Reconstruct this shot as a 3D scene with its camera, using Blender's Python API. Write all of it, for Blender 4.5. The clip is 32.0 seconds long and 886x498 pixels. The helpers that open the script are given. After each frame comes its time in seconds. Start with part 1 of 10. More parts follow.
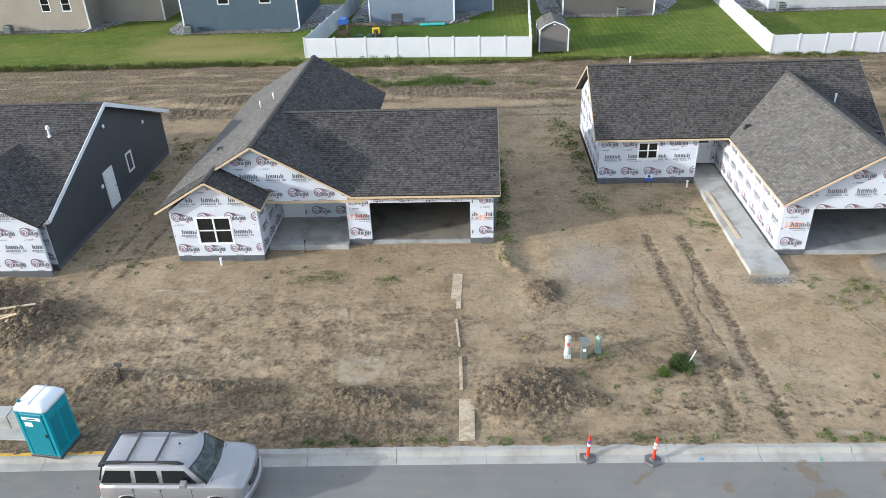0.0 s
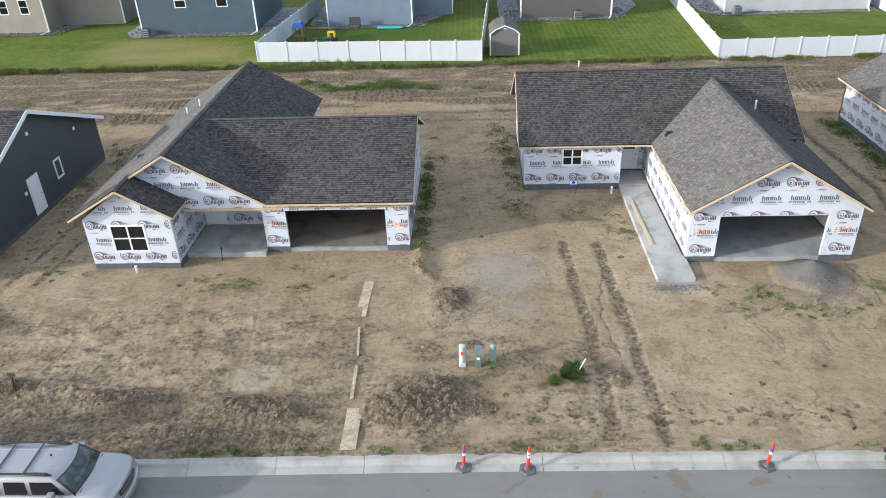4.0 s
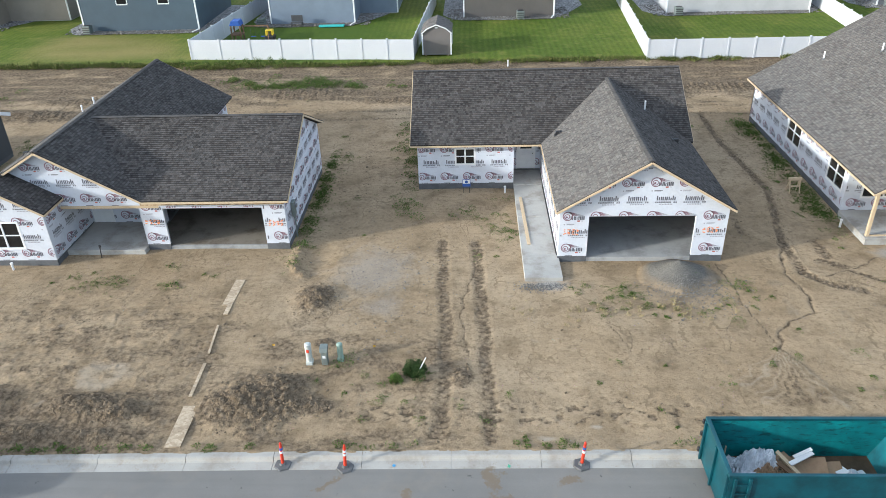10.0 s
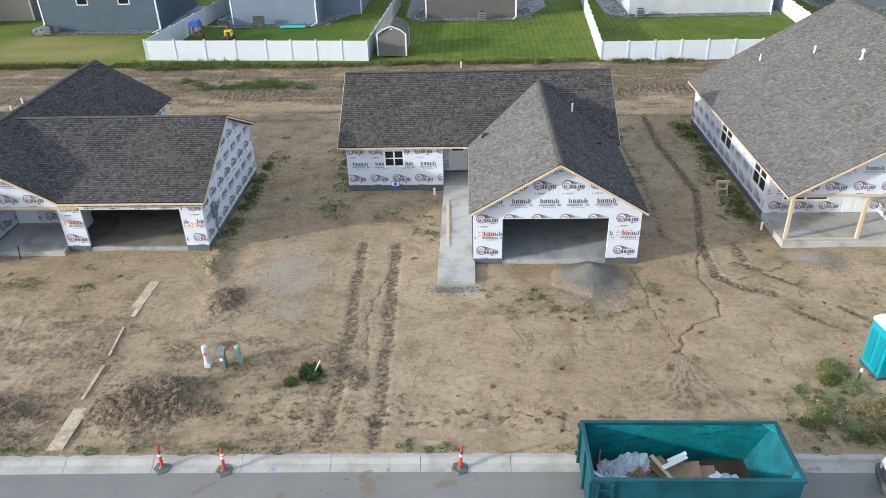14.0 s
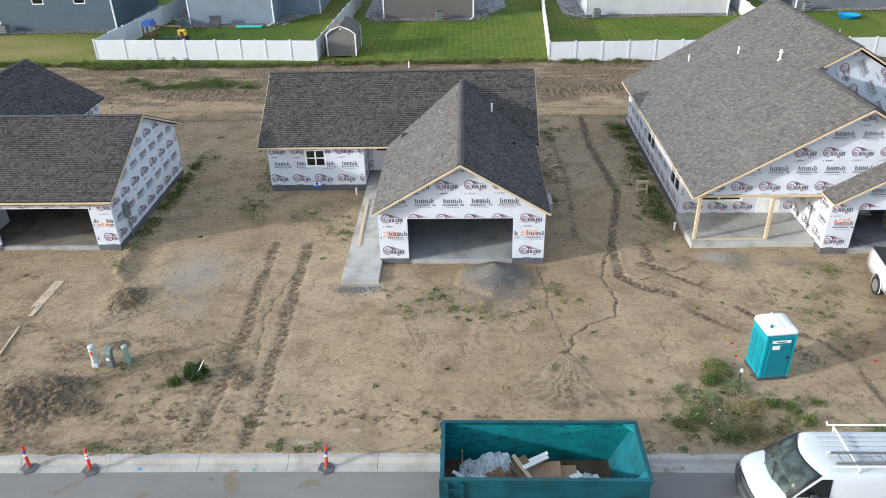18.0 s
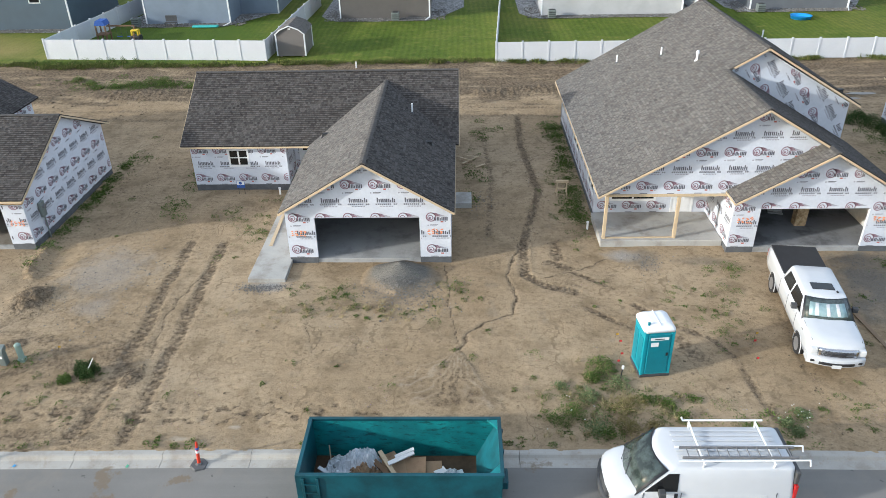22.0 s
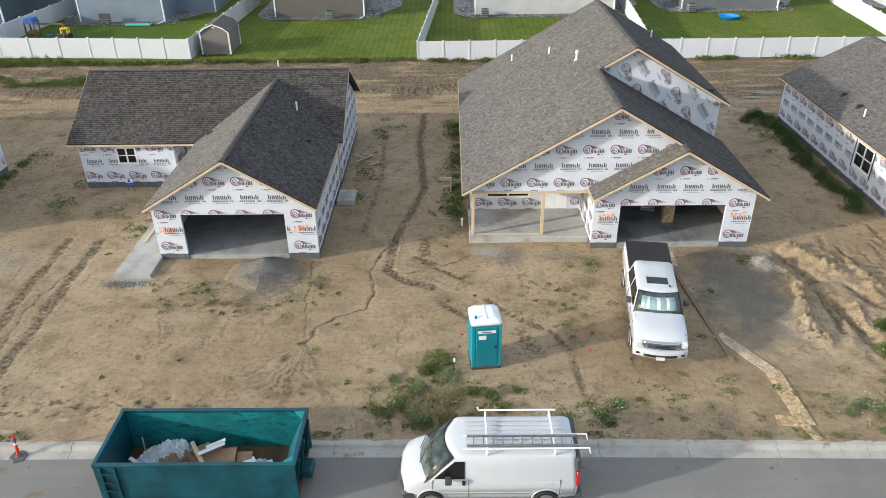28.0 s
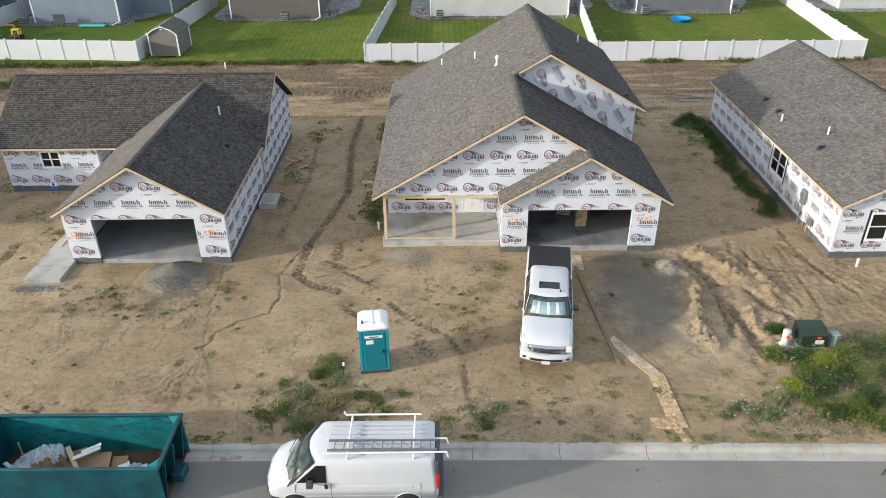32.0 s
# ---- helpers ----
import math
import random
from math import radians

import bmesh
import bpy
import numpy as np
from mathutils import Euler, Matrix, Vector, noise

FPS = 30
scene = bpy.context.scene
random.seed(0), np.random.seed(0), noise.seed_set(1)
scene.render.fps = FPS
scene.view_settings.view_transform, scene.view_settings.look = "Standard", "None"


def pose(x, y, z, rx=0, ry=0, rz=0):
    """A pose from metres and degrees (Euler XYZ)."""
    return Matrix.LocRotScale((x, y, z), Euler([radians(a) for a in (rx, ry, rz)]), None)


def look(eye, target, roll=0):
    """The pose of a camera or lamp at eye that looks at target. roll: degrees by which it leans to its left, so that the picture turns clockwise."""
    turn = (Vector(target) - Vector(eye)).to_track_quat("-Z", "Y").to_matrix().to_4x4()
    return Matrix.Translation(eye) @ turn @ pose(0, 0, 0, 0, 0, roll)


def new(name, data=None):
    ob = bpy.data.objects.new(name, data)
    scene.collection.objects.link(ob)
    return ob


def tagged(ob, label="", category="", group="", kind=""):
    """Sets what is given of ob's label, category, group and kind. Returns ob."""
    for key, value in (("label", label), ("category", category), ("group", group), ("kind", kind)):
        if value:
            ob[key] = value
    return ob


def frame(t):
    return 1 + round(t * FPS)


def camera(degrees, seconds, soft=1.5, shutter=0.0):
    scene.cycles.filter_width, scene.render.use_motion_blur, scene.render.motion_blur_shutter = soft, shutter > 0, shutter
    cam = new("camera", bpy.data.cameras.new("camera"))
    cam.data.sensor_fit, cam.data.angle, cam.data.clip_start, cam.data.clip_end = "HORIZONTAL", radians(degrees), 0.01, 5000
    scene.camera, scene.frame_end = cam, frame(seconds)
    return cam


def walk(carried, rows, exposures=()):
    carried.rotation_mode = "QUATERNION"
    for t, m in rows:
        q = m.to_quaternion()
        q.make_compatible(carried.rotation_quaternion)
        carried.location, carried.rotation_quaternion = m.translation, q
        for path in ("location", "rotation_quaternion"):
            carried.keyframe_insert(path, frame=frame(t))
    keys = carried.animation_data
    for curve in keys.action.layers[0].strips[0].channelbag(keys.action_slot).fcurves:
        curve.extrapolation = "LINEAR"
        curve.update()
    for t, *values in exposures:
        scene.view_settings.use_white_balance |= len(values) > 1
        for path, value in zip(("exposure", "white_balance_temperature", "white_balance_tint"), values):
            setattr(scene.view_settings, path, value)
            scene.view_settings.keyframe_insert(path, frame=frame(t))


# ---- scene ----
cam = camera(62.1, 32.0, soft=0.7)
PATH = [
    (0, (0.574, -0.28, 18.008), (0.471, 1.454, 17.017), -2.3),
    (0.5, (1.111, -0.256, 18.036), (1.009, 1.479, 17.047), -2.4),
    (1, (1.608, -0.213, 18.079), (1.506, 1.522, 17.089), -2.4),
    (1.5, (2.093, -0.161, 18.088), (1.994, 1.574, 17.098), -2.3),
    (2, (2.587, -0.141, 18.131), (2.491, 1.593, 17.14), -2.2),
    (2.5, (3.053, -0.114, 18.196), (2.959, 1.619, 17.203), -2.2),
    (3, (3.527, -0.085, 18.23), (3.435, 1.649, 17.237), -2.1),
    (3.5, (4.012, -0.103, 18.278), (3.92, 1.63, 17.285), -2.2),
    (4, (4.493, -0.105, 18.314), (4.403, 1.629, 17.32), -2.2),
    (4.5, (4.958, -0.12, 18.286), (4.871, 1.614, 17.292), -2.1),
    (6.5, (6.889, -0.134, 18.228), (6.803, 1.599, 17.234), -2.0),
    (7, (7.371, -0.11, 18.222), (7.286, 1.623, 17.227), -1.9),
    (7.5, (7.901, -0.075, 18.209), (7.815, 1.658, 17.215), -1.9),
    (8, (8.408, -0.069, 18.211), (8.324, 1.664, 17.216), -1.9),
    (8.5, (8.923, -0.065, 18.203), (8.839, 1.667, 17.207), -1.9),
    (9, (9.38, -0.055, 18.201), (9.3, 1.677, 17.205), -1.9),
    (9.5, (9.87, -0.053, 18.198), (9.79, 1.68, 17.202), -1.8),
    (10, (10.354, 0.009, 18.184), (10.273, 1.741, 17.187), -1.8),
    (10.5, (10.868, 0.017, 18.211), (10.784, 1.748, 17.214), -1.8),
    (11, (11.327, 0.054, 18.214), (11.246, 1.786, 17.218), -1.7),
    (11.5, (11.788, 0.07, 18.217), (11.71, 1.802, 17.221), -1.7),
    (12, (12.283, 0.093, 18.241), (12.204, 1.825, 17.244), -1.7),
    (12.5, (12.762, 0.112, 18.233), (12.683, 1.844, 17.236), -1.7),
    (13, (13.266, 0.133, 18.216), (13.187, 1.865, 17.218), -1.6),
    (13.5, (13.761, 0.143, 18.195), (13.684, 1.875, 17.198), -1.6),
    (14, (14.256, 0.202, 18.14), (14.18, 1.935, 17.144), -1.6),
    (14.5, (14.754, 0.216, 18.092), (14.68, 1.948, 17.096), -1.5),
    (16.5, (16.878, 0.312, 18.019), (16.807, 2.045, 17.023), -1.5),
    (17, (17.409, 0.328, 18.029), (17.34, 2.061, 17.033), -1.5),
    (17.5, (17.921, 0.31, 18.036), (17.854, 2.044, 17.041), -1.4),
    (18, (18.517, 0.324, 18.018), (18.449, 2.057, 17.023), -1.4),
    (18.5, (19.052, 0.322, 18.062), (18.984, 2.055, 17.066), -1.5),
    (19, (19.556, 0.326, 18.085), (19.491, 2.058, 17.088), -1.4),
    (19.5, (20.076, 0.293, 18.095), (20.014, 2.026, 17.099), -1.4),
    (20, (20.591, 0.25, 18.089), (20.531, 1.983, 17.092), -1.3),
    (20.5, (21.11, 0.205, 18.092), (21.051, 1.938, 17.095), -1.3),
    (21, (21.579, 0.188, 18.083), (21.524, 1.92, 17.086), -1.3),
    (21.5, (22.097, 0.182, 18.051), (22.043, 1.916, 17.055), -1.2),
    (22, (22.589, 0.152, 18.047), (22.536, 1.885, 17.051), -1.2),
    (22.5, (23.056, 0.132, 18.04), (23.007, 1.866, 17.044), -1.1),
    (23, (23.554, 0.088, 18.037), (23.508, 1.821, 17.041), -1.1),
    (23.5, (24.075, 0.025, 18.007), (24.029, 1.759, 17.011), -1.1),
    (24, (24.541, 0.024, 18.02), (24.499, 1.757, 17.021), -1.1),
    (24.5, (25.01, -0.026, 18.014), (24.97, 1.707, 17.015), -1.0),
    (25, (25.515, -0.091, 18.013), (25.477, 1.642, 17.016), -1.0),
    (25.5, (25.976, -0.126, 18.017), (25.942, 1.607, 17.019), -1.0),
    (27.5, (27.946, -0.299, 18.106), (27.921, 1.434, 17.106), -0.8),
    (28, (28.442, -0.341, 18.152), (28.419, 1.391, 17.152), -0.8),
    (28.5, (28.937, -0.374, 18.186), (28.917, 1.358, 17.186), -0.7),
    (29, (29.396, -0.419, 18.232), (29.379, 1.313, 17.231), -0.7),
    (29.5, (29.873, -0.467, 18.281), (29.86, 1.265, 17.279), -0.6),
    (30, (30.394, -0.502, 18.321), (30.383, 1.23, 17.32), -0.6),
    (30.5, (30.893, -0.523, 18.37), (30.884, 1.209, 17.369), -0.5),
    (31, (31.407, -0.529, 18.463), (31.401, 1.201, 17.46), -0.5),
    (31.5, (31.904, -0.544, 18.522), (31.9, 1.185, 17.518), -0.5),
    (32, (32.418, -0.534, 18.578), (32.416, 1.195, 17.573), -0.5),
]
walk(cam, [(t, look(eye, target, roll)) for t, eye, target, roll in PATH],
     [(0.0, 1.28, 5920, 7), (12.0, 1.29, 5920, 6), (22.0, 1.19, 6080, 7), (32.0, 1.13, 6500, 7)])

# ---- world, sun ----
world = bpy.data.worlds.new("sky")
scene.world = world
world.use_nodes = True
wn = world.node_tree.nodes
sky = wn.new("ShaderNodeTexSky")
sky.sky_type = 'NISHITA'
sky.sun_disc = False
SUN_EL, SUN_AZ = radians(16.2), radians(20)
sky.sun_elevation = SUN_EL
sky.sun_rotation = radians(-110)
sky.air_density, sky.dust_density = 1.0, 2.5
veil = wn.new("ShaderNodeMix")
veil.data_type = 'RGBA'
veil.inputs[0].default_value = 0.5
veil.inputs[7].default_value = (3.3, 3.45, 3.7, 1.0)
world.node_tree.links.new(sky.outputs[0], veil.inputs[6])
world.node_tree.links.new(veil.outputs[2], wn["Background"].inputs[0])
wn["Background"].inputs[1].default_value = 0.15
sun = new("sun", bpy.data.lights.new("sun", "SUN"))
sun.data.energy = 1.9
sun.data.angle = radians(1.5)
sun.data.color = (1.0, 0.95, 0.87)
_d = Vector((math.cos(SUN_EL) * math.cos(SUN_AZ), math.cos(SUN_EL) * math.sin(SUN_AZ), -math.sin(SUN_EL)))
sun.matrix_world = Matrix.Translation((-60, 0, 40)) @ _d.to_track_quat("-Z", "Y").to_matrix().to_4x4()


# ---- materials ----
def material(name, rough=0.8, metal=0.0):
    m = bpy.data.materials.new(name)
    m.use_nodes = True
    b = m.node_tree.nodes["Principled BSDF"]
    b.inputs["Roughness"].default_value = rough
    b.inputs["Metallic"].default_value = metal
    return m, m.node_tree.nodes, m.node_tree.links, b


def rgb(c):
    return (c[0], c[1], c[2], 1.0)


def tex_noise(n, l, vec, scale, detail=6.0, rough=0.6):
    t = n.new("ShaderNodeTexNoise")
    t.inputs["Scale"].default_value = scale
    t.inputs["Detail"].default_value = detail
    t.inputs["Roughness"].default_value = rough
    l.new(vec, t.inputs["Vector"])
    return t.outputs["Fac"]


def ramp(n, l, fac, stops):
    r = n.new("ShaderNodeValToRGB")
    el = r.color_ramp.elements
    while len(el) < len(stops):
        el.new(0.5)
    for e, (p, c) in zip(el, stops):
        e.position = p
        e.color = rgb(c)
    l.new(fac, r.inputs[0])
    return r.outputs[0]


def mix(n, l, fac, a, b, mode='MIX'):
    m = n.new("ShaderNodeMix")
    m.data_type = 'RGBA'
    m.blend_type = mode
    for sock, v in ((m.inputs[0], fac), (m.inputs[6], a), (m.inputs[7], b)):
        if hasattr(v, "is_output"):
            l.new(v, sock)
        else:
            sock.default_value = v if isinstance(v, (int, float)) else rgb(v)
    return m.outputs[2]


def bump(n, l, b, height, strength=0.4, dist=0.02):
    k = n.new("ShaderNodeBump")
    k.inputs["Strength"].default_value = strength
    k.inputs["Distance"].default_value = dist
    l.new(height, k.inputs["Height"])
    l.new(k.outputs[0], b.inputs["Normal"])


def coords(n, kind="Object"):
    return n.new("ShaderNodeTexCoord").outputs[kind]


def world_pos(n):
    return n.new("ShaderNodeNewGeometry").outputs["Position"]


def plain(name, color, rough=0.7, metal=0.0, vary=0.12, scale=3.0, fine=40.0, relief=0.1):
    """A paint, plastic or metal with stains at a large and a fine scale."""
    m, n, l, b = material(name, rough, metal)
    v = world_pos(n)
    a = tex_noise(n, l, v, scale)
    f = tex_noise(n, l, v, fine, 4)
    d = tuple(c * (1 - vary) for c in color)
    u = tuple(min(1, c * (1 + vary)) for c in color)
    c1 = ramp(n, l, a, [(0.36, d), (0.64, u)])
    c2 = mix(n, l, 0.25, c1, ramp(n, l, f, [(0.3, tuple(c * 0.8 for c in color)), (0.7, tuple(min(1, c * 1.1) for c in color))]))
    l.new(c2, b.inputs["Base Color"])
    if relief:
        bump(n, l, b, f, relief, 0.004)
    return m


def shingle_mat(name, dark, light):
    """Laminated asphalt shingles: UVs in metres, u along the eave and v up the slope."""
    m, n, l, b = material(name, 0.95)
    b.inputs["Specular IOR Level"].default_value = 0.08
    uv = coords(n, "UV")

    def tabs(width, offset, mortar):
        br = n.new("ShaderNodeTexBrick")
        br.offset, br.squash = offset, 1.0
        br.inputs["Scale"].default_value = 1.0
        br.inputs["Mortar Size"].default_value = mortar
        br.inputs["Mortar Smooth"].default_value = 0.0
        br.inputs["Brick Width"].default_value = width
        br.inputs["Row Height"].default_value = 0.14
        for k, c in (("Color1", 0), ("Color2", 1), ("Mortar", 0)):
            br.inputs[k].default_value = rgb((c, c, c))
        l.new(uv, br.inputs["Vector"])
        sep = n.new("ShaderNodeSeparateColor")
        l.new(br.outputs["Color"], sep.inputs[0])
        return sep.outputs[0]

    mid = tuple((a + c) / 2 for a, c in zip(dark, light))
    warm = (mid[0] * 1.12, mid[1] * 0.98, mid[2] * 0.9)
    c = ramp(n, l, tabs(0.29, 0.37, 0.006), [(0.0, dark), (0.3, tuple(x * 0.85 for x in mid)), (0.7, warm), (1.0, light)])
    # the thicker tooth of each laminated tab
    c = mix(n, l, 0.55, c, ramp(n, l, tabs(0.13, 0.61, 0.004), [(0.1, dark), (0.5, mid), (0.9, light)]))
    big = tex_noise(n, l, world_pos(n), 0.5, 5)
    fine = tex_noise(n, l, world_pos(n), 90.0, 3)
    c = mix(n, l, 0.15, c, ramp(n, l, big, [(0.3, dark), (0.7, light)]), 'MIX')
    c = mix(n, l, 0.15, c, ramp(n, l, fine, [(0.35, tuple(x * 0.5 for x in dark)), (0.65, tuple(x * 1.5 for x in light))]))
    l.new(c, b.inputs["Base Color"])
    bump(n, l, b, fine, 0.5, 0.004)
    return m


def dirt_mat():
    m, n, l, b = material("bare_dirt", 0.96)
    b.inputs["Specular IOR Level"].default_value = 0.1
    v = world_pos(n)
    g3 = lambda k: (k, k, k)
    big = tex_noise(n, l, v, 0.11, 5)
    midn = tex_noise(n, l, v, 0.7, 6, 0.62)
    fine = tex_noise(n, l, v, 4.5, 7, 0.68)
    grit = tex_noise(n, l, v, 17.0, 5, 0.7)
    sand = tex_noise(n, l, v, 48.0, 3, 0.7)
    c = ramp(n, l, big, [(0.36, (0.288, 0.213, 0.132)), (0.5, (0.334, 0.253, 0.162)), (0.64, (0.378, 0.293, 0.194))])
    c = mix(n, l, 1.0, c, ramp(n, l, midn, [(0.34, (0.70, 0.685, 0.665)), (0.47, g3(0.96)), (0.66, g3(1.1))]), 'MULTIPLY')
    c = mix(n, l, 1.0, c, ramp(n, l, fine, [(0.34, (0.68, 0.66, 0.635)), (0.44, g3(0.96)), (0.66, g3(1.09))]), 'MULTIPLY')
    c = mix(n, l, 1.0, c, ramp(n, l, grit, [(0.34, (0.78, 0.765, 0.75)), (0.46, g3(0.97)), (0.66, g3(1.09))]), 'MULTIPLY')
    c = mix(n, l, 1.0, c, ramp(n, l, sand, [(0.34, g3(0.93)), (0.66, g3(1.05))]), 'MULTIPLY')
    # trodden hollows here and there
    zone = ramp(n, l, tex_noise(n, l, v, 0.4, 4, 0.6), [(0.48, g3(0.0)), (0.6, g3(0.75))])
    pits = mix(n, l, 1.0, zone, ramp(n, l, tex_noise(n, l, v, 3.1, 6, 0.62), [(0.55, g3(0)), (0.61, g3(1.0))]), 'MULTIPLY')
    c = mix(n, l, pits, c, (0.19, 0.142, 0.09))
    # crumbs and small stones
    vo = n.new("ShaderNodeTexVoronoi")
    vo.inputs["Scale"].default_value = 9.0
    vo.inputs["Randomness"].default_value = 1.0
    l.new(v, vo.inputs["Vector"])
    crumb = ramp(n, l, vo.outputs["Distance"], [(0.1, g3(1.0)), (0.2, g3(0.0))])
    few = ramp(n, l, tex_noise(n, l, v, 0.9, 5, 0.7), [(0.54, g3(0.0)), (0.64, g3(0.4))])
    pick = mix(n, l, 1.0, crumb, few, 'MULTIPLY')
    c = mix(n, l, pick, c, mix(n, l, 0.35, vo.outputs["Color"], (0.3, 0.24, 0.165), 'MULTIPLY'))
    # long faint scrapes of a blade
    mp = n.new("ShaderNodeMapping")
    mp.inputs["Scale"].default_value = (0.35, 2.4, 1.0)
    mp.inputs["Rotation"].default_value = (0, 0, 0.12)
    l.new(v, mp.inputs[0])
    scr = tex_noise(n, l, mp.outputs[0], 1.4, 6, 0.66)
    c = mix(n, l, ramp(n, l, scr, [(0.53, g3(0)), (0.66, g3(0.36))]), c, (0.235, 0.176, 0.11))
    # thin wandering runnels washed downhill
    mp2 = n.new("ShaderNodeMapping")
    mp2.inputs["Scale"].default_value = (0.75, 0.34, 0.0)
    l.new(v, mp2.inputs[0])
    wob = n.new("ShaderNodeTexNoise")
    wob.inputs["Scale"].default_value = 1.1
    wob.inputs["Detail"].default_value = 5.0
    l.new(v, wob.inputs["Vector"])
    bend = n.new("ShaderNodeVectorMath")
    bend.operation = 'MULTIPLY_ADD'
    bend.inputs[1].default_value = (0.9, 0.9, 0.0)
    l.new(wob.outputs["Color"], bend.inputs[0])
    l.new(mp2.outputs[0], bend.inputs[2])
    net = n.new("ShaderNodeTexVoronoi")
    net.feature = 'DISTANCE_TO_EDGE'
    net.inputs["Scale"].default_value = 1.0
    l.new(bend.outputs[0], net.inputs["Vector"])
    runnel = ramp(n, l, net.outputs["Distance"], [(0.008, g3(1.0)), (0.024, g3(0.0))])
    somewhere = ramp(n, l, tex_noise(n, l, v, 0.55, 4, 0.6), [(0.5, g3(0.0)), (0.62, g3(0.75))])
    c = mix(n, l, mix(n, l, 1.0, runnel, somewhere, 'MULTIPLY'), c, (0.185, 0.137, 0.086))
    shares = {}
    for nm in ("soil", "gravel", "silt", "stone"):
        at = n.new("ShaderNodeAttribute")
        at.attribute_name = nm
        shares[nm] = at.outputs["Fac"]
    c = mix(n, l, shares["silt"], c, ramp(n, l, fine, [(0.36, (0.34, 0.285, 0.215)), (0.6, (0.42, 0.362, 0.285))]))
    # damp, dug-up soil in clods, its edge ragged
    clod = n.new("ShaderNodeTexVoronoi")
    clod.inputs["Scale"].default_value = 6.5
    l.new(v, clod.inputs["Vector"])
    lumps = ramp(n, l, clod.outputs["Distance"], [(0.15, g3(1.28)), (0.55, g3(0.95)), (0.8, g3(0.55))])
    rag = n.new("ShaderNodeMath")
    rag.operation = 'MULTIPLY_ADD'
    rag.inputs[1].default_value = 1.5
    l.new(tex_noise(n, l, v, 5.5, 5, 0.7), rag.inputs[0])
    off = n.new("ShaderNodeMath")
    off.operation = 'SUBTRACT'
    off.inputs[1].default_value = 0.75
    l.new(shares["soil"], off.inputs[0])
    l.new(off.outputs[0], rag.inputs[2])
    shares["soil"] = mix(n, l, 0.62, shares["soil"], mix(n, l, 1.0, ramp(n, l, rag.outputs[0], [(0.3, g3(0.0)), (0.62, g3(1.0))]), ramp(n, l, shares["soil"], [(0.02, g3(0.0)), (0.35, g3(1.0))]), 'MULTIPLY'))
    dark = mix(n, l, 1.0, ramp(n, l, fine, [(0.36, (0.098, 0.072, 0.047)), (0.5, (0.15, 0.113, 0.076)), (0.66, (0.21, 0.163, 0.113))]), ramp(n, l, grit, [(0.36, g3(0.72)), (0.5, g3(1.0)), (0.64, g3(1.2))]), 'MULTIPLY')
    dark = mix(n, l, 1.0, dark, lumps, 'MULTIPLY')
    c = mix(n, l, shares["soil"], c, dark)
    chips = tex_noise(n, l, v, 22.0, 3, 0.8)
    c = mix(n, l, shares["gravel"], c, ramp(n, l, chips, [(0.38, (0.085, 0.08, 0.071)), (0.62, (0.205, 0.195, 0.177))]))
    c = mix(n, l, shares["stone"], c, ramp(n, l, chips, [(0.36, (0.23, 0.214, 0.192)), (0.6, (0.40, 0.38, 0.352))]))
    l.new(c, b.inputs["Base Color"])
    h = mix(n, l, 0.45, fine, grit)
    h = mix(n, l, shares["soil"], h, mix(n, l, 0.5, h, lumps))
    bump(n, l, b, h, 0.75, 0.045)
    return m


def grass_mat():
    m, n, l, b = material("mown_grass", 0.9)
    b.inputs["Specular IOR Level"].default_value = 0.15
    v = world_pos(n)
    big = tex_noise(n, l, v, 0.09, 5)
    midn = tex_noise(n, l, v, 0.9, 6)
    fine = tex_noise(n, l, v, 14.0, 6, 0.75)
    c = ramp(n, l, big, [(0.40, (0.062, 0.108, 0.010)), (0.5, (0.105, 0.148, 0.016)), (0.6, (0.19, 0.192, 0.04))])
    c = mix(n, l, 0.4, c, ramp(n, l, midn, [(0.36, (0.05, 0.098, 0.010)), (0.62, (0.16, 0.19, 0.032))]))
    c = mix(n, l, 0.35, c, ramp(n, l, fine, [(0.36, (0.03, 0.062, 0.006)), (0.62, (0.15, 0.185, 0.03))]))
    # mower passes and small worn spots
    wv = n.new("ShaderNodeTexWave")
    wv.inputs["Scale"].default_value = 0.55
    wv.inputs["Distortion"].default_value = 1.6
    wv.inputs["Detail"].default_value = 2.0
    l.new(v, wv.inputs["Vector"])
    c = mix(n, l, 1.0, c, ramp(n, l, wv.outputs["Fac"], [(0.2, (0.9, 0.9, 0.9)), (0.8, (1.07, 1.07, 1.07))]), 'MULTIPLY')
    tuft = tex_noise(n, l, v, 3.5, 5, 0.75)
    c = mix(n, l, ramp(n, l, tuft, [(0.35, (0.5, 0.5, 0.5)), (0.52, (0, 0, 0))]), c, (0.045, 0.078, 0.012))
    st = tex_noise(n, l, v, 0.8, 6, 0.7)
    c = mix(n, l, ramp(n, l, st, [(0.55, (0, 0, 0)), (0.7, (0.6, 0.6, 0.6))]), c, (0.23, 0.21, 0.06))
    dry = n.new("ShaderNodeAttribute")
    dry.attribute_name = "dry"
    c = mix(n, l, dry.outputs["Fac"], c, ramp(n, l, fine, [(0.38, (0.19, 0.155, 0.05)), (0.62, (0.33, 0.28, 0.115))]))
    lush = n.new("ShaderNodeAttribute")
    lush.attribute_name = "lush"
    c = mix(n, l, lush.outputs["Fac"], c, ramp(n, l, fine, [(0.38, (0.03, 0.07, 0.01)), (0.62, (0.085, 0.14, 0.02))]))
    l.new(c, b.inputs["Base Color"])
    bump(n, l, b, tuft, 0.9, 0.12)
    return m


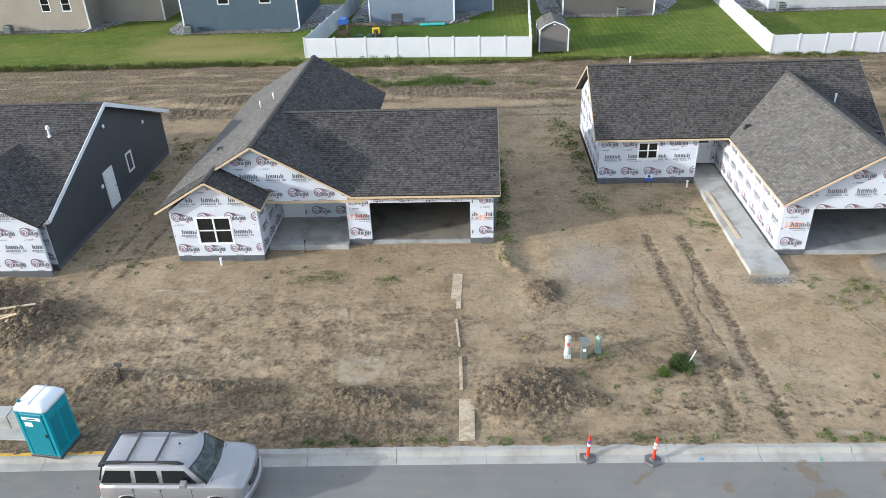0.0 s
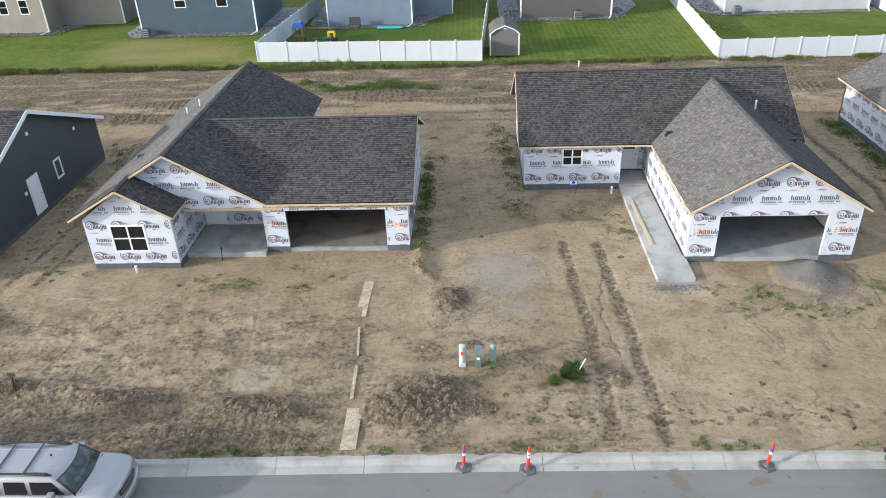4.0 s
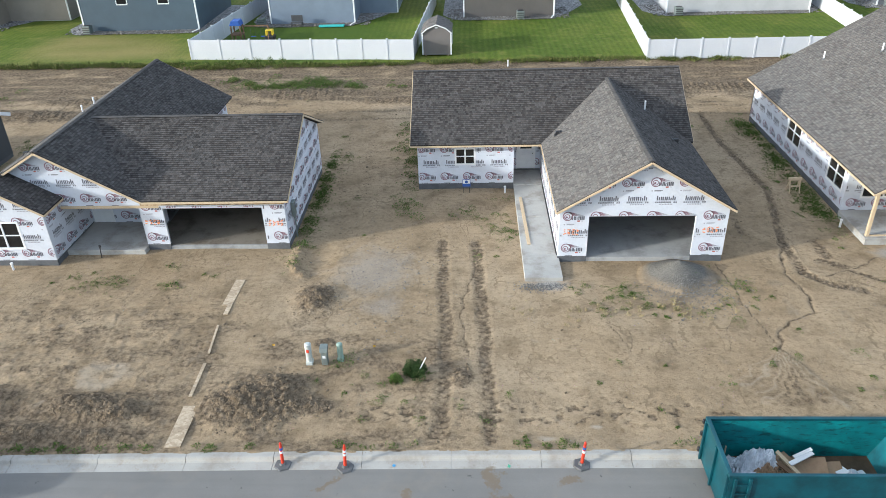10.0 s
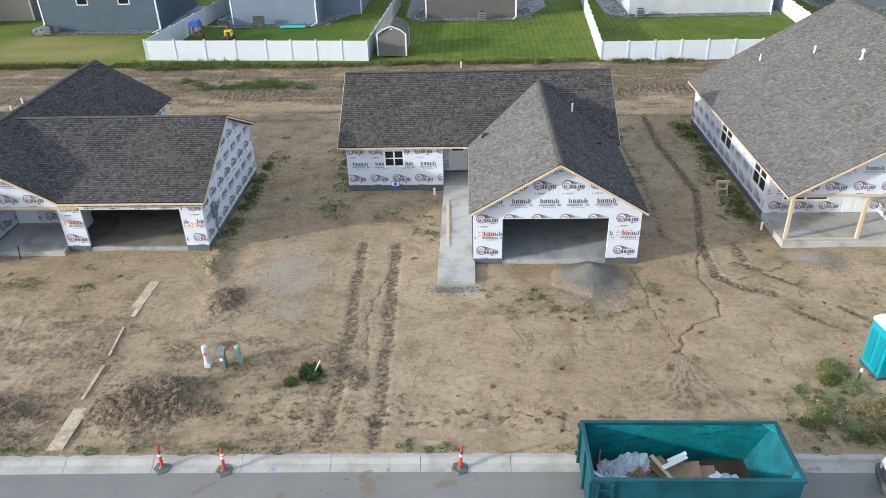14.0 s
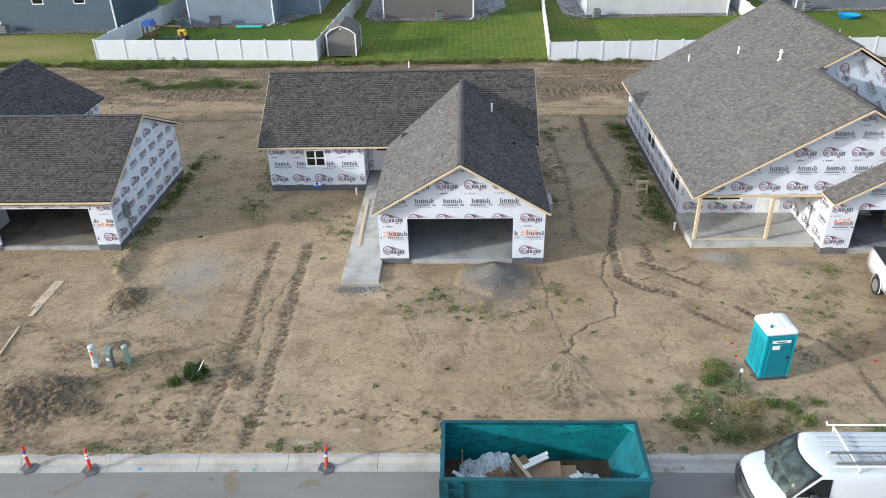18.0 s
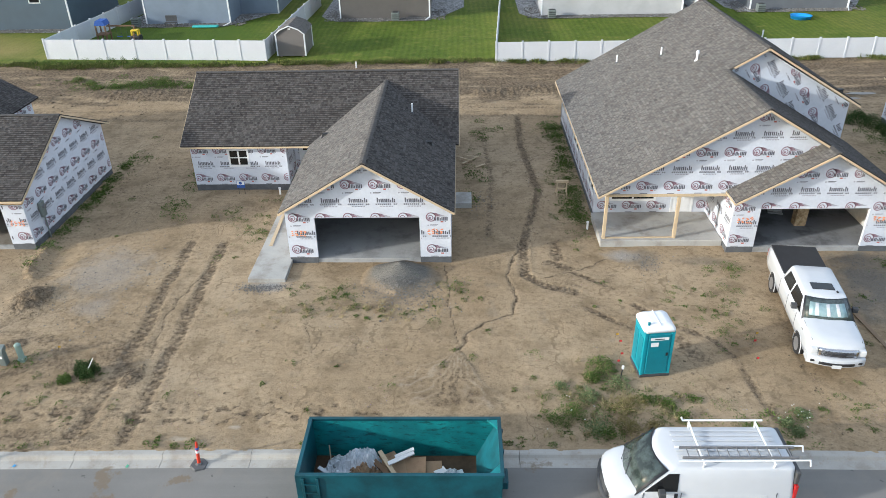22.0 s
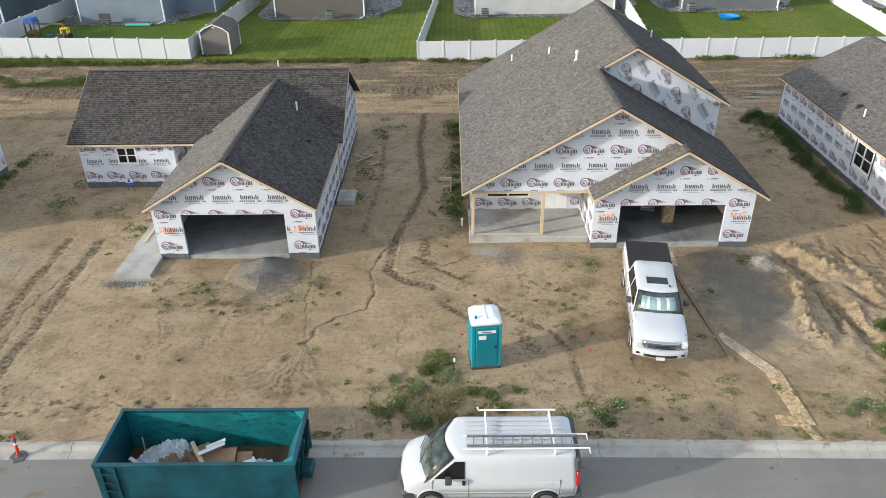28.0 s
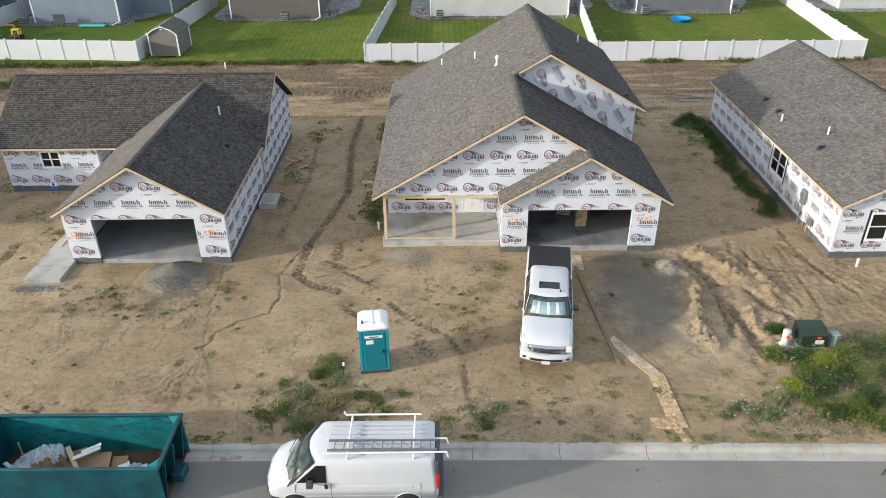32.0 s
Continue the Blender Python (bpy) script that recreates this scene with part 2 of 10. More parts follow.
MUD_SPOTS = [(10.9, 16.9, 0.55, 0.9, 0.2), (13.4, 16.85, 0.75, 0.3, 0.35), (5.6, 16.6, 0.9, 0.22, 0.75), (11.1, 15.9, 0.9, 0.5, 0.1), (8.2, 16.2, 0.35, 0.3, 0.0), (15.2, 15.9, 0.4, 0.3, 0.0), (25.0, 17.5, 0.8, 0.3, 0.0), (40.9, 17.75, 0.22, 0.12, 0.0)]


def mud_share(n, l, v):
    """Where wheels have dragged mud over the street: ragged spots of their own."""
    out = None
    ragged = n.new("ShaderNodeTexNoise")
    ragged.inputs["Scale"].default_value = 3.0
    ragged.inputs["Detail"].default_value = 6.0
    ragged.inputs["Roughness"].default_value = 0.7
    l.new(v, ragged.inputs["Vector"])
    for x, y, rx, ry, turn in MUD_SPOTS:
        mp = n.new("ShaderNodeMapping")
        mp.vector_type = 'TEXTURE'
        mp.inputs["Location"].default_value = (x, y, 0)
        mp.inputs["Rotation"].default_value = (0, 0, turn)
        mp.inputs["Scale"].default_value = (rx, ry, 8.0)
        l.new(v, mp.inputs[0])
        d = n.new("ShaderNodeVectorMath")
        d.operation = 'LENGTH'
        l.new(mp.outputs[0], d.inputs[0])
        s = n.new("ShaderNodeMath")
        s.operation = 'SUBTRACT'
        l.new(ragged.outputs["Fac"], s.inputs[0])
        sc = n.new("ShaderNodeMath")
        sc.operation = 'MULTIPLY'
        sc.inputs[1].default_value = 0.3
        l.new(d.outputs["Value"], sc.inputs[0])
        l.new(sc.outputs[0], s.inputs[1])
        if out is None:
            out = s.outputs[0]
        else:
            mx = n.new("ShaderNodeMath")
            mx.operation = 'MAXIMUM'
            l.new(out, mx.inputs[0])
            l.new(s.outputs[0], mx.inputs[1])
            out = mx.outputs[0]
    return ramp(n, l, out, [(0.30, (0, 0, 0)), (0.42, (0.75, 0.75, 0.75))])


def asphalt_mat():
    m, n, l, b = material("road_asphalt", 0.92)
    b.inputs["Specular IOR Level"].default_value = 0.1
    v = world_pos(n)
    big = tex_noise(n, l, v, 0.25, 5)
    fine = tex_noise(n, l, v, 60.0, 4, 0.8)
    dust = tex_noise(n, l, v, 0.45, 6, 0.65)
    c = ramp(n, l, big, [(0.35, (0.188, 0.181, 0.169)), (0.65, (0.235, 0.226, 0.210))])
    c = mix(n, l, 0.25, c, ramp(n, l, fine, [(0.3, (0.06, 0.06, 0.058)), (0.7, (0.27, 0.265, 0.255))]))
    c = mix(n, l, ramp(n, l, dust, [(0.54, (0, 0, 0)), (0.74, (0.45, 0.45, 0.45))]), c, (0.29, 0.25, 0.2))
    spot = tex_noise(n, l, v, 2.4, 4, 0.6)
    c = mix(n, l, ramp(n, l, spot, [(0.68, (0, 0, 0)), (0.73, (0.7, 0.7, 0.7))]), c, (0.05, 0.05, 0.05))
    mp = n.new("ShaderNodeMapping")
    mp.inputs["Scale"].default_value = (0.12, 3.0, 1.0)
    l.new(v, mp.inputs[0])
    lanes = tex_noise(n, l, mp.outputs[0], 1.0, 5, 0.6)
    c = mix(n, l, 1.0, c, ramp(n, l, lanes, [(0.38, (0.975, 0.975, 0.975)), (0.62, (1.03, 1.03, 1.03))]), 'MULTIPLY')
    c = mix(n, l, mud_share(n, l, v), c, (0.185, 0.142, 0.098))
    l.new(c, b.inputs["Base Color"])
    bump(n, l, b, fine, 0.5, 0.01)
    return m


def concrete_mat(name="concrete", base=(0.40, 0.395, 0.375), stain=(0.27, 0.25, 0.22), muddy=False):
    m, n, l, b = material(name, 0.88)
    b.inputs["Specular IOR Level"].default_value = 0.2
    v = world_pos(n)
    big = tex_noise(n, l, v, 0.8, 6, 0.65)
    fine = tex_noise(n, l, v, 35.0, 5, 0.7)
    c = ramp(n, l, big, [(0.36, stain), (0.5, base), (0.66, tuple(min(1, x * 1.12) for x in base))])
    c = mix(n, l, 0.22, c, ramp(n, l, fine, [(0.3, tuple(x * 0.55 for x in base)), (0.7, tuple(min(1, x * 1.25) for x in base))]))
    if muddy:
        crust = tex_noise(n, l, v, 5.0, 6, 0.75)
        c = mix(n, l, ramp(n, l, crust, [(0.56, (0, 0, 0)), (0.68, (0.5, 0.5, 0.5))]), c, (0.27, 0.215, 0.155))
        c = mix(n, l, mud_share(n, l, v), c, (0.2, 0.155, 0.105))
    l.new(c, b.inputs["Base Color"])
    bump(n, l, b, fine, 0.3, 0.006)
    return m


def osb_mat(name, stops, scale=9.0):
    """Pressed wood flakes: each a chip of its own tone, lying all ways."""
    m, n, l, b = material(name, 0.85)
    v = world_pos(n)
    vo = n.new("ShaderNodeTexVoronoi")
    vo.inputs["Scale"].default_value = scale
    l.new(v, vo.inputs["Vector"])
    sep = n.new("ShaderNodeSeparateColor")
    l.new(vo.outputs["Color"], sep.inputs[0])
    big = tex_noise(n, l, v, 1.6, 5, 0.65)
    c = ramp(n, l, sep.outputs[0], [(0.0, stops[0]), (0.5, stops[1]), (1.0, stops[2])])
    c = mix(n, l, 1.0, c, ramp(n, l, big, [(0.34, (0.72, 0.7, 0.68)), (0.52, (1, 1, 1)), (0.66, (1.08, 1.08, 1.08))]), 'MULTIPLY')
    l.new(c, b.inputs["Base Color"])
    return m


def wood_mat(name, a, bcol, stretch=(18, 18, 2)):
    m, n, l, b = material(name, 0.8)
    mp = n.new("ShaderNodeMapping")
    mp.inputs["Scale"].default_value = stretch
    l.new(coords(n), mp.inputs[0])
    g = tex_noise(n, l, mp.outputs[0], 1.0, 6, 0.7)
    big = tex_noise(n, l, world_pos(n), 1.3, 4)
    c = mix(n, l, 0.4, ramp(n, l, g, [(0.3, a), (0.7, bcol)]), ramp(n, l, big, [(0.3, a), (0.7, bcol)]))
    l.new(c, b.inputs["Base Color"])
    bump(n, l, b, g, 0.2, 0.003)
    return m


def siding_mat(name, color):
    return plain(name, color, 0.6, 0, 0.1, 0.6, 25, 0.08)


# the dark tone also paints shaded right slopes, the paler one sunlit left slopes
M_SHINGLE = shingle_mat("weathered_and_shaded_shingles", (0.0195, 0.018, 0.0172), (0.133, 0.125, 0.12))
M_SHINGLE_B = shingle_mat("brown_grey_and_sunlit_shingles", (0.062, 0.0585, 0.055), (0.215, 0.204, 0.192))
M_DIRT = dirt_mat()
M_GRASS = grass_mat()
M_ASPHALT = asphalt_mat()
M_CONC = concrete_mat()
M_CURB = concrete_mat("kerb_concrete", (0.385, 0.37, 0.34), (0.29, 0.265, 0.228), True)
M_SLAB = concrete_mat("garage_slab", (0.34, 0.345, 0.345), (0.22, 0.222, 0.22))
M_FOUND = plain("foundation_coating", (0.10, 0.105, 0.115), 0.85, 0, 0.2)
M_WRAP = plain("white_house_wrap", (0.60, 0.632, 0.70), 0.6, 0, 0.05, 1.2, 8, 0.15)
M_INK = plain("dark_grey_ink", (0.12, 0.12, 0.145), 0.6, 0, 0.1, 3, 20, 0)
M_INK_PALE = plain("pale_grey_ink", (0.33, 0.33, 0.38), 0.6, 0, 0.1, 3, 20, 0)
M_MAROON = plain("maroon_ink", (0.24, 0.13, 0.17), 0.6, 0, 0.1, 3, 20, 0)
M_REDINK = plain("red_ink", (0.42, 0.12, 0.10), 0.6, 0, 0.1, 3, 20, 0)
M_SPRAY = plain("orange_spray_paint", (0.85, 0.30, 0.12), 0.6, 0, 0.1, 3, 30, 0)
M_PINE = wood_mat("raw_pine", (0.46, 0.35, 0.22), (0.60, 0.48, 0.33))
M_OSB = osb_mat("osb_sheathing", [(0.30, 0.2, 0.1), (0.45, 0.32, 0.18), (0.58, 0.45, 0.28)])
M_PALEBOARD = plain("pale_lining_board", (0.55, 0.54, 0.51), 0.85, 0, 0.12)
M_DRYWALL = plain("dim_grey_garage_board", (0.22, 0.22, 0.225), 0.85, 0, 0.2)
M_VINYL = plain("white_vinyl", (0.62, 0.64, 0.675), 0.4, 0, 0.03, 0.7, 12, 0)
M_WHITE = plain("white_paint", (0.78, 0.79, 0.80), 0.5, 0, 0.04)
M_DARKSIDE = siding_mat("dark_grey_siding", (0.052, 0.058, 0.066))
M_BLACK = plain("black_plastic", (0.02, 0.02, 0.022), 0.5, 0, 0.2)
M_ROCK = osb_mat("grey_landscape_rock", [(0.1, 0.1, 0.102), (0.24, 0.24, 0.243), (0.42, 0.42, 0.42)], 7.0)


def glass_mat():
    m, n, l, b = material("window_glass", 0.05)
    b.inputs["Base Color"].default_value = rgb((0.014, 0.015, 0.016))
    b.inputs["IOR"].default_value = 1.5
    return m


M_GLASS = glass_mat()


# ---- builders ----
def part(name, bm, mat, parent=None, label=""):
    me = bpy.data.meshes.new(name)
    bm.to_mesh(me)
    bm.free()
    for m in (mat if isinstance(mat, (list, tuple)) else [mat]):
        me.materials.append(m)
    ob = new(name, me)
    if parent is not None:
        ob.parent = parent
    if label:
        tagged(ob, label)
    return ob


def thing(name, label, category, group="", kind="", at=(0, 0, 0)):
    ob = new(name)
    ob.location = at
    ob.empty_display_size = 0.3
    return tagged(ob, label, category, group, kind)


def hexa(bm, p):
    """A solid from eight corners: four below, four above, both anticlockwise."""
    v = [bm.verts.new(c) for c in p]
    for f in ((3, 2, 1, 0), (4, 5, 6, 7), (0, 1, 5, 4), (1, 2, 6, 5), (2, 3, 7, 6), (3, 0, 4, 7)):
        bm.faces.new([v[i] for i in f])
    return v


def box(bm, x0, x1, y0, y1, z0, z1):
    return hexa(bm, [(x0, y0, z0), (x1, y0, z0), (x1, y1, z0), (x0, y1, z0), (x0, y0, z1), (x1, y0, z1), (x1, y1, z1), (x0, y1, z1)])


def new_box(x0, x1, y0, y1, z0, z1, bev=0.0, seg=1):
    bm = bmesh.new()
    box(bm, x0, x1, y0, y1, z0, z1)
    if bev:
        bmesh.ops.bevel(bm, geom=bm.edges[:], offset=bev, segments=seg, affect='EDGES', profile=0.6)
    return bm


def tube(bm, p, q, r, seg=8, r2=None):
    p, q = Vector(p), Vector(q)
    d = (q - p)
    m = d.to_track_quat('Z', 'Y').to_matrix()
    r2 = r if r2 is None else r2
    a = [bm.verts.new(p + m @ Vector((r * math.cos(t), r * math.sin(t), 0))) for t in (2 * math.pi * i / seg for i in range(seg))]
    b = [bm.verts.new(q + m @ Vector((r2 * math.cos(t), r2 * math.sin(t), 0))) for t in (2 * math.pi * i / seg for i in range(seg))]
    for i in range(seg):
        j = (i + 1) % seg
        bm.faces.new((a[i], a[j], b[j], b[i]))
    bm.faces.new(a[::-1])
    bm.faces.new(b)


def beam(p, q, width, depth, up=(0, 0, 1)):
    """A board from p to q: width across, depth along up."""
    p, q = Vector(p), Vector(q)
    d = (q - p).normalized()
    s = d.cross(Vector(up)).normalized() * width / 2
    u = s.cross(d).normalized() * depth / 2
    bm = bmesh.new()
    hexa(bm, [p - s - u, p + s - u, q + s - u, q - s - u, p - s + u, p + s + u, q + s + u, q - s + u])
    bmesh.ops.recalc_face_normals(bm, faces=bm.faces[:])
    return bm


def wall_bm(axis, at, thick, profile, base, holes=()):
    """A wall standing in the plane axis = at, as thick as thick (its sign gives the side). profile: (u, top) from one end to the other;
    holes: (u0, u1, z0, z1) go right through."""
    cuts = sorted({u for u, _ in profile} | {u for h in holes for u in h[:2] if profile[0][0] < u < profile[-1][0]})

    def top(u):
        for (a, za), (b, zb) in zip(profile, profile[1:]):
            if a <= u <= b:
                return za + (zb - za) * (u - a) / (b - a)
        return profile[-1][1]

    bm = bmesh.new()
    a0, a1 = sorted((at, at + thick))
    for u0, u1 in zip(cuts, cuts[1:]):
        mid = (u0 + u1) / 2
        spans, z = [], base
        for h in sorted((h for h in holes if h[0] <= mid <= h[1]), key=lambda h: h[2]):
            if h[2] > z:
                spans.append((z, z, h[2], h[2]))
            z = h[3]
        spans.append((z, z, top(u0 + 1e-6), top(u1 - 1e-6)))
        for b0, b1, t0, t1 in spans:
            if min(t0, t1) < max(b0, b1) - 1e-4 and max(t0 - b0, t1 - b1) < 1e-3:
                continue
            if axis == 'y':
                hexa(bm, [(u0, a0, b0), (u1, a0, b1), (u1, a1, b1), (u0, a1, b0), (u0, a0, t0), (u1, a0, t1), (u1, a1, t1), (u0, a1, t0)])
            else:
                hexa(bm, [(a0, u0, b0), (a1, u0, b0), (a1, u1, b1), (a0, u1, b1), (a0, u0, t0), (a1, u0, t0), (a1, u1, t1), (a0, u1, t1)])
    bmesh.ops.remove_doubles(bm, verts=bm.verts[:], dist=1e-4)
    return bm


def clip_poly(poly, axis, lim, keep_above):
    out = []
    for a, b in zip(poly, poly[1:] + poly[:1]):
        ia = (a[axis] >= lim) == keep_above
        ib = (b[axis] >= lim) == keep_above
        if ia:
            out.append(a)
        if ia != ib:
            t = (lim - a[axis]) / (b[axis] - a[axis])
            out.append(tuple(x + (y - x) * t for x, y in zip(a, b)))
    return out


def roof_plane(parent, poly, mat, course=0.14, thick=0.11, name="roof_plane"):
    """A convex roof plane with real shingle courses, each lapped over the one below. poly: corners in 3D, the first two along the eave."""
    p = [Vector(c) for c in poly]
    n = (p[1] - p[0]).cross(p[-1] - p[0]).normalized()
    if n.z < 0:
        n = -n
    e = Vector((0, 0, 1)).cross(n).normalized()
    s = n.cross(e).normalized()
    if s.z < 0:
        s = -s
    o = p[0]
    flat = [((c - o).dot(e), (c - o).dot(s)) for c in p]
    v0, v1 = min(f[1] for f in flat), max(f[1] for f in flat)
    bm = bmesh.new()
    uvl = bm.loops.layers.uv.new("uv")

    def put(pts, lift):
        vs = [bm.verts.new(o + e * a + s * b + n * lift(a, b)) for a, b in pts]
        f = bm.faces.new(vs)
        for lp, (a, b) in zip(f.loops, pts):
            lp[uvl].uv = (a + 50, b + 50 - v0 - 50 % course)
        return f

    put(flat[::-1], lambda a, b: -thick)
    v = v0
    while v < v1 - 1e-3:
        top = min(v + course, v1)
        strip = clip_poly(clip_poly(flat, 1, v, True), 1, top, False)
        strip = [c for k, c in enumerate(strip) if math.dist(c, strip[k - 1]) > 1e-5]
        if len(strip) >= 3:
            put(strip, lambda a, b: 0.004 + 0.016 * (1 - (b - v) / course))
            lo = [c for c in strip if abs(c[1] - v) < 1e-4]
            if len(lo) >= 2:
                a, b = min(lo)[0], max(lo)[0]
                vs = [bm.verts.new(o + e * x + s * v + n * h) for x, h in ((a, 0.004 if v > v0 else -thick), (b, 0.004 if v > v0 else -thick), (b, 0.02), (a, 0.02))]
                bm.faces.new(vs)
            for c, d in zip(strip, strip[1:] + strip[:1]):
                if abs(c[1] - d[1]) > 1e-4:
                    hh = lambda q: 0.004 + 0.016 * (1 - (q[1] - v) / course)
                    vs = [bm.verts.new(o + e * q[0] + s * q[1] + n * h) for q, h in ((c, -thick), (d, -thick), (d, hh(d)), (c, hh(c)))]
                    bm.faces.new(vs)
        v = top
    bmesh.ops.remove_doubles(bm, verts=bm.verts[:], dist=1e-4)
    bmesh.ops.recalc_face_normals(bm, faces=[f for f in bm.faces if abs(f.normal.dot(n)) < 0.5])
    for f in bm.faces:
        if f.normal.dot(n) < -0.5 and (f.calc_center_median() - o).dot(n) > -thick / 2:
            f.normal_flip()
    return part(name, bm, mat, parent)


def window_unit(parent, axis, at, u0, u1, z0, z1, cols=2, rows=2, out=-1, frame_mat=None):
    """A window set in a wall: frame, bars and panes. out: the side to which it faces."""
    frame_mat = frame_mat or M_WHITE
    w = new("window")
    w.parent = parent
    t = 0.07

    def rect(a0, a1, b0, b1, d0, d1):
        if axis == 'y':
            return new_box(a0, a1, *sorted((at + out * d0, at + out * d1)), b0, b1)
        return new_box(*sorted((at + out * d0, at + out * d1)), a0, a1, b0, b1)

    bmf = bmesh.new()
    for a0, a1, b0, b1 in ((u0 - 0.03, u0 + t, z0 - 0.03, z1 + 0.03), (u1 - t, u1 + 0.03, z0 - 0.03, z1 + 0.03), (u0 + t, u1 - t, z1 - t, z1 + 0.03), (u0 + t, u1 - t, z0 - 0.03, z0 + t)):
        q = rect(a0, a1, b0, b1, -0.06, 0.035)
        me = bpy.data.meshes.new("t")
        q.to_mesh(me)
        q.free()
        bmf.from_mesh(me)
        bpy.data.meshes.remove(me)
    part("window_frame", bmf, frame_mat, w)
    for i in range(1, cols):
        u = u0 + (u1 - u0) * i / cols
        part("mullion", rect(u - 0.04, u + 0.04, z0 + t, z1 - t, -0.05, 0.025), frame_mat, w)
    for i in range(1, rows):
        z = z0 + (z1 - z0) * i / rows
        part("meeting_rail", rect(u0 + t, u1 - t, z - 0.025, z + 0.025, -0.05, 0.02), frame_mat, w)
    for i in range(cols):
        for j in range(rows):
            a0, a1 = u0 + (u1 - u0) * i / cols, u0 + (u1 - u0) * (i + 1) / cols
            b0, b1 = z0 + (z1 - z0) * j / rows, z0 + (z1 - z0) * (j + 1) / rows
            part("pane", rect(a0 + 0.03, a1 - 0.03, b0 + 0.03, b1 - 0.03, -0.035, -0.02), M_GLASS, w)
    return w


def inside(poly, u, z):
    hit = False
    for (a, b), (c, d) in zip(poly, poly[1:] + poly[:1]):
        if (b > z) != (d > z) and u < (c - a) * (z - b) / (d - b) + a:
            hit = not hit
    return hit


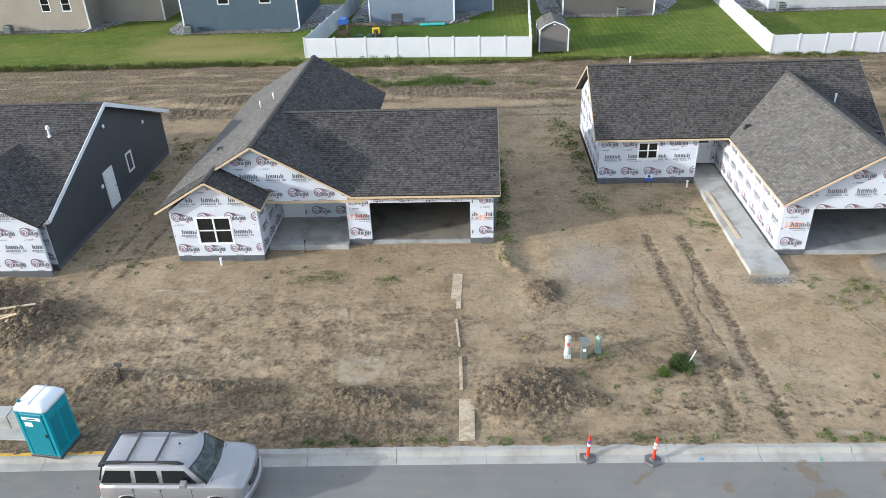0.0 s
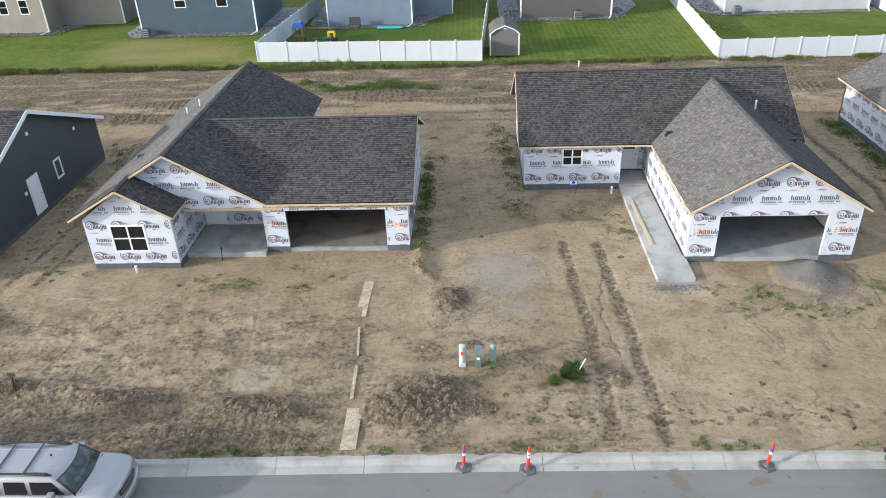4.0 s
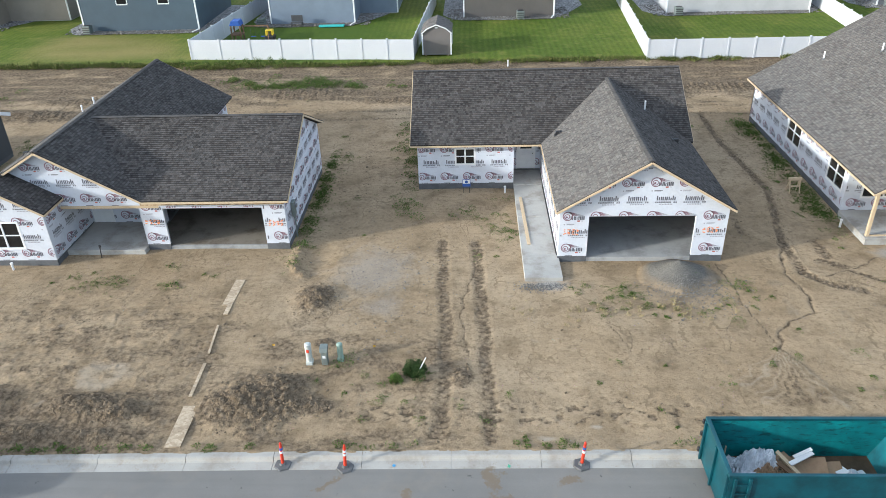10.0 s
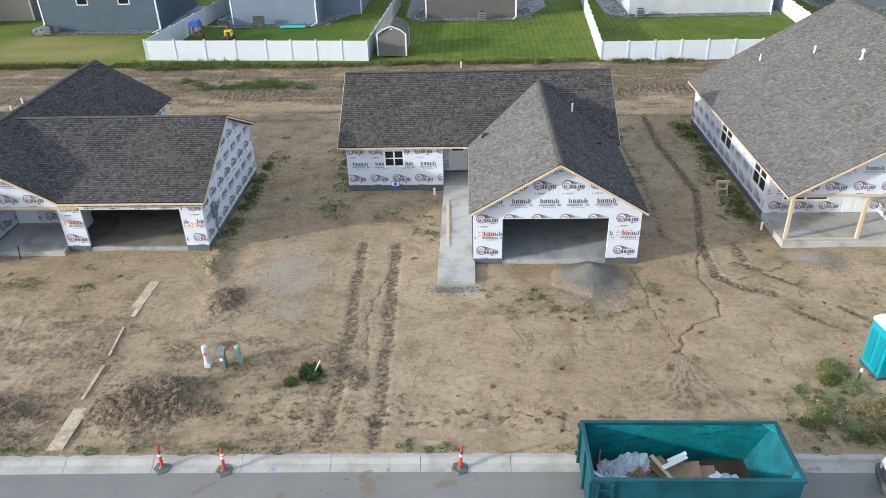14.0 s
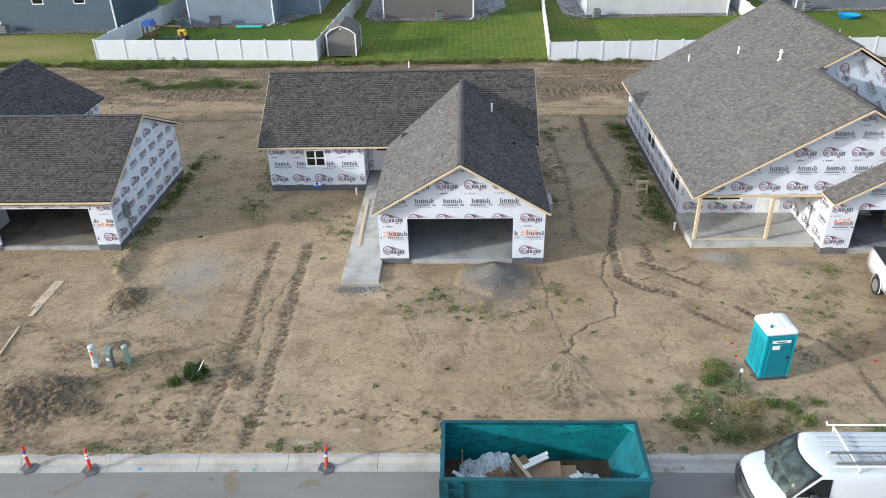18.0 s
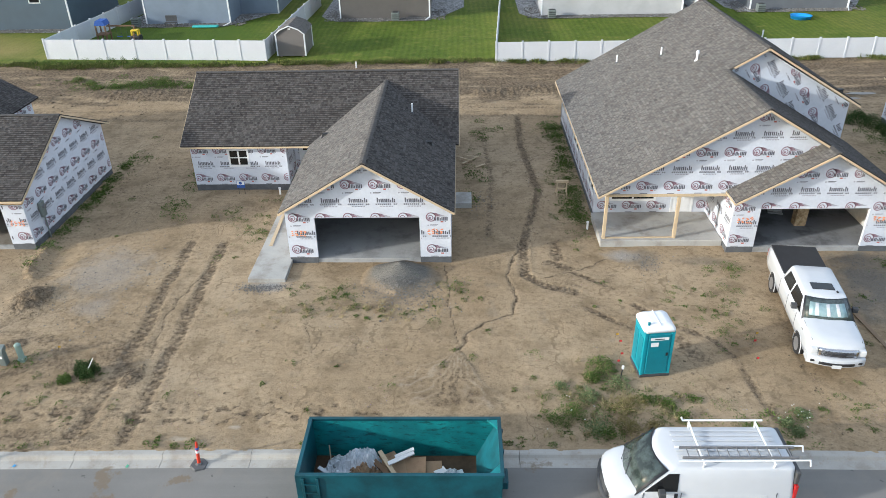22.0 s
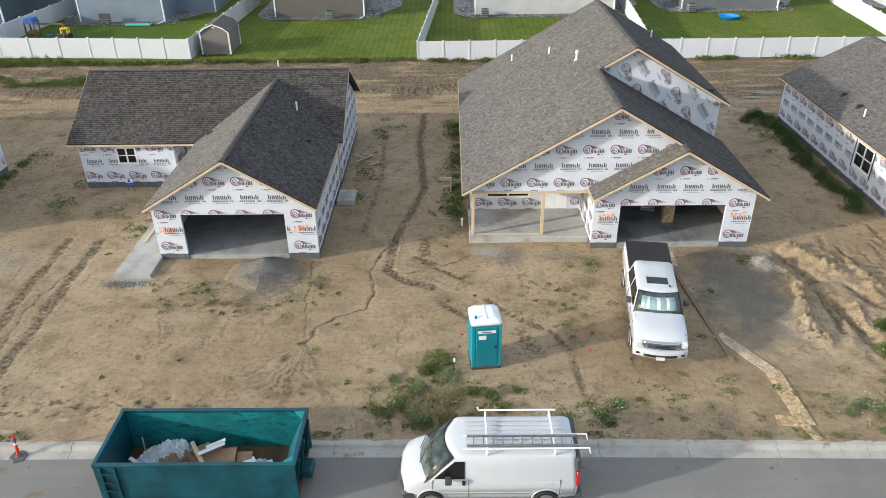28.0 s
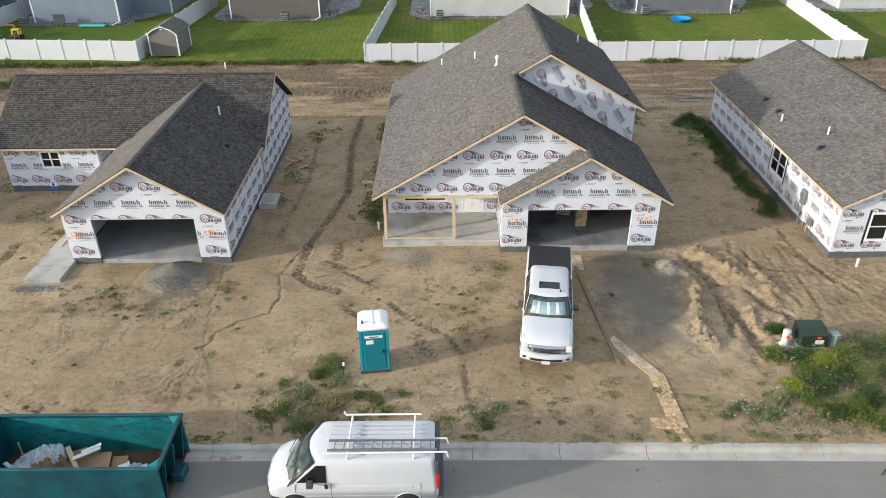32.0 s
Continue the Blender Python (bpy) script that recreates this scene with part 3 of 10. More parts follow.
def wrap_print(parent, axis, at, out, profile, base, holes=(), shift=0.0, turn=0.0):
    """The supplier's printing on house wrap: rows of round emblems over a word in bars, and of words in bars, as thin ink on the sheet.
    turn: degrees by which the sheet was hung askew."""
    poly = [(profile[0][0], base)] + [(profile[-1][0], base)] + [(u, z) for u, z in profile[::-1]]
    bms = {k: bmesh.new() for k in ("ink", "pale", "maroon", "red")}
    d = out * 0.006
    # seen from outside, the row runs the other way on walls that face +y or -x
    back = (axis == 'y') == (out > 0)
    u_lo, u_hi = profile[0][0], profile[-1][0]
    z_hi = max(z for _, z in profile)
    cu, cz0 = (u_lo + u_hi) / 2, (base + z_hi) / 2
    ct, st = math.cos(radians(turn)), math.sin(radians(turn))

    def place(u, z):
        if back:
            u = u_lo + u_hi - u
        if turn:
            return cu + (u - cu) * ct - (z - cz0) * st, cz0 + (u - cu) * st + (z - cz0) * ct
        return u, z

    def ok(u, z, m):
        if not all(inside(poly, u + a, z + b) for a, b in ((-m, -m), (m, -m), (m, m), (-m, m))):
            return False
        return not any(h[0] - m < u < h[1] + m and h[2] - m < z < h[3] + m for h in holes)

    def quad(k, pts):
        pts = [place(*p) for p in pts]
        if not all(ok(*q, 0.012) for q in pts):
            return
        b = bms[k]
        b.faces.new([b.verts.new((u, at + d, z) if axis == 'y' else (at + d, u, z)) for u, z in pts])

    def rect(k, u, z, w, h):
        quad(k, [(u, z), (u + w, z), (u + w, z + h), (u, z + h)])

    def block(k, u, z, w, h, form):
        """One character as plain bars."""
        if form == 1:
            rect(k, u, z, w, h)
        else:
            rect(k, u, z, w * 0.4, h)
            rect(k, u + w * (0.56 if form == 2 else 0.62), z, w * (0.44 if form == 2 else 0.38), h * (1.0 if form == 2 else 0.7))

    def ring(k, cx, cz, ra, rb, a0=0, a1=16):
        for i in range(a0, a1):
            t0, t1 = 2 * math.pi * i / 16, 2 * math.pi * (i + 1) / 16
            quad(k, [(cx + ra * math.cos(t0), cz + ra * math.sin(t0)), (cx + rb * math.cos(t0), cz + rb * math.sin(t0)),
                     (cx + rb * math.cos(t1), cz + rb * math.sin(t1)), (cx + ra * math.cos(t1), cz + ra * math.sin(t1))])

    reach = 1.5 * (z_hi - base) if turn else 0.0
    row, z = 0, base + 0.2 - reach
    while z < z_hi + reach:
        u = u_lo - 1.4 - reach + shift + (0.35 if row % 2 else 0.0)
        while u < u_hi + 0.5 + reach:
            if not inside(poly, *place(u + 0.5, z + 0.2)) and not inside(poly, *place(u + 0.1, z + 0.2)) and not inside(poly, *place(u + 0.9, z + 0.1)):
                u += 1.28
                continue
            if row % 2 == 0:
                cx, cz = u + 0.24, z + 0.24
                ring("maroon", cx, cz, 0.195, 0.24)
                ring("maroon", cx - 0.03, cz - 0.03, 0.10, 0.135)
                ring("maroon", cx - 0.05, cz - 0.05, 0.0, 0.05)
                # streaks that sweep back over the word
                for i in range(6):
                    z0, z1 = z + 0.27 + i * 0.034, z + 0.265 + i * 0.02
                    e = u + 0.98 - 0.07 * i
                    m = u + 0.68 - 0.03 * i
                    quad("maroon", [(u + 0.46 - 0.035 * i, z0), (m, (z0 + z1) / 2), (m, (z0 + z1) / 2 + 0.02), (u + 0.44 - 0.035 * i, z0 + 0.03)])
                    quad("pale", [(m, (z0 + z1) / 2), (e, z1), (e, z1 + 0.013), (m, (z0 + z1) / 2 + 0.02)])
                for i, (w, f) in enumerate(((0.11, 3), (0.05, 1), (0.11, 3), (0.13, 2), (0.14, 2))):
                    block("ink", u + 0.37 + (0.0, 0.145, 0.21, 0.355, 0.50)[i], z + 0.05, w, 0.19, f)
                rect("red", u + 0.68, z - 0.045, 0.13, 0.07)
                rect("ink", u + 0.88, z - 0.02, 0.05, 0.03)
                ring("pale", u + 0.1, z - 0.19, 0.0, 0.035)
                rect("ink", u + 0.2, z - 0.185, 0.36, 0.03)
                rect("pale", u + 0.2, z - 0.225, 0.3, 0.02)
            else:
                for i, f in enumerate((3, 2, 2, 3, 3)):
                    block("ink", u + i * 0.175, z + 0.17, 0.14, 0.235 if i in (0, 4) else 0.185, f)
                rect("ink", u - 0.02, z + 0.13, 0.92, 0.012)
                for i in range(11):
                    if i != 8:
                        block("ink", u - 0.06 + i * 0.092, z + 0.035, 0.065, 0.075, 2)
                for i in range(9):
                    rect("pale", u + 0.12 + i * 0.07, z - 0.06, 0.045, 0.055)
            u += 1.28
        z += 0.84
        row += 1
    for k, m, nm in (("ink", M_INK, "lettering_print"), ("pale", M_INK_PALE, "fine_print"), ("maroon", M_MAROON, "emblem_print"), ("red", M_REDINK, "red_print")):
        if bms[k].faces:
            bmesh.ops.recalc_face_normals(bms[k], faces=bms[k].faces[:])
            tagged(part(nm, bms[k], m, parent), kind="stuff")
        else:
            bms[k].free()


def wrapped_wall(parent, axis, at, thick, profile, base, holes=(), name="wall", printed=True, foot=True, shift=0.0, mat=None, turn=0.0):
    """A framed wall in house wrap over a dark foundation strip. thick goes inward."""
    w = part(name, wall_bm(axis, at, thick, profile, base, holes), mat or M_WRAP, parent)
    if printed:
        wrap_print(w, axis, at, -1 if thick > 0 else 1, profile, base, holes, shift=shift, turn=turn)
    if foot:
        gaps = sorted((h[0], h[1]) for h in holes if h[2] <= base + 0.02)
        u = profile[0][0]
        for a, b in gaps + [(profile[-1][0], None)]:
            if a > u:
                q = (0.02 if thick > 0 else -0.02)
                lo, hi = sorted((at + q, at + thick))
                bm = new_box(u, a, lo, hi, -0.35, base - 0.002) if axis == 'y' else new_box(lo, hi, u, a, -0.35, base - 0.002)
                part("foundation", bm, M_FOUND, parent)
            if b is not None:
                u = b
    return w


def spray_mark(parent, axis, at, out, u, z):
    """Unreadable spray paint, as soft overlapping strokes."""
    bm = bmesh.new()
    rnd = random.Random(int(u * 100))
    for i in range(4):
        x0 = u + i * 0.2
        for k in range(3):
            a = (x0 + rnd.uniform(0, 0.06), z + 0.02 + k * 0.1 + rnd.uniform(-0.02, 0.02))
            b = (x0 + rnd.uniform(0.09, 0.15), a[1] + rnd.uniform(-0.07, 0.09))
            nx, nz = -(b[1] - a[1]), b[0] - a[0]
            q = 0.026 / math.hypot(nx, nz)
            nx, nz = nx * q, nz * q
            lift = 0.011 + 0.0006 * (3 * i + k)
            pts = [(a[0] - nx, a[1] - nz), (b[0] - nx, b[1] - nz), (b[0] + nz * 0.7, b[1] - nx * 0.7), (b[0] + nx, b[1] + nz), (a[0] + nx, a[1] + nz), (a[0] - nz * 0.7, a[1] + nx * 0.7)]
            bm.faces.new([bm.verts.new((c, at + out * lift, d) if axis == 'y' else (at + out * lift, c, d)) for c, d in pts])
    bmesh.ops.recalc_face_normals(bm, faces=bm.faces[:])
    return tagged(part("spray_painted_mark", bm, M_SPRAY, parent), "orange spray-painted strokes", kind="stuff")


def trim_board(parent, p, q, depth=0.092, mat=None, name="fascia", out=(0, 0, 0)):
    o = Vector(out)
    return part(name, beam(Vector(p) + o, Vector(q) + o, 0.04, depth), mat or M_PINE, parent)


def vent_pipe(parent, x, y, z, h=0.5, r=0.05, cap=False):
    v = new("roof_vent")
    v.parent = parent
    bm = bmesh.new()
    tube(bm, (x, y, z - 0.1), (x, y, z + h), r, 10)
    part("pipe", bm, M_WHITE, v)
    bm = bmesh.new()
    tube(bm, (x, y, z - 0.08), (x, y, z + 0.07), r * 2.4, 10, r * 1.3)
    part("flashing", bm, M_FOUND if not cap else M_WHITE, v)
    if cap:
        bm = bmesh.new()
        tube(bm, (x, y, z + h * 0.75), (x, y, z + h * 1.05), r * 1.9, 10, r * 1.1)
        part("vent_cap", bm, M_WHITE, v)
    return v


# ---- ground, road, kerb ----
def bow(x):
    """How far the gently bending kerb stands off its straight line, in metres along y."""
    return 0.07 - 0.00044 * (np.clip(x, -32.0, 72.0) - 24.0) ** 2


def lattice(ix, iy, seed):
    """A repeatable number from 0 to 1 for each lattice corner."""
    h = (ix.astype(np.int64) * 374761393 + iy.astype(np.int64) * 668265263 + seed * 362437) & 0xFFFFFFFF
    h = ((h ^ (h >> 13)) * 1274126177) & 0xFFFFFFFF
    h = ((h ^ (h >> 16)) * 2246822519) & 0xFFFFFFFF
    return (h ^ (h >> 15)) / 4294967295.0


def wavy(x, y, seed=0):
    """Smooth gradient noise over whole arrays, about -0.7 to 0.7."""
    ix, iy = np.floor(x), np.floor(y)
    fx, fy = x - ix, y - iy
    u, v = fx * fx * fx * (fx * (fx * 6 - 15) + 10), fy * fy * fy * (fy * (fy * 6 - 15) + 10)

    def corner(dx, dy):
        t = lattice(ix + dx, iy + dy, seed) * 2 * math.pi
        return np.cos(t) * (fx - dx) + np.sin(t) * (fy - dy)

    low = corner(0, 0) * (1 - u) + corner(1, 0) * u
    top = corner(0, 1) * (1 - u) + corner(1, 1) * u
    return low * (1 - v) + top * v


def rough(x, y, seed, octaves=4, gain=0.55):
    s, amp, k = 0.0, 1.0, 1.0
    for i in range(octaves):
        s = s + amp * wavy(x * k, y * k, seed + 7 * i)
        amp, k = amp * gain, k * 2.03
    return s


def creases(x, y, seed, octaves=3):
    """Lumps with sharp hollows between them, 0 to about 1."""
    s, amp, k = 0.0, 0.6, 1.0
    for i in range(octaves):
        s = s + amp * np.abs(wavy(x * k, y * k, seed + 11 * i)) * 1.8
        amp, k = amp * 0.5, k * 2.1
    return s


def along(x, y, pts):
    """Distance to a line of points, the length run along it, and the side."""
    best, run, side = np.full(x.shape, 9.0), np.zeros(x.shape), np.zeros(x.shape)
    s0 = 0.0
    for (a, b), (c, d) in zip(pts, pts[1:]):
        L = math.hypot(c - a, d - b)
        t = np.clip(((x - a) * (c - a) + (y - b) * (d - b)) / L ** 2, 0, 1)
        q = np.hypot(x - a - t * (c - a), y - b - t * (d - b))
        near = q < best
        best = np.where(near, q, best)
        run = np.where(near, s0 + t * L, run)
        side = np.where(near, ((x - a) * (d - b) - (y - b) * (c - a)) / L, side)
        s0 += L
    return best, run, side


def window(x, y, pts, m):
    """The part of a grid that lies within m of a line of points."""
    i0, i1 = np.searchsorted(x[0], (min(p[0] for p in pts) - m, max(p[0] for p in pts) + m))
    j0, j1 = np.searchsorted(y[:, -1], (min(p[1] for p in pts) - m - 0.2, max(p[1] for p in pts) + m + 1.2))
    return slice(j0, j1), slice(i0, i1)


# tracks with tyre lugs: line, half width, depth, how dark the turned soil is
TRACKS = [([(8.8, 32.4), (9.2, 24.9), (9.25, 22.2), (9.2, 19.4), (8.9, 18.5)], 0.3, 0.05, 0.86), ([(10.5, 32.3), (10.8, 25.1), (10.85, 21.5), (10.9, 18.4)], 0.3, 0.05, 0.86),
          ([(25.6, 32.1), (25.45, 29.1), (26.4, 28.1), (27.6, 27.7)], 0.26, 0.07, 0.9), ([(25.6, 32.1), (26.9, 38), (26.4, 45), (26.6, 51)], 0.22, 0.08, 0.9),
          ([(27.8, 29.3), (29.3, 28.0)], 0.17, 0.045, 0.85), ([(28.0, 26.4), (29.5, 24.9)], 0.17, 0.045, 0.85), ([(30.0, 26.7), (31.0, 25.4), (32.2, 24.5)], 0.18, 0.045, 0.85),
          ([(32.5, 24.3), (33.1, 22.9), (33.3, 20.6), (33.5, 19.1)], 0.17, 0.04, 0.75), ([(36.0, 26.5), (35.6, 22.5), (35.5, 19)], 0.16, 0.02, 0.25),
          ([(27.1, 32.0), (27.1, 30.6)], 0.34, 0.04, 0.75), ([(26.7, 30.2), (27.6, 29.7)], 0.3, 0.04, 0.75), ([(31.2, 24.1), (31.8, 22.7)], 0.5, 0.03, 0.6),
          ([(-15.6, 21.7), (-14.7, 23.0), (-13.3, 23.5), (-11.8, 22.8), (-10.4, 21.5)], 0.3, 0.04, 0.3), ([(-16.5, 22.6), (-12.5, 24.6), (-8.5, 22.0), (-5.0, 23.5)], 0.26, 0.03, 0.22),
          ([(-18, 20.2), (-12, 19.9), (-6.5, 20.0)], 0.3, 0.05, 0.3), ([(-17, 25.6), (-10, 26.2), (-6.3, 25.6)], 0.26, 0.02, 0.22),
          ([(-16.5, 29), (-16.2, 36), (-15.6, 44)], 0.2, 0.05, 0.6), ([(-17.9, 29), (-17.6, 36), (-17.0, 46)], 0.2, 0.05, 0.6), ([(5.6, 32), (4.2, 38), (3.6, 48)], 0.25, 0.015, 0.2), ([(3.9, 32), (2.7, 38), (2.0, 48)], 0.25, 0.015, 0.2),
          ([(-22, 53), (0, 52.3), (25, 52.6), (55, 51.5)], 0.3, 0.05, 0.5), ([(-22, 51.2), (0, 50.5), (25, 50.9), (55, 49.8)], 0.3, 0.05, 0.5), ([(-22, 58.6), (5, 57.9), (30, 58.2), (55, 57.0)], 0.4, 0.06, 0.6),
          ([(49.5, 31.7), (50.0, 29.9), (50.6, 28.3)], 0.2, 0.08, 0.4), ([(47.6, 31.6), (47.4, 30.3), (47.7, 28.7), (48.2, 26.5)], 0.14, 0.04, 0.3), ([(44.6, 25.9), (44.7, 24.0), (44.9, 21.5)], 0.18, 0.03, 0.3),
          ([(23.9, 33), (24.3, 40), (24.0, 47)], 0.2, 0.03, 0.6),
          ([(49.9, 33.4), (49.95, 31.0), (50.4, 28.95), (51.2, 27.4)], 0.16, 0.07, 0.7), ([(49.09, 31.4), (49.08, 28.43), (48.93, 26.0)], 0.13, 0.06, 0.5), ([(48.3, 31.0), (48.35, 28.6), (48.1, 25.8)], 0.12, 0.05, 0.4), ([(47.35, 31.2), (47.6, 29.3), (49.4, 29.1)], 0.12, 0.06, 0.6), ([(46.9, 32.2), (46.6, 30.6), (46.9, 29.4)], 0.2, 0.06, 0.6)]
# rain gullies down to the street
GULLIES = [([(25.5, 32.2), (24.65, 29.1), (24.95, 27.4), (24.75, 26.0), (23.5, 25.45), (22.75, 24.6), (22.4, 23.5)], 0.085, 0.09, 0.65), ([(21.8, 30.0), (22.0, 26.5), (22.35, 24.1)], 0.06, 0.05, 0.7), ([(26.3, 28.8), (28.1, 29.6), (29.5, 30.6)], 0.06, 0.05, 0.6),
           ([(16.0, 25.5), (16.5, 23.4)], 0.05, 0.03, 0.5), ([(16.8, 24.7), (16.5, 23.3)], 0.05, 0.03, 0.5), ([(17.7, 25.5), (18.15, 24.6), (18.4, 23.2)], 0.05, 0.03, 0.45), ([(21.0, 25.3), (20.65, 24.7), (20.6, 23.9), (20.4, 23.5)], 0.055, 0.03, 0.5), ([(15.2, 26.1), (14.1, 24.4)], 0.07, 0.02, 0.2),
           ([(10.6, 30.8), (10.3, 29.1), (9.8, 26.3), (10.1, 23.1)], 0.08, 0.05, 0.55), ([(-5.4, 28.2), (-5.1, 25.5), (-4.7, 23.1)], 0.07, 0.04, 0.35), ([(12.3, 27.8), (11.9, 26.6), (12.2, 25.4)], 0.05, 0.03, 0.3), ([(46.5, 33.0), (48.8, 33.2), (49.6, 33.7)], 0.06, 0.06, 0.7),
           ([(21.4, 22.9), (20.6, 22.3), (19.6, 21.3), (18.9, 20.9)], 0.05, 0.02, 0.3), ([(22.5, 23.2), (23.1, 22.2), (23.7, 20.9), (24.0, 20.2)], 0.05, 0.02, 0.35), ([(22.2, 23.0), (21.6, 21.8), (20.6, 20.7)], 0.05, 0.02, 0.3)]
# banks thrown up (height over 0) and trenches dug (below 0)
BANKS = [([(44.9, 30.9), (45.5, 30.3), (45.9, 29.4), (46.3, 28.6)], 0.38, 0.38), ([(43.8, 28.7), (44.1, 28.0), (44.0, 27.2)], 0.3, 0.25), ([(43.7, 27.3), (43.5, 25.8), (43.1, 24.6)], 0.3, 0.5), ([(43.3, 24.3), (43.4, 23.4)], 0.4, 0.2),
         ([(44.3, 30.5), (44.7, 29.3), (45.1, 28.3)], 0.3, -0.3), ([(45.1, 26.5), (45.2, 25.8), (45.3, 24.8), (45.35, 23.5)], 0.3, -0.28), ([(45.75, 26.0), (45.7, 25.2), (45.55, 24.5)], 0.16, 0.22), ([(46.4, 30.2), (47.2, 29.0), (47.6, 27.4)], 0.28, 0.2), ([(46.3, 27.6), (46.7, 26.4), (47.3, 25.4)], 0.22, -0.16), ([(44.75, 28.0), (44.75, 26.2), (44.5, 24.2)], 0.2, -0.18), ([(42.6, 24.7), (43.0, 23.7), (43.5, 23.7)], 0.3, 0.12), ([(47.3, 29.9), (47.2, 26.7), (46.9, 24.7)], 0.18, 0.14),
         ([(1.7, 32.0), (1.75, 30.2), (2.3, 29.2)], 0.3, 0.16), ([(-14.9, 20.5), (-13.4, 21.5), (-11.2, 21.3), (-9.6, 20.8)], 0.5, 0.2), ([(-15, 19.3), (-11.3, 18.7), (-7.5, 18.5)], 0.35, 0.14)]
PILES = [(2.6, 20.5, 1.35, 1.2, 0.42), (1.4, 20.2, 0.9, 0.9, 0.2), (3.2, 21.4, 0.8, 0.5, 0.16), (4.3, 20.2, 0.8, 0.4, 0.12), (3.3, 27.2, 0.7, 0.95, 0.38), (4.3, 24.0, 0.35, 0.25, 0.1), (-4.1, 20.2, 1.2, 0.55, 0.36), (-2.6, 19.8, 0.7, 0.5, 0.25), (-5.7, 18.8, 1.4, 0.4, 0.24), (-3.0, 18.6, 1.0, 0.35, 0.2),
         (-13.6, 21.4, 1.0, 0.5, 0.16), (-8.6, 20.7, 1.6, 0.45, 0.18), (-18.6, 24.8, 1.5, 1.7, 0.7), (-21.5, 26.5, 1.6, 1.6, 0.6), (9.9, 21.9, 0.35, 0.5, 0.1),
         (29.0, 56.6, 5.0, 0.9, 0.35), (-3.0, 56.5, 4.0, 1.2, 0.3), (5.0, 54.5, 3.0, 0.7, 0.3), (-26, 52, 8, 1.2, 0.4), (-16, 55, 6, 1.0, 0.4), (40, 57, 4, 0.8, 0.2), (18, 56, 5, 0.6, 0.25), (24.5, 55.5, 1.6, 0.5, 0.3)]


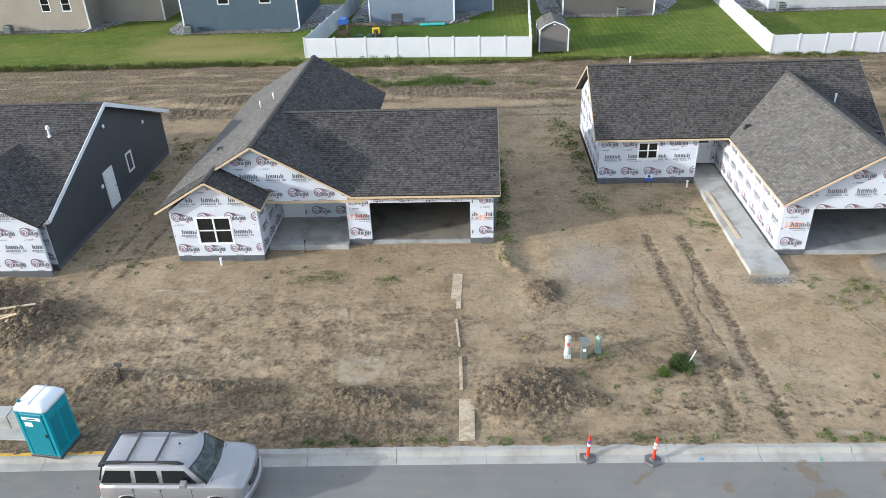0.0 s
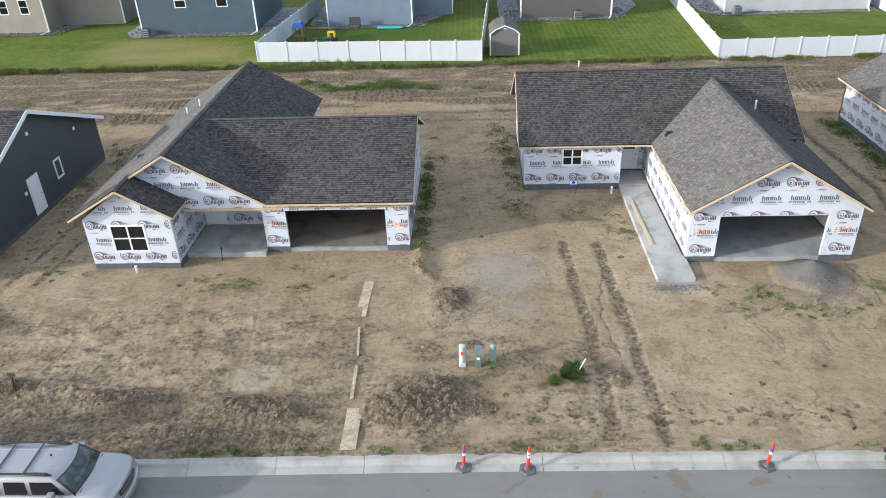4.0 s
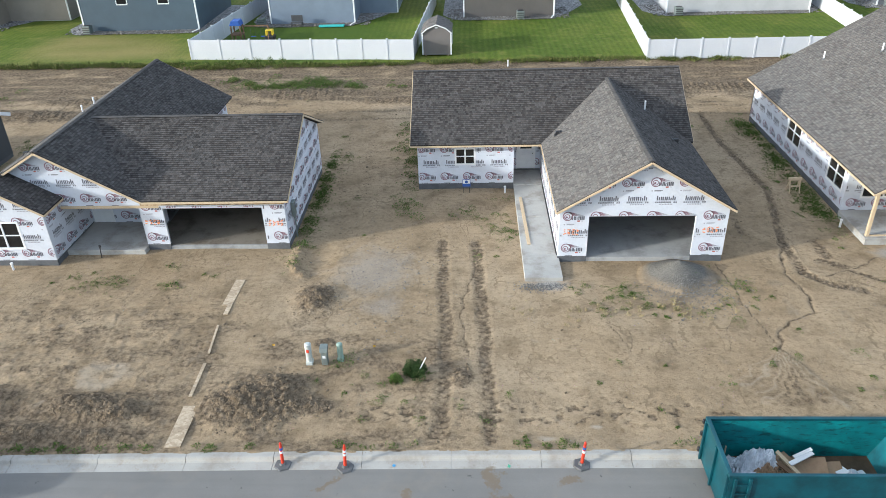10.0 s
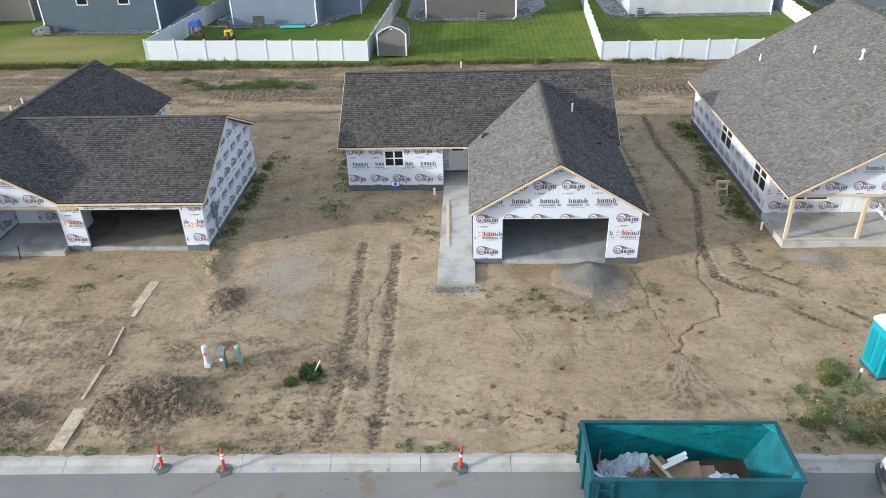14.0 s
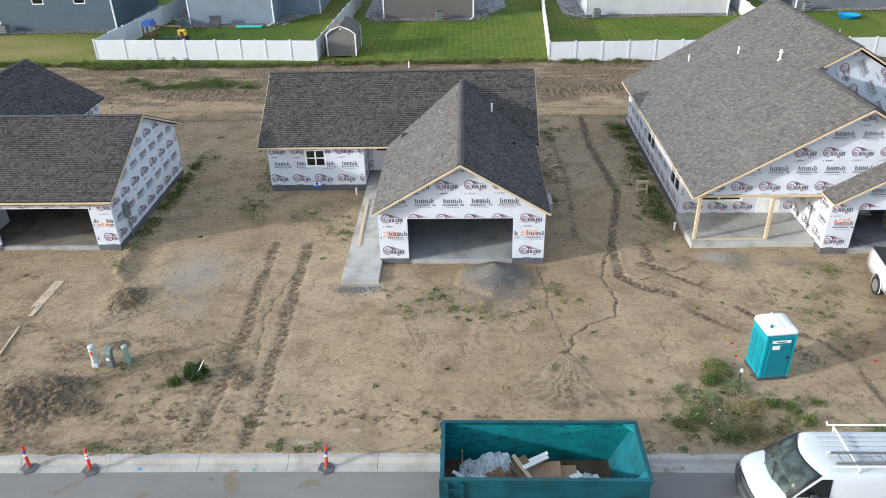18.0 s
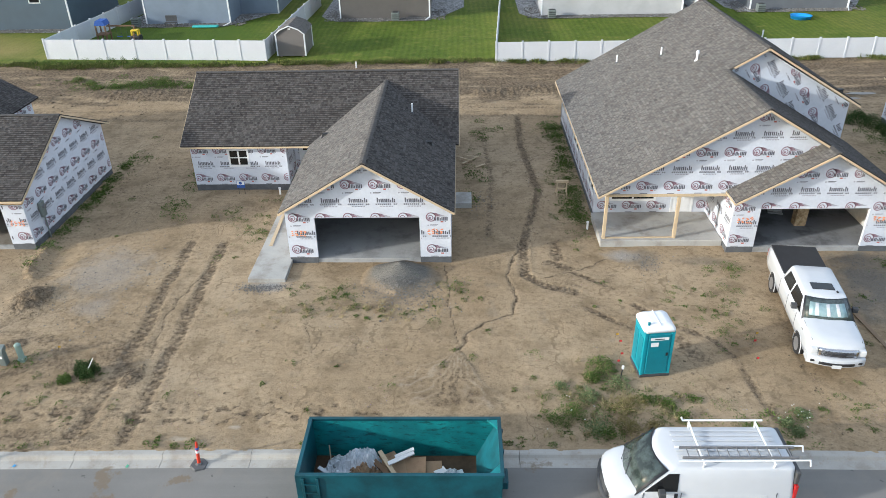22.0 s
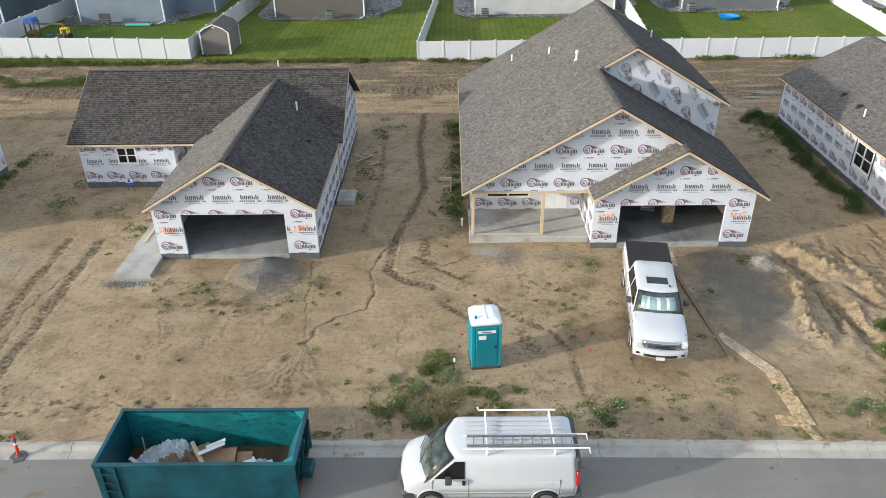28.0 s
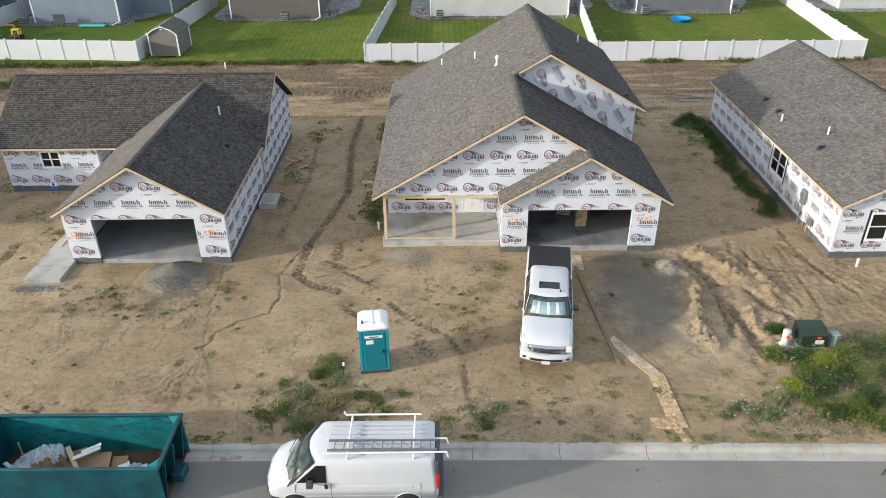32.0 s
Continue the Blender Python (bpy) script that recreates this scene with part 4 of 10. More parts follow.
def ground_layers(x, y):
    """Height of the lots and the shares of turned soil, grey gravel, washed silt and crushed stone, over whole arrays."""
    z = -0.03 + 0.10 * wavy(x * 0.16, y * 0.16, 1) + 0.030 * wavy(x * 0.6, y * 0.6, 2) + 0.010 * wavy(x * 2.1, y * 2.1, 3) + 0.005 * wavy(x * 5.2, y * 5.2, 4)
    soil = np.clip(0.6 * rough(x * 0.28, y * 0.45, 21) + 0.25 * rough(x * 1.3, y * 1.6, 24) - 0.06, 0, 0.45)
    back = np.clip((y - 49) / 3, 0, 1)
    soil = np.maximum(soil, back * np.clip(0.25 + 0.5 * np.clip((y - 54) / 2, -0.3, 1) + 0.9 * rough(x * 0.22, y * 1.1, 22), 0, 0.9))
    # graded ground in drifts before the first house
    k = np.clip(np.minimum((1.3 - x) / 2.5, (30.5 - y) / 5), 0, 1)
    drift = creases(x * 0.22, y * 0.75, 31)
    z = z + k * (0.05 * drift + 0.07 * np.clip(rough(x * 2.0, y * 2.4, 32), 0, 1))
    soil = np.maximum(soil, k * np.clip(0.4 * rough(x * 0.4, y * 1.0, 33) + 0.4 * rough(x * 1.3, y * 1.9, 34) + 0.3 * np.clip((21.8 - y) / 2, 0, 1) + 0.36, 0, 0.85))
    k = np.clip(np.minimum(np.minimum((13.0 - x) / 4, (x + 3.0) / 2), (30.0 - y) / 6), 0, 1)
    soil = np.maximum(soil, k * np.clip(0.36 + 0.6 * rough(x * 0.5, y * 0.9, 36), 0, 0.6))
    # scuffed strip along the street
    k = np.clip(1 - np.abs(y - 19.9) / 1.2, 0, 1) * np.clip((x - 4.5) / 2, 0, 1) * np.clip((20.5 - x) / 2, 0, 1)
    pit = np.clip(rough(x * 2.2, y * 3.2, 35) - 0.04, 0, 0.4) * 2.8 * k
    z = z - 0.04 * pit
    soil = np.maximum(soil, np.clip(pit, 0, 0.8))
    # dug-over ground beside the last house
    k = np.clip(np.minimum(np.minimum((x - 43.2) / 1.2, (32.5 - y) / 2), (y - 21.0) / 2), 0, 1)
    z = z + k * (0.05 * rough(x * 2.4, y * 2.4, 37) + 0.03 * creases(x * 0.9, y * 0.35, 38))
    soil = np.maximum(soil, k * np.clip(0.12 + 0.7 * rough(x * 1.7, y * 1.3, 39), 0, 0.6))
    whole = x, y, z, soil
    for px, py, rx, ry, h in PILES:
        w = window(whole[0], whole[1], [(px - 2.6 * rx, py - 2.6 * ry), (px + 2.6 * rx, py + 2.6 * ry)], 0)
        x, y, z, soil = (s[w] for s in whole)
        q = ((x - px) / rx) ** 2 + ((y - py) / ry) ** 2
        q = q * (1 + 0.5 * wavy(x * 1.1, y * 1.1, 41))
        g = np.where(q < 6, np.exp(-np.clip(q, 0, 6)), 0)
        lump = creases(x * 1.9, y * 1.9, 42)
        z += h * g * (0.55 + 0.9 * lump)
        soil[:] = np.maximum(soil, np.clip(2.2 * g, 0, 1) * (0.85 + 0.3 * wavy(x * 1.6, y * 1.6, 43)))
    for pts, w, h in BANKS:
        x, y, z, soil = (s[window(whole[0], whole[1], pts, 4 * w)] for s in whole)
        d, s, _ = along(x + 0.16 * wavy(x * 1.5, y * 1.5, 51), y + 0.16 * wavy(x * 1.5, y * 1.5, 52), pts)
        g = np.exp(-(d / w) ** 2)
        z += h * g * ((0.5 + 0.8 * creases(x * 1.6, y * 1.6, 53) + 0.45 * rough(x * 3.0, y * 3.0, 55) + 0.2 * rough(x * 5.5, y * 5.5, 56)) if h > 0 else 1.0)
        soil[:] = np.maximum(soil, g * np.clip((0.3 if h > 0 else 0.55) + 0.5 * rough(x * 1.8, y * 1.8, 54), 0, 0.9))
    for pts, w, dep, dark in TRACKS:
        x, y, z, soil = (s[window(whole[0], whole[1], pts, 4 * w)] for s in whole)
        d, s, side = along(x + 0.10 * wavy(x * 0.9, y * 0.9, 61), y, pts)
        g = np.exp(-(d / w) ** 4)
        lug = 0.5 + 0.5 * np.sin(2 * math.pi * (s + 0.5 * np.abs(side)) / 0.27 + 2.5 * wavy(x * 2, y * 2, 62))
        lug = np.clip((lug - 0.5) * 2.2 + 0.5, 0, 1)
        patchy = np.clip(0.75 + 0.9 * wavy(s * 0.8, side * 2, 63), 0.15, 1)
        z += -dep * g * patchy * (0.45 + 0.55 * lug) + dep * 0.3 * np.clip(np.exp(-(d / (w * 1.55)) ** 4) - g, 0, 1) * patchy
        soil[:] = np.maximum(soil, np.clip(dark * g * (0.35 + 0.65 * patchy) * (1.1 - 0.3 * (1 - lug) + 0.9 * wavy(x * 4.3, y * 4.3, 64)), 0, 1))
    for pts, w, dep, dark in GULLIES:
        x, y, z, soil = (s[window(whole[0], whole[1], pts, 0.8)] for s in whole)
        d, s, _ = along(x + 0.22 * wavy(x * 1.3, y * 1.3, 71) + 0.07 * wavy(x * 4, y * 4, 72), y + 0.1 * wavy(x * 1.7, y * 1.7, 73), pts)
        g = np.exp(-(d / (0.75 * w)) ** 2)
        z += -0.45 * dep * g
        soil[:] = np.maximum(soil, np.clip(1.35 * dark, 0, 1) * g)
    x, y, z, soil = whole
    # scraped hollow beside the first house
    q = np.hypot((x - 2.8) / 0.85, (y - 30.6) / 1.5)
    z = z - 0.14 * np.exp(-q ** 3)
    soil = soil * (1 - 0.7 * np.exp(-q ** 2))
    # fan of wet mud with braided pale threads where the gully ends
    r, a = np.hypot(x - 22.45, y - 23.6), np.arctan2(x - 22.45, 23.6 - y)
    a = a + 0.12 * wavy(x * 1.3, y * 1.3, 83)
    e = np.clip(np.minimum(np.minimum((a + 1.0) * 5, (0.55 - a) * 5), (3.6 + 0.7 * wavy(x, y, 81) - r) * 2), 0, 1)
    thread = 0.5 + 0.5 * np.sin(a * 34 + 7 * rough(x * 0.8, y * 0.8, 82, 3))
    middle = np.clip(1.3 - np.abs(a + 0.12) * 3 + 0.6 * rough(x, y, 84), 0, 1) * np.clip(r - 0.8, 0, 1)
    soil = np.maximum(soil * (1 - e), e * np.clip(0.36 - 0.36 * thread ** 2 + 0.2 * middle, 0, 0.9))
    z = z * (1 - 0.6 * e) - 0.012 * e * (1 - thread)
    braid = 0.4 * e * thread ** 5 * (1 - middle)
    q = np.hypot((x + 4.1) / 1.2, (y - 22.0) / 1.0) * (1 + 0.75 * wavy(x * 1.1, y * 1.1, 91))
    silt = np.maximum(np.clip(2.5 * (1 - q), 0, 1) * np.clip(1.1 * q - 0.1, 0.15, 0.5), braid)
    for px, py, rx, ry in ((12.8, 18.6, 0.28, 0.16), (14.6, 19.2, 0.24, 0.12), (-14.2, 27.6, 0.45, 0.12), (-12.3, 27.5, 0.5, 0.08)):
        q = np.hypot((x - px) / rx, (y - py) / ry) * (1 + 0.7 * wavy(x * 2.6, y * 2.6, 92))
        silt = np.maximum(silt, np.clip(2.5 * (1 - q), 0, 1) * 0.8)
    soil = soil * (1 - silt)
    gravel, stone = np.zeros(x.shape), np.zeros(x.shape)
    for px, py, rx, ry, f in ((19.9, 28.2, 1.5, 1.3, 0.5), (41.4, 27.4, 2.0, 4.4, 0.8), (31.2, 30.6, 0.7, 1.0, 0.5), (34.0, 30.3, 1.4, 0.4, 0.4)):
        q = ((x - px) / rx) ** 2 + ((y - py) / ry) ** 2
        gravel = np.maximum(gravel, f * np.clip(1.7 * np.exp(-q) - 0.3 + 0.7 * rough(x * 0.9, y * 0.9, 95), 0, 1))
    for px, py, rx, ry, f in ((5.7, 29.6, 1.9, 2.1, 0.42), (13.75, 28.3, 0.8, 0.5, 1.0), (6.4, 26.6, 0.9, 0.8, 0.35), (30.3, 30.9, 0.8, 0.5, 0.8)):
        q = ((x - px) / rx) ** 2 + ((y - py) / ry) ** 2
        stone = np.maximum(stone, f * np.clip(1.6 * np.exp(-q) - 0.3 + 0.55 * rough(x * 1.3, y * 1.3, 96), 0, 1))
    # heaped gravel before the garages
    for px, py, rx, ry, h in ((19.7, 29.0, 1.85, 1.45, 0.85), (43.1, 29.35, 0.9, 0.85, 0.62)):
        q = np.hypot((x - px) / rx, (y - py) / ry) * (1 + 0.2 * wavy(x * 1.2, y * 1.2, 97))
        z = z + np.where(q < 1, h * np.clip(1 - q, 0, 1) ** 1.05, 0)
        if px > 40:
            stone = np.maximum(stone, 0.45 * np.clip(3 * (1 - q), 0, 1))
        else:
            gravel = np.maximum(gravel, np.clip(3 * (1 - q), 0, 1))
    # level with the kerb along the street and with the lawn behind
    e = y - bow(x)
    z = 0.03 + (z - 0.03) * np.clip((e - 18.0) / 0.8, 0, 1)
    z = z + np.clip((18.35 - e) / 0.35, 0, 1) * (0.018 + 0.07 * rough(x * 1.1, y * 2.5, 99, 5)) - np.clip((17.98 - e) / 0.1, 0, 1) * 0.05
    z = np.where(y > 62, 0.1 + (z - 0.1) * np.clip((64.0 - y) / 2.0, 0, 1), z)
    out = (x < -60) | (x > 90) | (y > 66)
    shares = [np.where(out, 0, s) for s in (soil * (1 - gravel) * (1 - stone), gravel, silt, stone)]
    return np.where(out, np.where(y < 66, 0.05, 0.0), z), shares


GX = np.array([-3000, -900, -300, -120, -70] + [-50 + 0.6 * i for i in range(45)] + [-23 + 0.064 * i for i in range(1188)] + [53.1 + 0.8 * i for i in range(40)] + [90, 130, 300, 900, 3000])
GY = np.array([17.872 + 0.064 * i for i in range(221)] + [32.02 + 0.2 * i for i in range(90)] + [50.1 + 0.3 * i for i in range(51)] + [65.5, 70, 90, 130, 300, 900, 3000])
G_XX, G_YY = np.meshgrid(GX, GY)
G_YY = G_YY + bow(G_XX) * np.clip((27.0 - G_YY) / 9.0, 0, 1)
GZ, G_SHARES = ground_layers(G_XX, G_YY)


def ground_height(x, y):
    """Height of the ground at one place, read off its grid."""
    i = min(max(int(np.searchsorted(GX, x)) - 1, 0), len(GX) - 2)
    y = y - bow(x) * min(1.0, max(0.0, (27.0 - y) / 9.0))
    j = min(max(int(np.searchsorted(GY, y)) - 1, 0), len(GY) - 2)
    u = min(1.0, max(0.0, (x - GX[i]) / (GX[i + 1] - GX[i])))
    v = min(1.0, max(0.0, (y - GY[j]) / (GY[j + 1] - GY[j])))
    return (float((GZ[j, i] * (1 - u) + GZ[j, i + 1] * u) * (1 - v) + (GZ[j + 1, i] * (1 - u) + GZ[j + 1, i + 1] * u) * v),)


def build_ground():
    nx, ny = len(GX), len(GY)
    me = bpy.data.meshes.new("ground")
    me.vertices.add(nx * ny)
    me.vertices.foreach_set("co", np.stack((G_XX, G_YY, GZ), -1).astype(np.float32).ravel())
    first = (np.arange(ny - 1)[:, None] * nx + np.arange(nx - 1)[None, :]).ravel()
    loops = np.stack((first, first + 1, first + 1 + nx, first + nx), -1).astype(np.int32)
    me.loops.add(loops.size)
    me.loops.foreach_set("vertex_index", loops.ravel())
    me.polygons.add(len(first))
    me.polygons.foreach_set("loop_start", np.arange(0, loops.size, 4, dtype=np.int32))
    me.polygons.foreach_set("use_smooth", np.ones(len(first), dtype=bool))
    for nm, share in zip(("soil", "gravel", "silt", "stone"), G_SHARES):
        me.attributes.new(nm, 'FLOAT', 'POINT').data.foreach_set("value", share.astype(np.float32).ravel())
    me.update()
    me.validate()
    me.materials.append(M_DIRT)
    return tagged(new("ground", me), "bare tan dirt of building lots with ruts and clods", "ground", kind="structure")


build_ground()
tagged(part("road", new_box(-3000, 3000, -3000, 17.2, -0.6, -0.1), M_ASPHALT), "grey asphalt street with dusty tyre marks", "road", kind="structure")
kerb = thing("kerb", "pale concrete kerb and gutter along the street", "kerb", kind="structure")


def kerb_piece(x0, x1):
    prof = [(17.34, -0.4), (18.02, -0.4), (18.02, 0.05), (17.83, 0.062), (17.775, 0.045), (17.72, -0.05), (17.675, -0.078), (17.34, -0.096)]
    bm = bmesh.new()
    a = [bm.verts.new((x0 + 0.007, y, z)) for y, z in prof]
    b = [bm.verts.new((x1 - 0.007, y, z)) for y, z in prof]
    for i in range(len(prof)):
        j = (i + 1) % len(prof)
        bm.faces.new((a[i], a[j], b[j], b[i]))
    bm.faces.new(a[::-1])
    bm.faces.new(b)
    bmesh.ops.recalc_face_normals(bm, faces=bm.faces[:])
    return bm


_first = part("kerb_section", kerb_piece(0, 2.97), M_CURB, kerb)
for i in range(-7, 20):
    k = _first if i == -7 else new("kerb_section", _first.data)
    k.parent = kerb
    x = -2.3 + 2.97 * i
    turn = math.atan2(float(bow(x + 2.97) - bow(x)), 2.97)
    k.matrix_world = pose(x + 17.68 * math.sin(turn), float(bow(x)) + 17.68 * (1 - math.cos(turn)), 0, 0, 0, math.degrees(turn))
for x0, x1 in ((-900, -23.09), (57.1, 900)):
    part("kerb_run", kerb_piece(x0, x1), M_CURB, kerb).location.y = float(bow(x0 if x0 > 0 else x1))
# asphalt up to the bending gutter
bm = bmesh.new()
xs = [-900, -60, -40] + [-24 + 3 * i for i in range(28)] + [80, 900]
hi = [bm.verts.new((x, 17.36 + float(bow(x)), -0.0975)) for x in xs]
lo2 = [bm.verts.new((x, 14.0, -0.094)) for x in xs]
for i in range(len(xs) - 1):
    bm.faces.new((lo2[i], lo2[i + 1], hi[i + 1], hi[i]))
tagged(part("road_edge", bm, M_ASPHALT), "grey asphalt street edge along the gutter", "road", kind="structure")

# ---- houses under construction ----
EAVE = 2.88


def slab(parent, x0, x1, y0, y1, z1, name="floor_slab", mat=None):
    return part(name, new_box(x0, x1, y0, y1, -0.3, z1, 0.012), mat or M_SLAB, parent)


def plain_door(parent, axis, at, u0, u1, z0, z1, out=-1, lite=False, label="white panel door"):
    d = new("entry_door")
    d.parent = parent
    tagged(d, label)

    def rect(a0, a1, b0, b1, d0, d1, bev=0.0):
        lo, hi = sorted((at + out * d0, at + out * d1))
        return new_box(a0, a1, lo, hi, b0, b1, bev) if axis == 'y' else new_box(lo, hi, a0, a1, b0, b1, bev)

    part("door_leaf", rect(u0, u1, z0, z1, -0.02, 0.03, 0.006), M_WHITE, d)
    h = z1 - z0
    for a, b in ((0.12, 0.44), (0.56, 0.88)):
        for c, e in ((0.08, 0.44), (0.52, 0.92)):
            if lite and c > 0.5:
                continue
            part("panel", rect(u0 + (u1 - u0) * a, u0 + (u1 - u0) * b, z0 + h * c, z0 + h * e, 0.03, 0.042, 0.005), M_WHITE, d)
    if lite:
        part("pane", rect(u0 + (u1 - u0) * 0.15, u0 + (u1 - u0) * 0.85, z0 + h * 0.62, z0 + h * 0.92, 0.03, 0.04), M_GLASS, d)
    for a0, a1, b0, b1 in ((u0 - 0.08, u0, z0, z1 + 0.08), (u1, u1 + 0.08, z0, z1 + 0.08), (u0, u1, z1, z1 + 0.08)):
        part("door_jamb", rect(a0, a1, b0, b1, -0.03, 0.04), M_WHITE, d)
    bm = bmesh.new()
    kx = u1 - 0.08
    bmesh.ops.create_icosphere(bm, subdivisions=1, radius=0.035, matrix=Matrix.Translation((kx, at + out * 0.07, z0 + h * 0.47) if axis == 'y' else (at + out * 0.07, kx, z0 + h * 0.47)))
    part("door_knob", bm, M_BLACK, d)
    return d


def interior(parent, x0, x1, y0, y1, z0, z1):
    """Bare framing inside an open garage: back and side studs behind the openings."""
    # boards coloured dark grey, so the dimness indoors is in their colour
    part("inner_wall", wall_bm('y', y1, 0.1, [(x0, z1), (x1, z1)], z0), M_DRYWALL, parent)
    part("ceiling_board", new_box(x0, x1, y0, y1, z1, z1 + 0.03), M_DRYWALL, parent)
    for i in range(int((x1 - x0) / 0.61)):
        u = x0 + 0.3 + 0.61 * i
        part("stud", new_box(u, u + 0.04, y1 - 0.09, y1 - 0.002, z0, z1 - 0.002), M_PINE, parent)


def low_vent(parent, x, y, z, slope):
    """A flush black roof vent: a sloped hood on a plate."""
    v = new("low_roof_vent")
    v.parent = parent
    bm = bmesh.new()
    s = slope
    hexa(bm, [(x - 0.2, y - 0.16, z - 0.2 * s), (x + 0.2, y - 0.16, z + 0.2 * s), (x + 0.2, y + 0.16, z + 0.2 * s), (x - 0.2, y + 0.16, z - 0.2 * s),
              (x - 0.2, y - 0.16, z - 0.2 * s + 0.02), (x + 0.2, y - 0.16, z + 0.2 * s + 0.02), (x + 0.2, y + 0.16, z + 0.2 * s + 0.02), (x - 0.2, y + 0.16, z - 0.2 * s + 0.02)])
    part("plate", bm, M_BLACK, v)
    bm = bmesh.new()
    hexa(bm, [(x - 0.13, y - 0.11, z - 0.13 * s + 0.02), (x + 0.13, y - 0.11, z + 0.13 * s + 0.02), (x + 0.13, y + 0.11, z + 0.13 * s + 0.02), (x - 0.13, y + 0.11, z - 0.13 * s + 0.02),
              (x - 0.1, y - 0.09, z + 0.12), (x + 0.12, y - 0.09, z + 0.13), (x + 0.12, y + 0.09, z + 0.13), (x - 0.1, y + 0.09, z + 0.12)])
    part("hood", bm, M_BLACK, v)


def pipe_stub(x, y, h=0.35):
    t = thing("cleanout_pipe", "short white plastic pipe stub standing in the dirt", "pipe", "pipe stubs")
    bm = bmesh.new()
    tube(bm, (x, y, -0.2), (x, y, h), 0.055, 10)
    part("pipe", bm, M_WHITE, t)
    bm = bmesh.new()
    tube(bm, (x, y, h - 0.03), (x, y, h + 0.04), 0.07, 10)
    part("cap", bm, M_WHITE, t)
    return t


M_DUSTY_DIM = concrete_mat("dusty_dim_concrete", (0.23, 0.205, 0.17), (0.13, 0.105, 0.08))


def house_b():
    H = thing("house", "unfinished house in printed white wrap, dark shingle roof, corner entry porch", "house", "houses under construction")
    S = 0.578
    rx, rz = -10.15, 5.5
    slab(H, -14.15, -6.0, 31.9, 46.7, 0.17)
    slab(H, -5.98, 1.15, 31.85, 41.1, 0.17)
    slab(H, -14.1, -10.1, 30.4, 31.9, 0.17)
    part("porch_slab", new_box(-10.0, -6.0, 31.35, 34.4, -0.3, 0.22, 0.015), M_CONC, H)
    # bump-out with the front window
    bz = lambda x: rz - S * abs(x - rx)
    wrapped_wall(H, 'y', 30.3, 0.14, [(-14.2, 2.72), (-12.15, 4.2), (-9.95, 2.86)], 0.3, [(-13.0, -11.3, 0.95, 2.4)], shift=0.2)
    window_unit(H, 'y', 30.32, -13.0, -11.3, 0.95, 2.4, 2, 2)
    wrapped_wall(H, 'x', -9.95, -0.14, [(30.44, 2.8), (34.4, 2.8)], 0.3)
    wrapped_wall(H, 'x', -14.2, 0.14, [(30.44, 2.75), (46.8, 2.75)], 0.3)
    wrapped_wall(H, 'y', 46.8, -0.14, [(-14.2, 2.8), (rx, 5.35), (-6.0, 2.9)], 0.3, printed=False)
    wrapped_wall(H, 'x', -6.0, -0.14, [(41.2, 2.8), (46.66, 2.8)], 0.3, printed=True)
    # gable over the porch
    wrapped_wall(H, 'y', 31.8, 0.14, [(-12.6, 4.0), (rx, 5.36), (-5.9, 2.92)], 2.48, foot=False, shift=0.1)
    part("porch_beam", new_box(-9.9, -5.0, 31.79, 31.95, 2.33, 2.476), M_PINE, H)
    wrapped_wall(H, 'y', 34.4, 0.14, [(-9.95, 2.8), (-5.95, 2.8)], 0.22, [(-9.8, -8.85, 0.22, 2.3)], foot=False, shift=0.4)
    plain_door(H, 'y', 34.42, -9.8, -8.85, 0.24, 2.3, label="white front door under the porch")
    part("porch_ceiling", new_box(-9.95, -6.0, 31.95, 34.4, 2.8, 2.84), M_OSB, H)
    # garage
    wrapped_wall(H, 'x', -6.0, 0.14, [(31.94, 2.75), (34.4, 2.75)], 0.3)
    wrapped_wall(H, 'y', 31.8, 0.14, [(-6.0, 2.47), (1.2, 2.47)], 0.3, [(-4.85, 0.07, 0.3, 2.3)], shift=0.2)
    part("garage_header", new_box(-5.9, 1.2, 31.78, 31.93, 2.475, 2.78), M_OSB, H)
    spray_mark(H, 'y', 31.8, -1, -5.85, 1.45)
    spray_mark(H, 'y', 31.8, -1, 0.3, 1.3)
    wrapped_wall(H, 'x', 1.2, -0.14, [(31.94, 2.8), (36.75, 5.19), (41.2, 3.12)], 0.3, foot=True)
    wrapped_wall(H, 'y', 41.2, -0.14, [(-6.0, 2.75), (1.06, 2.75)], 0.3, printed=False)
    # brown dust is real; part of the dark tone stands for indoor shade
    part("garage_floor", new_box(-5.85, 1.05, 31.96, 39.4, 0.12, 0.182), M_DUSTY_DIM, H, "dusty brown-grey concrete floor, toned darker for the shade indoors")
    interior(H, -5.86, 1.06, 31.95, 39.5, 0.185, 2.7)
    # roof
    R = M_SHINGLE
    lx = rx - (rz - EAVE) / S
    qx = rx + (rz - EAVE) / S
    # left slope in paler shingles: the sun on it is put in the colour
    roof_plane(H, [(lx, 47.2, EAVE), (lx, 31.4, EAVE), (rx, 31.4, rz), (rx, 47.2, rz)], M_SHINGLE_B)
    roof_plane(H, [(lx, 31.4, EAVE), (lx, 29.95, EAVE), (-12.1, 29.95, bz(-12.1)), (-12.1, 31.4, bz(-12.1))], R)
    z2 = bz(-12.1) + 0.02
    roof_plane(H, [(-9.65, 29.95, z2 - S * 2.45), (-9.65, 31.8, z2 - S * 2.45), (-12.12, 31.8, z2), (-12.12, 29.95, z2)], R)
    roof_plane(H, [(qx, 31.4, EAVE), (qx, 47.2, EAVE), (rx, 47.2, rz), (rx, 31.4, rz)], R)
    gz, gy = 5.3, 36.75
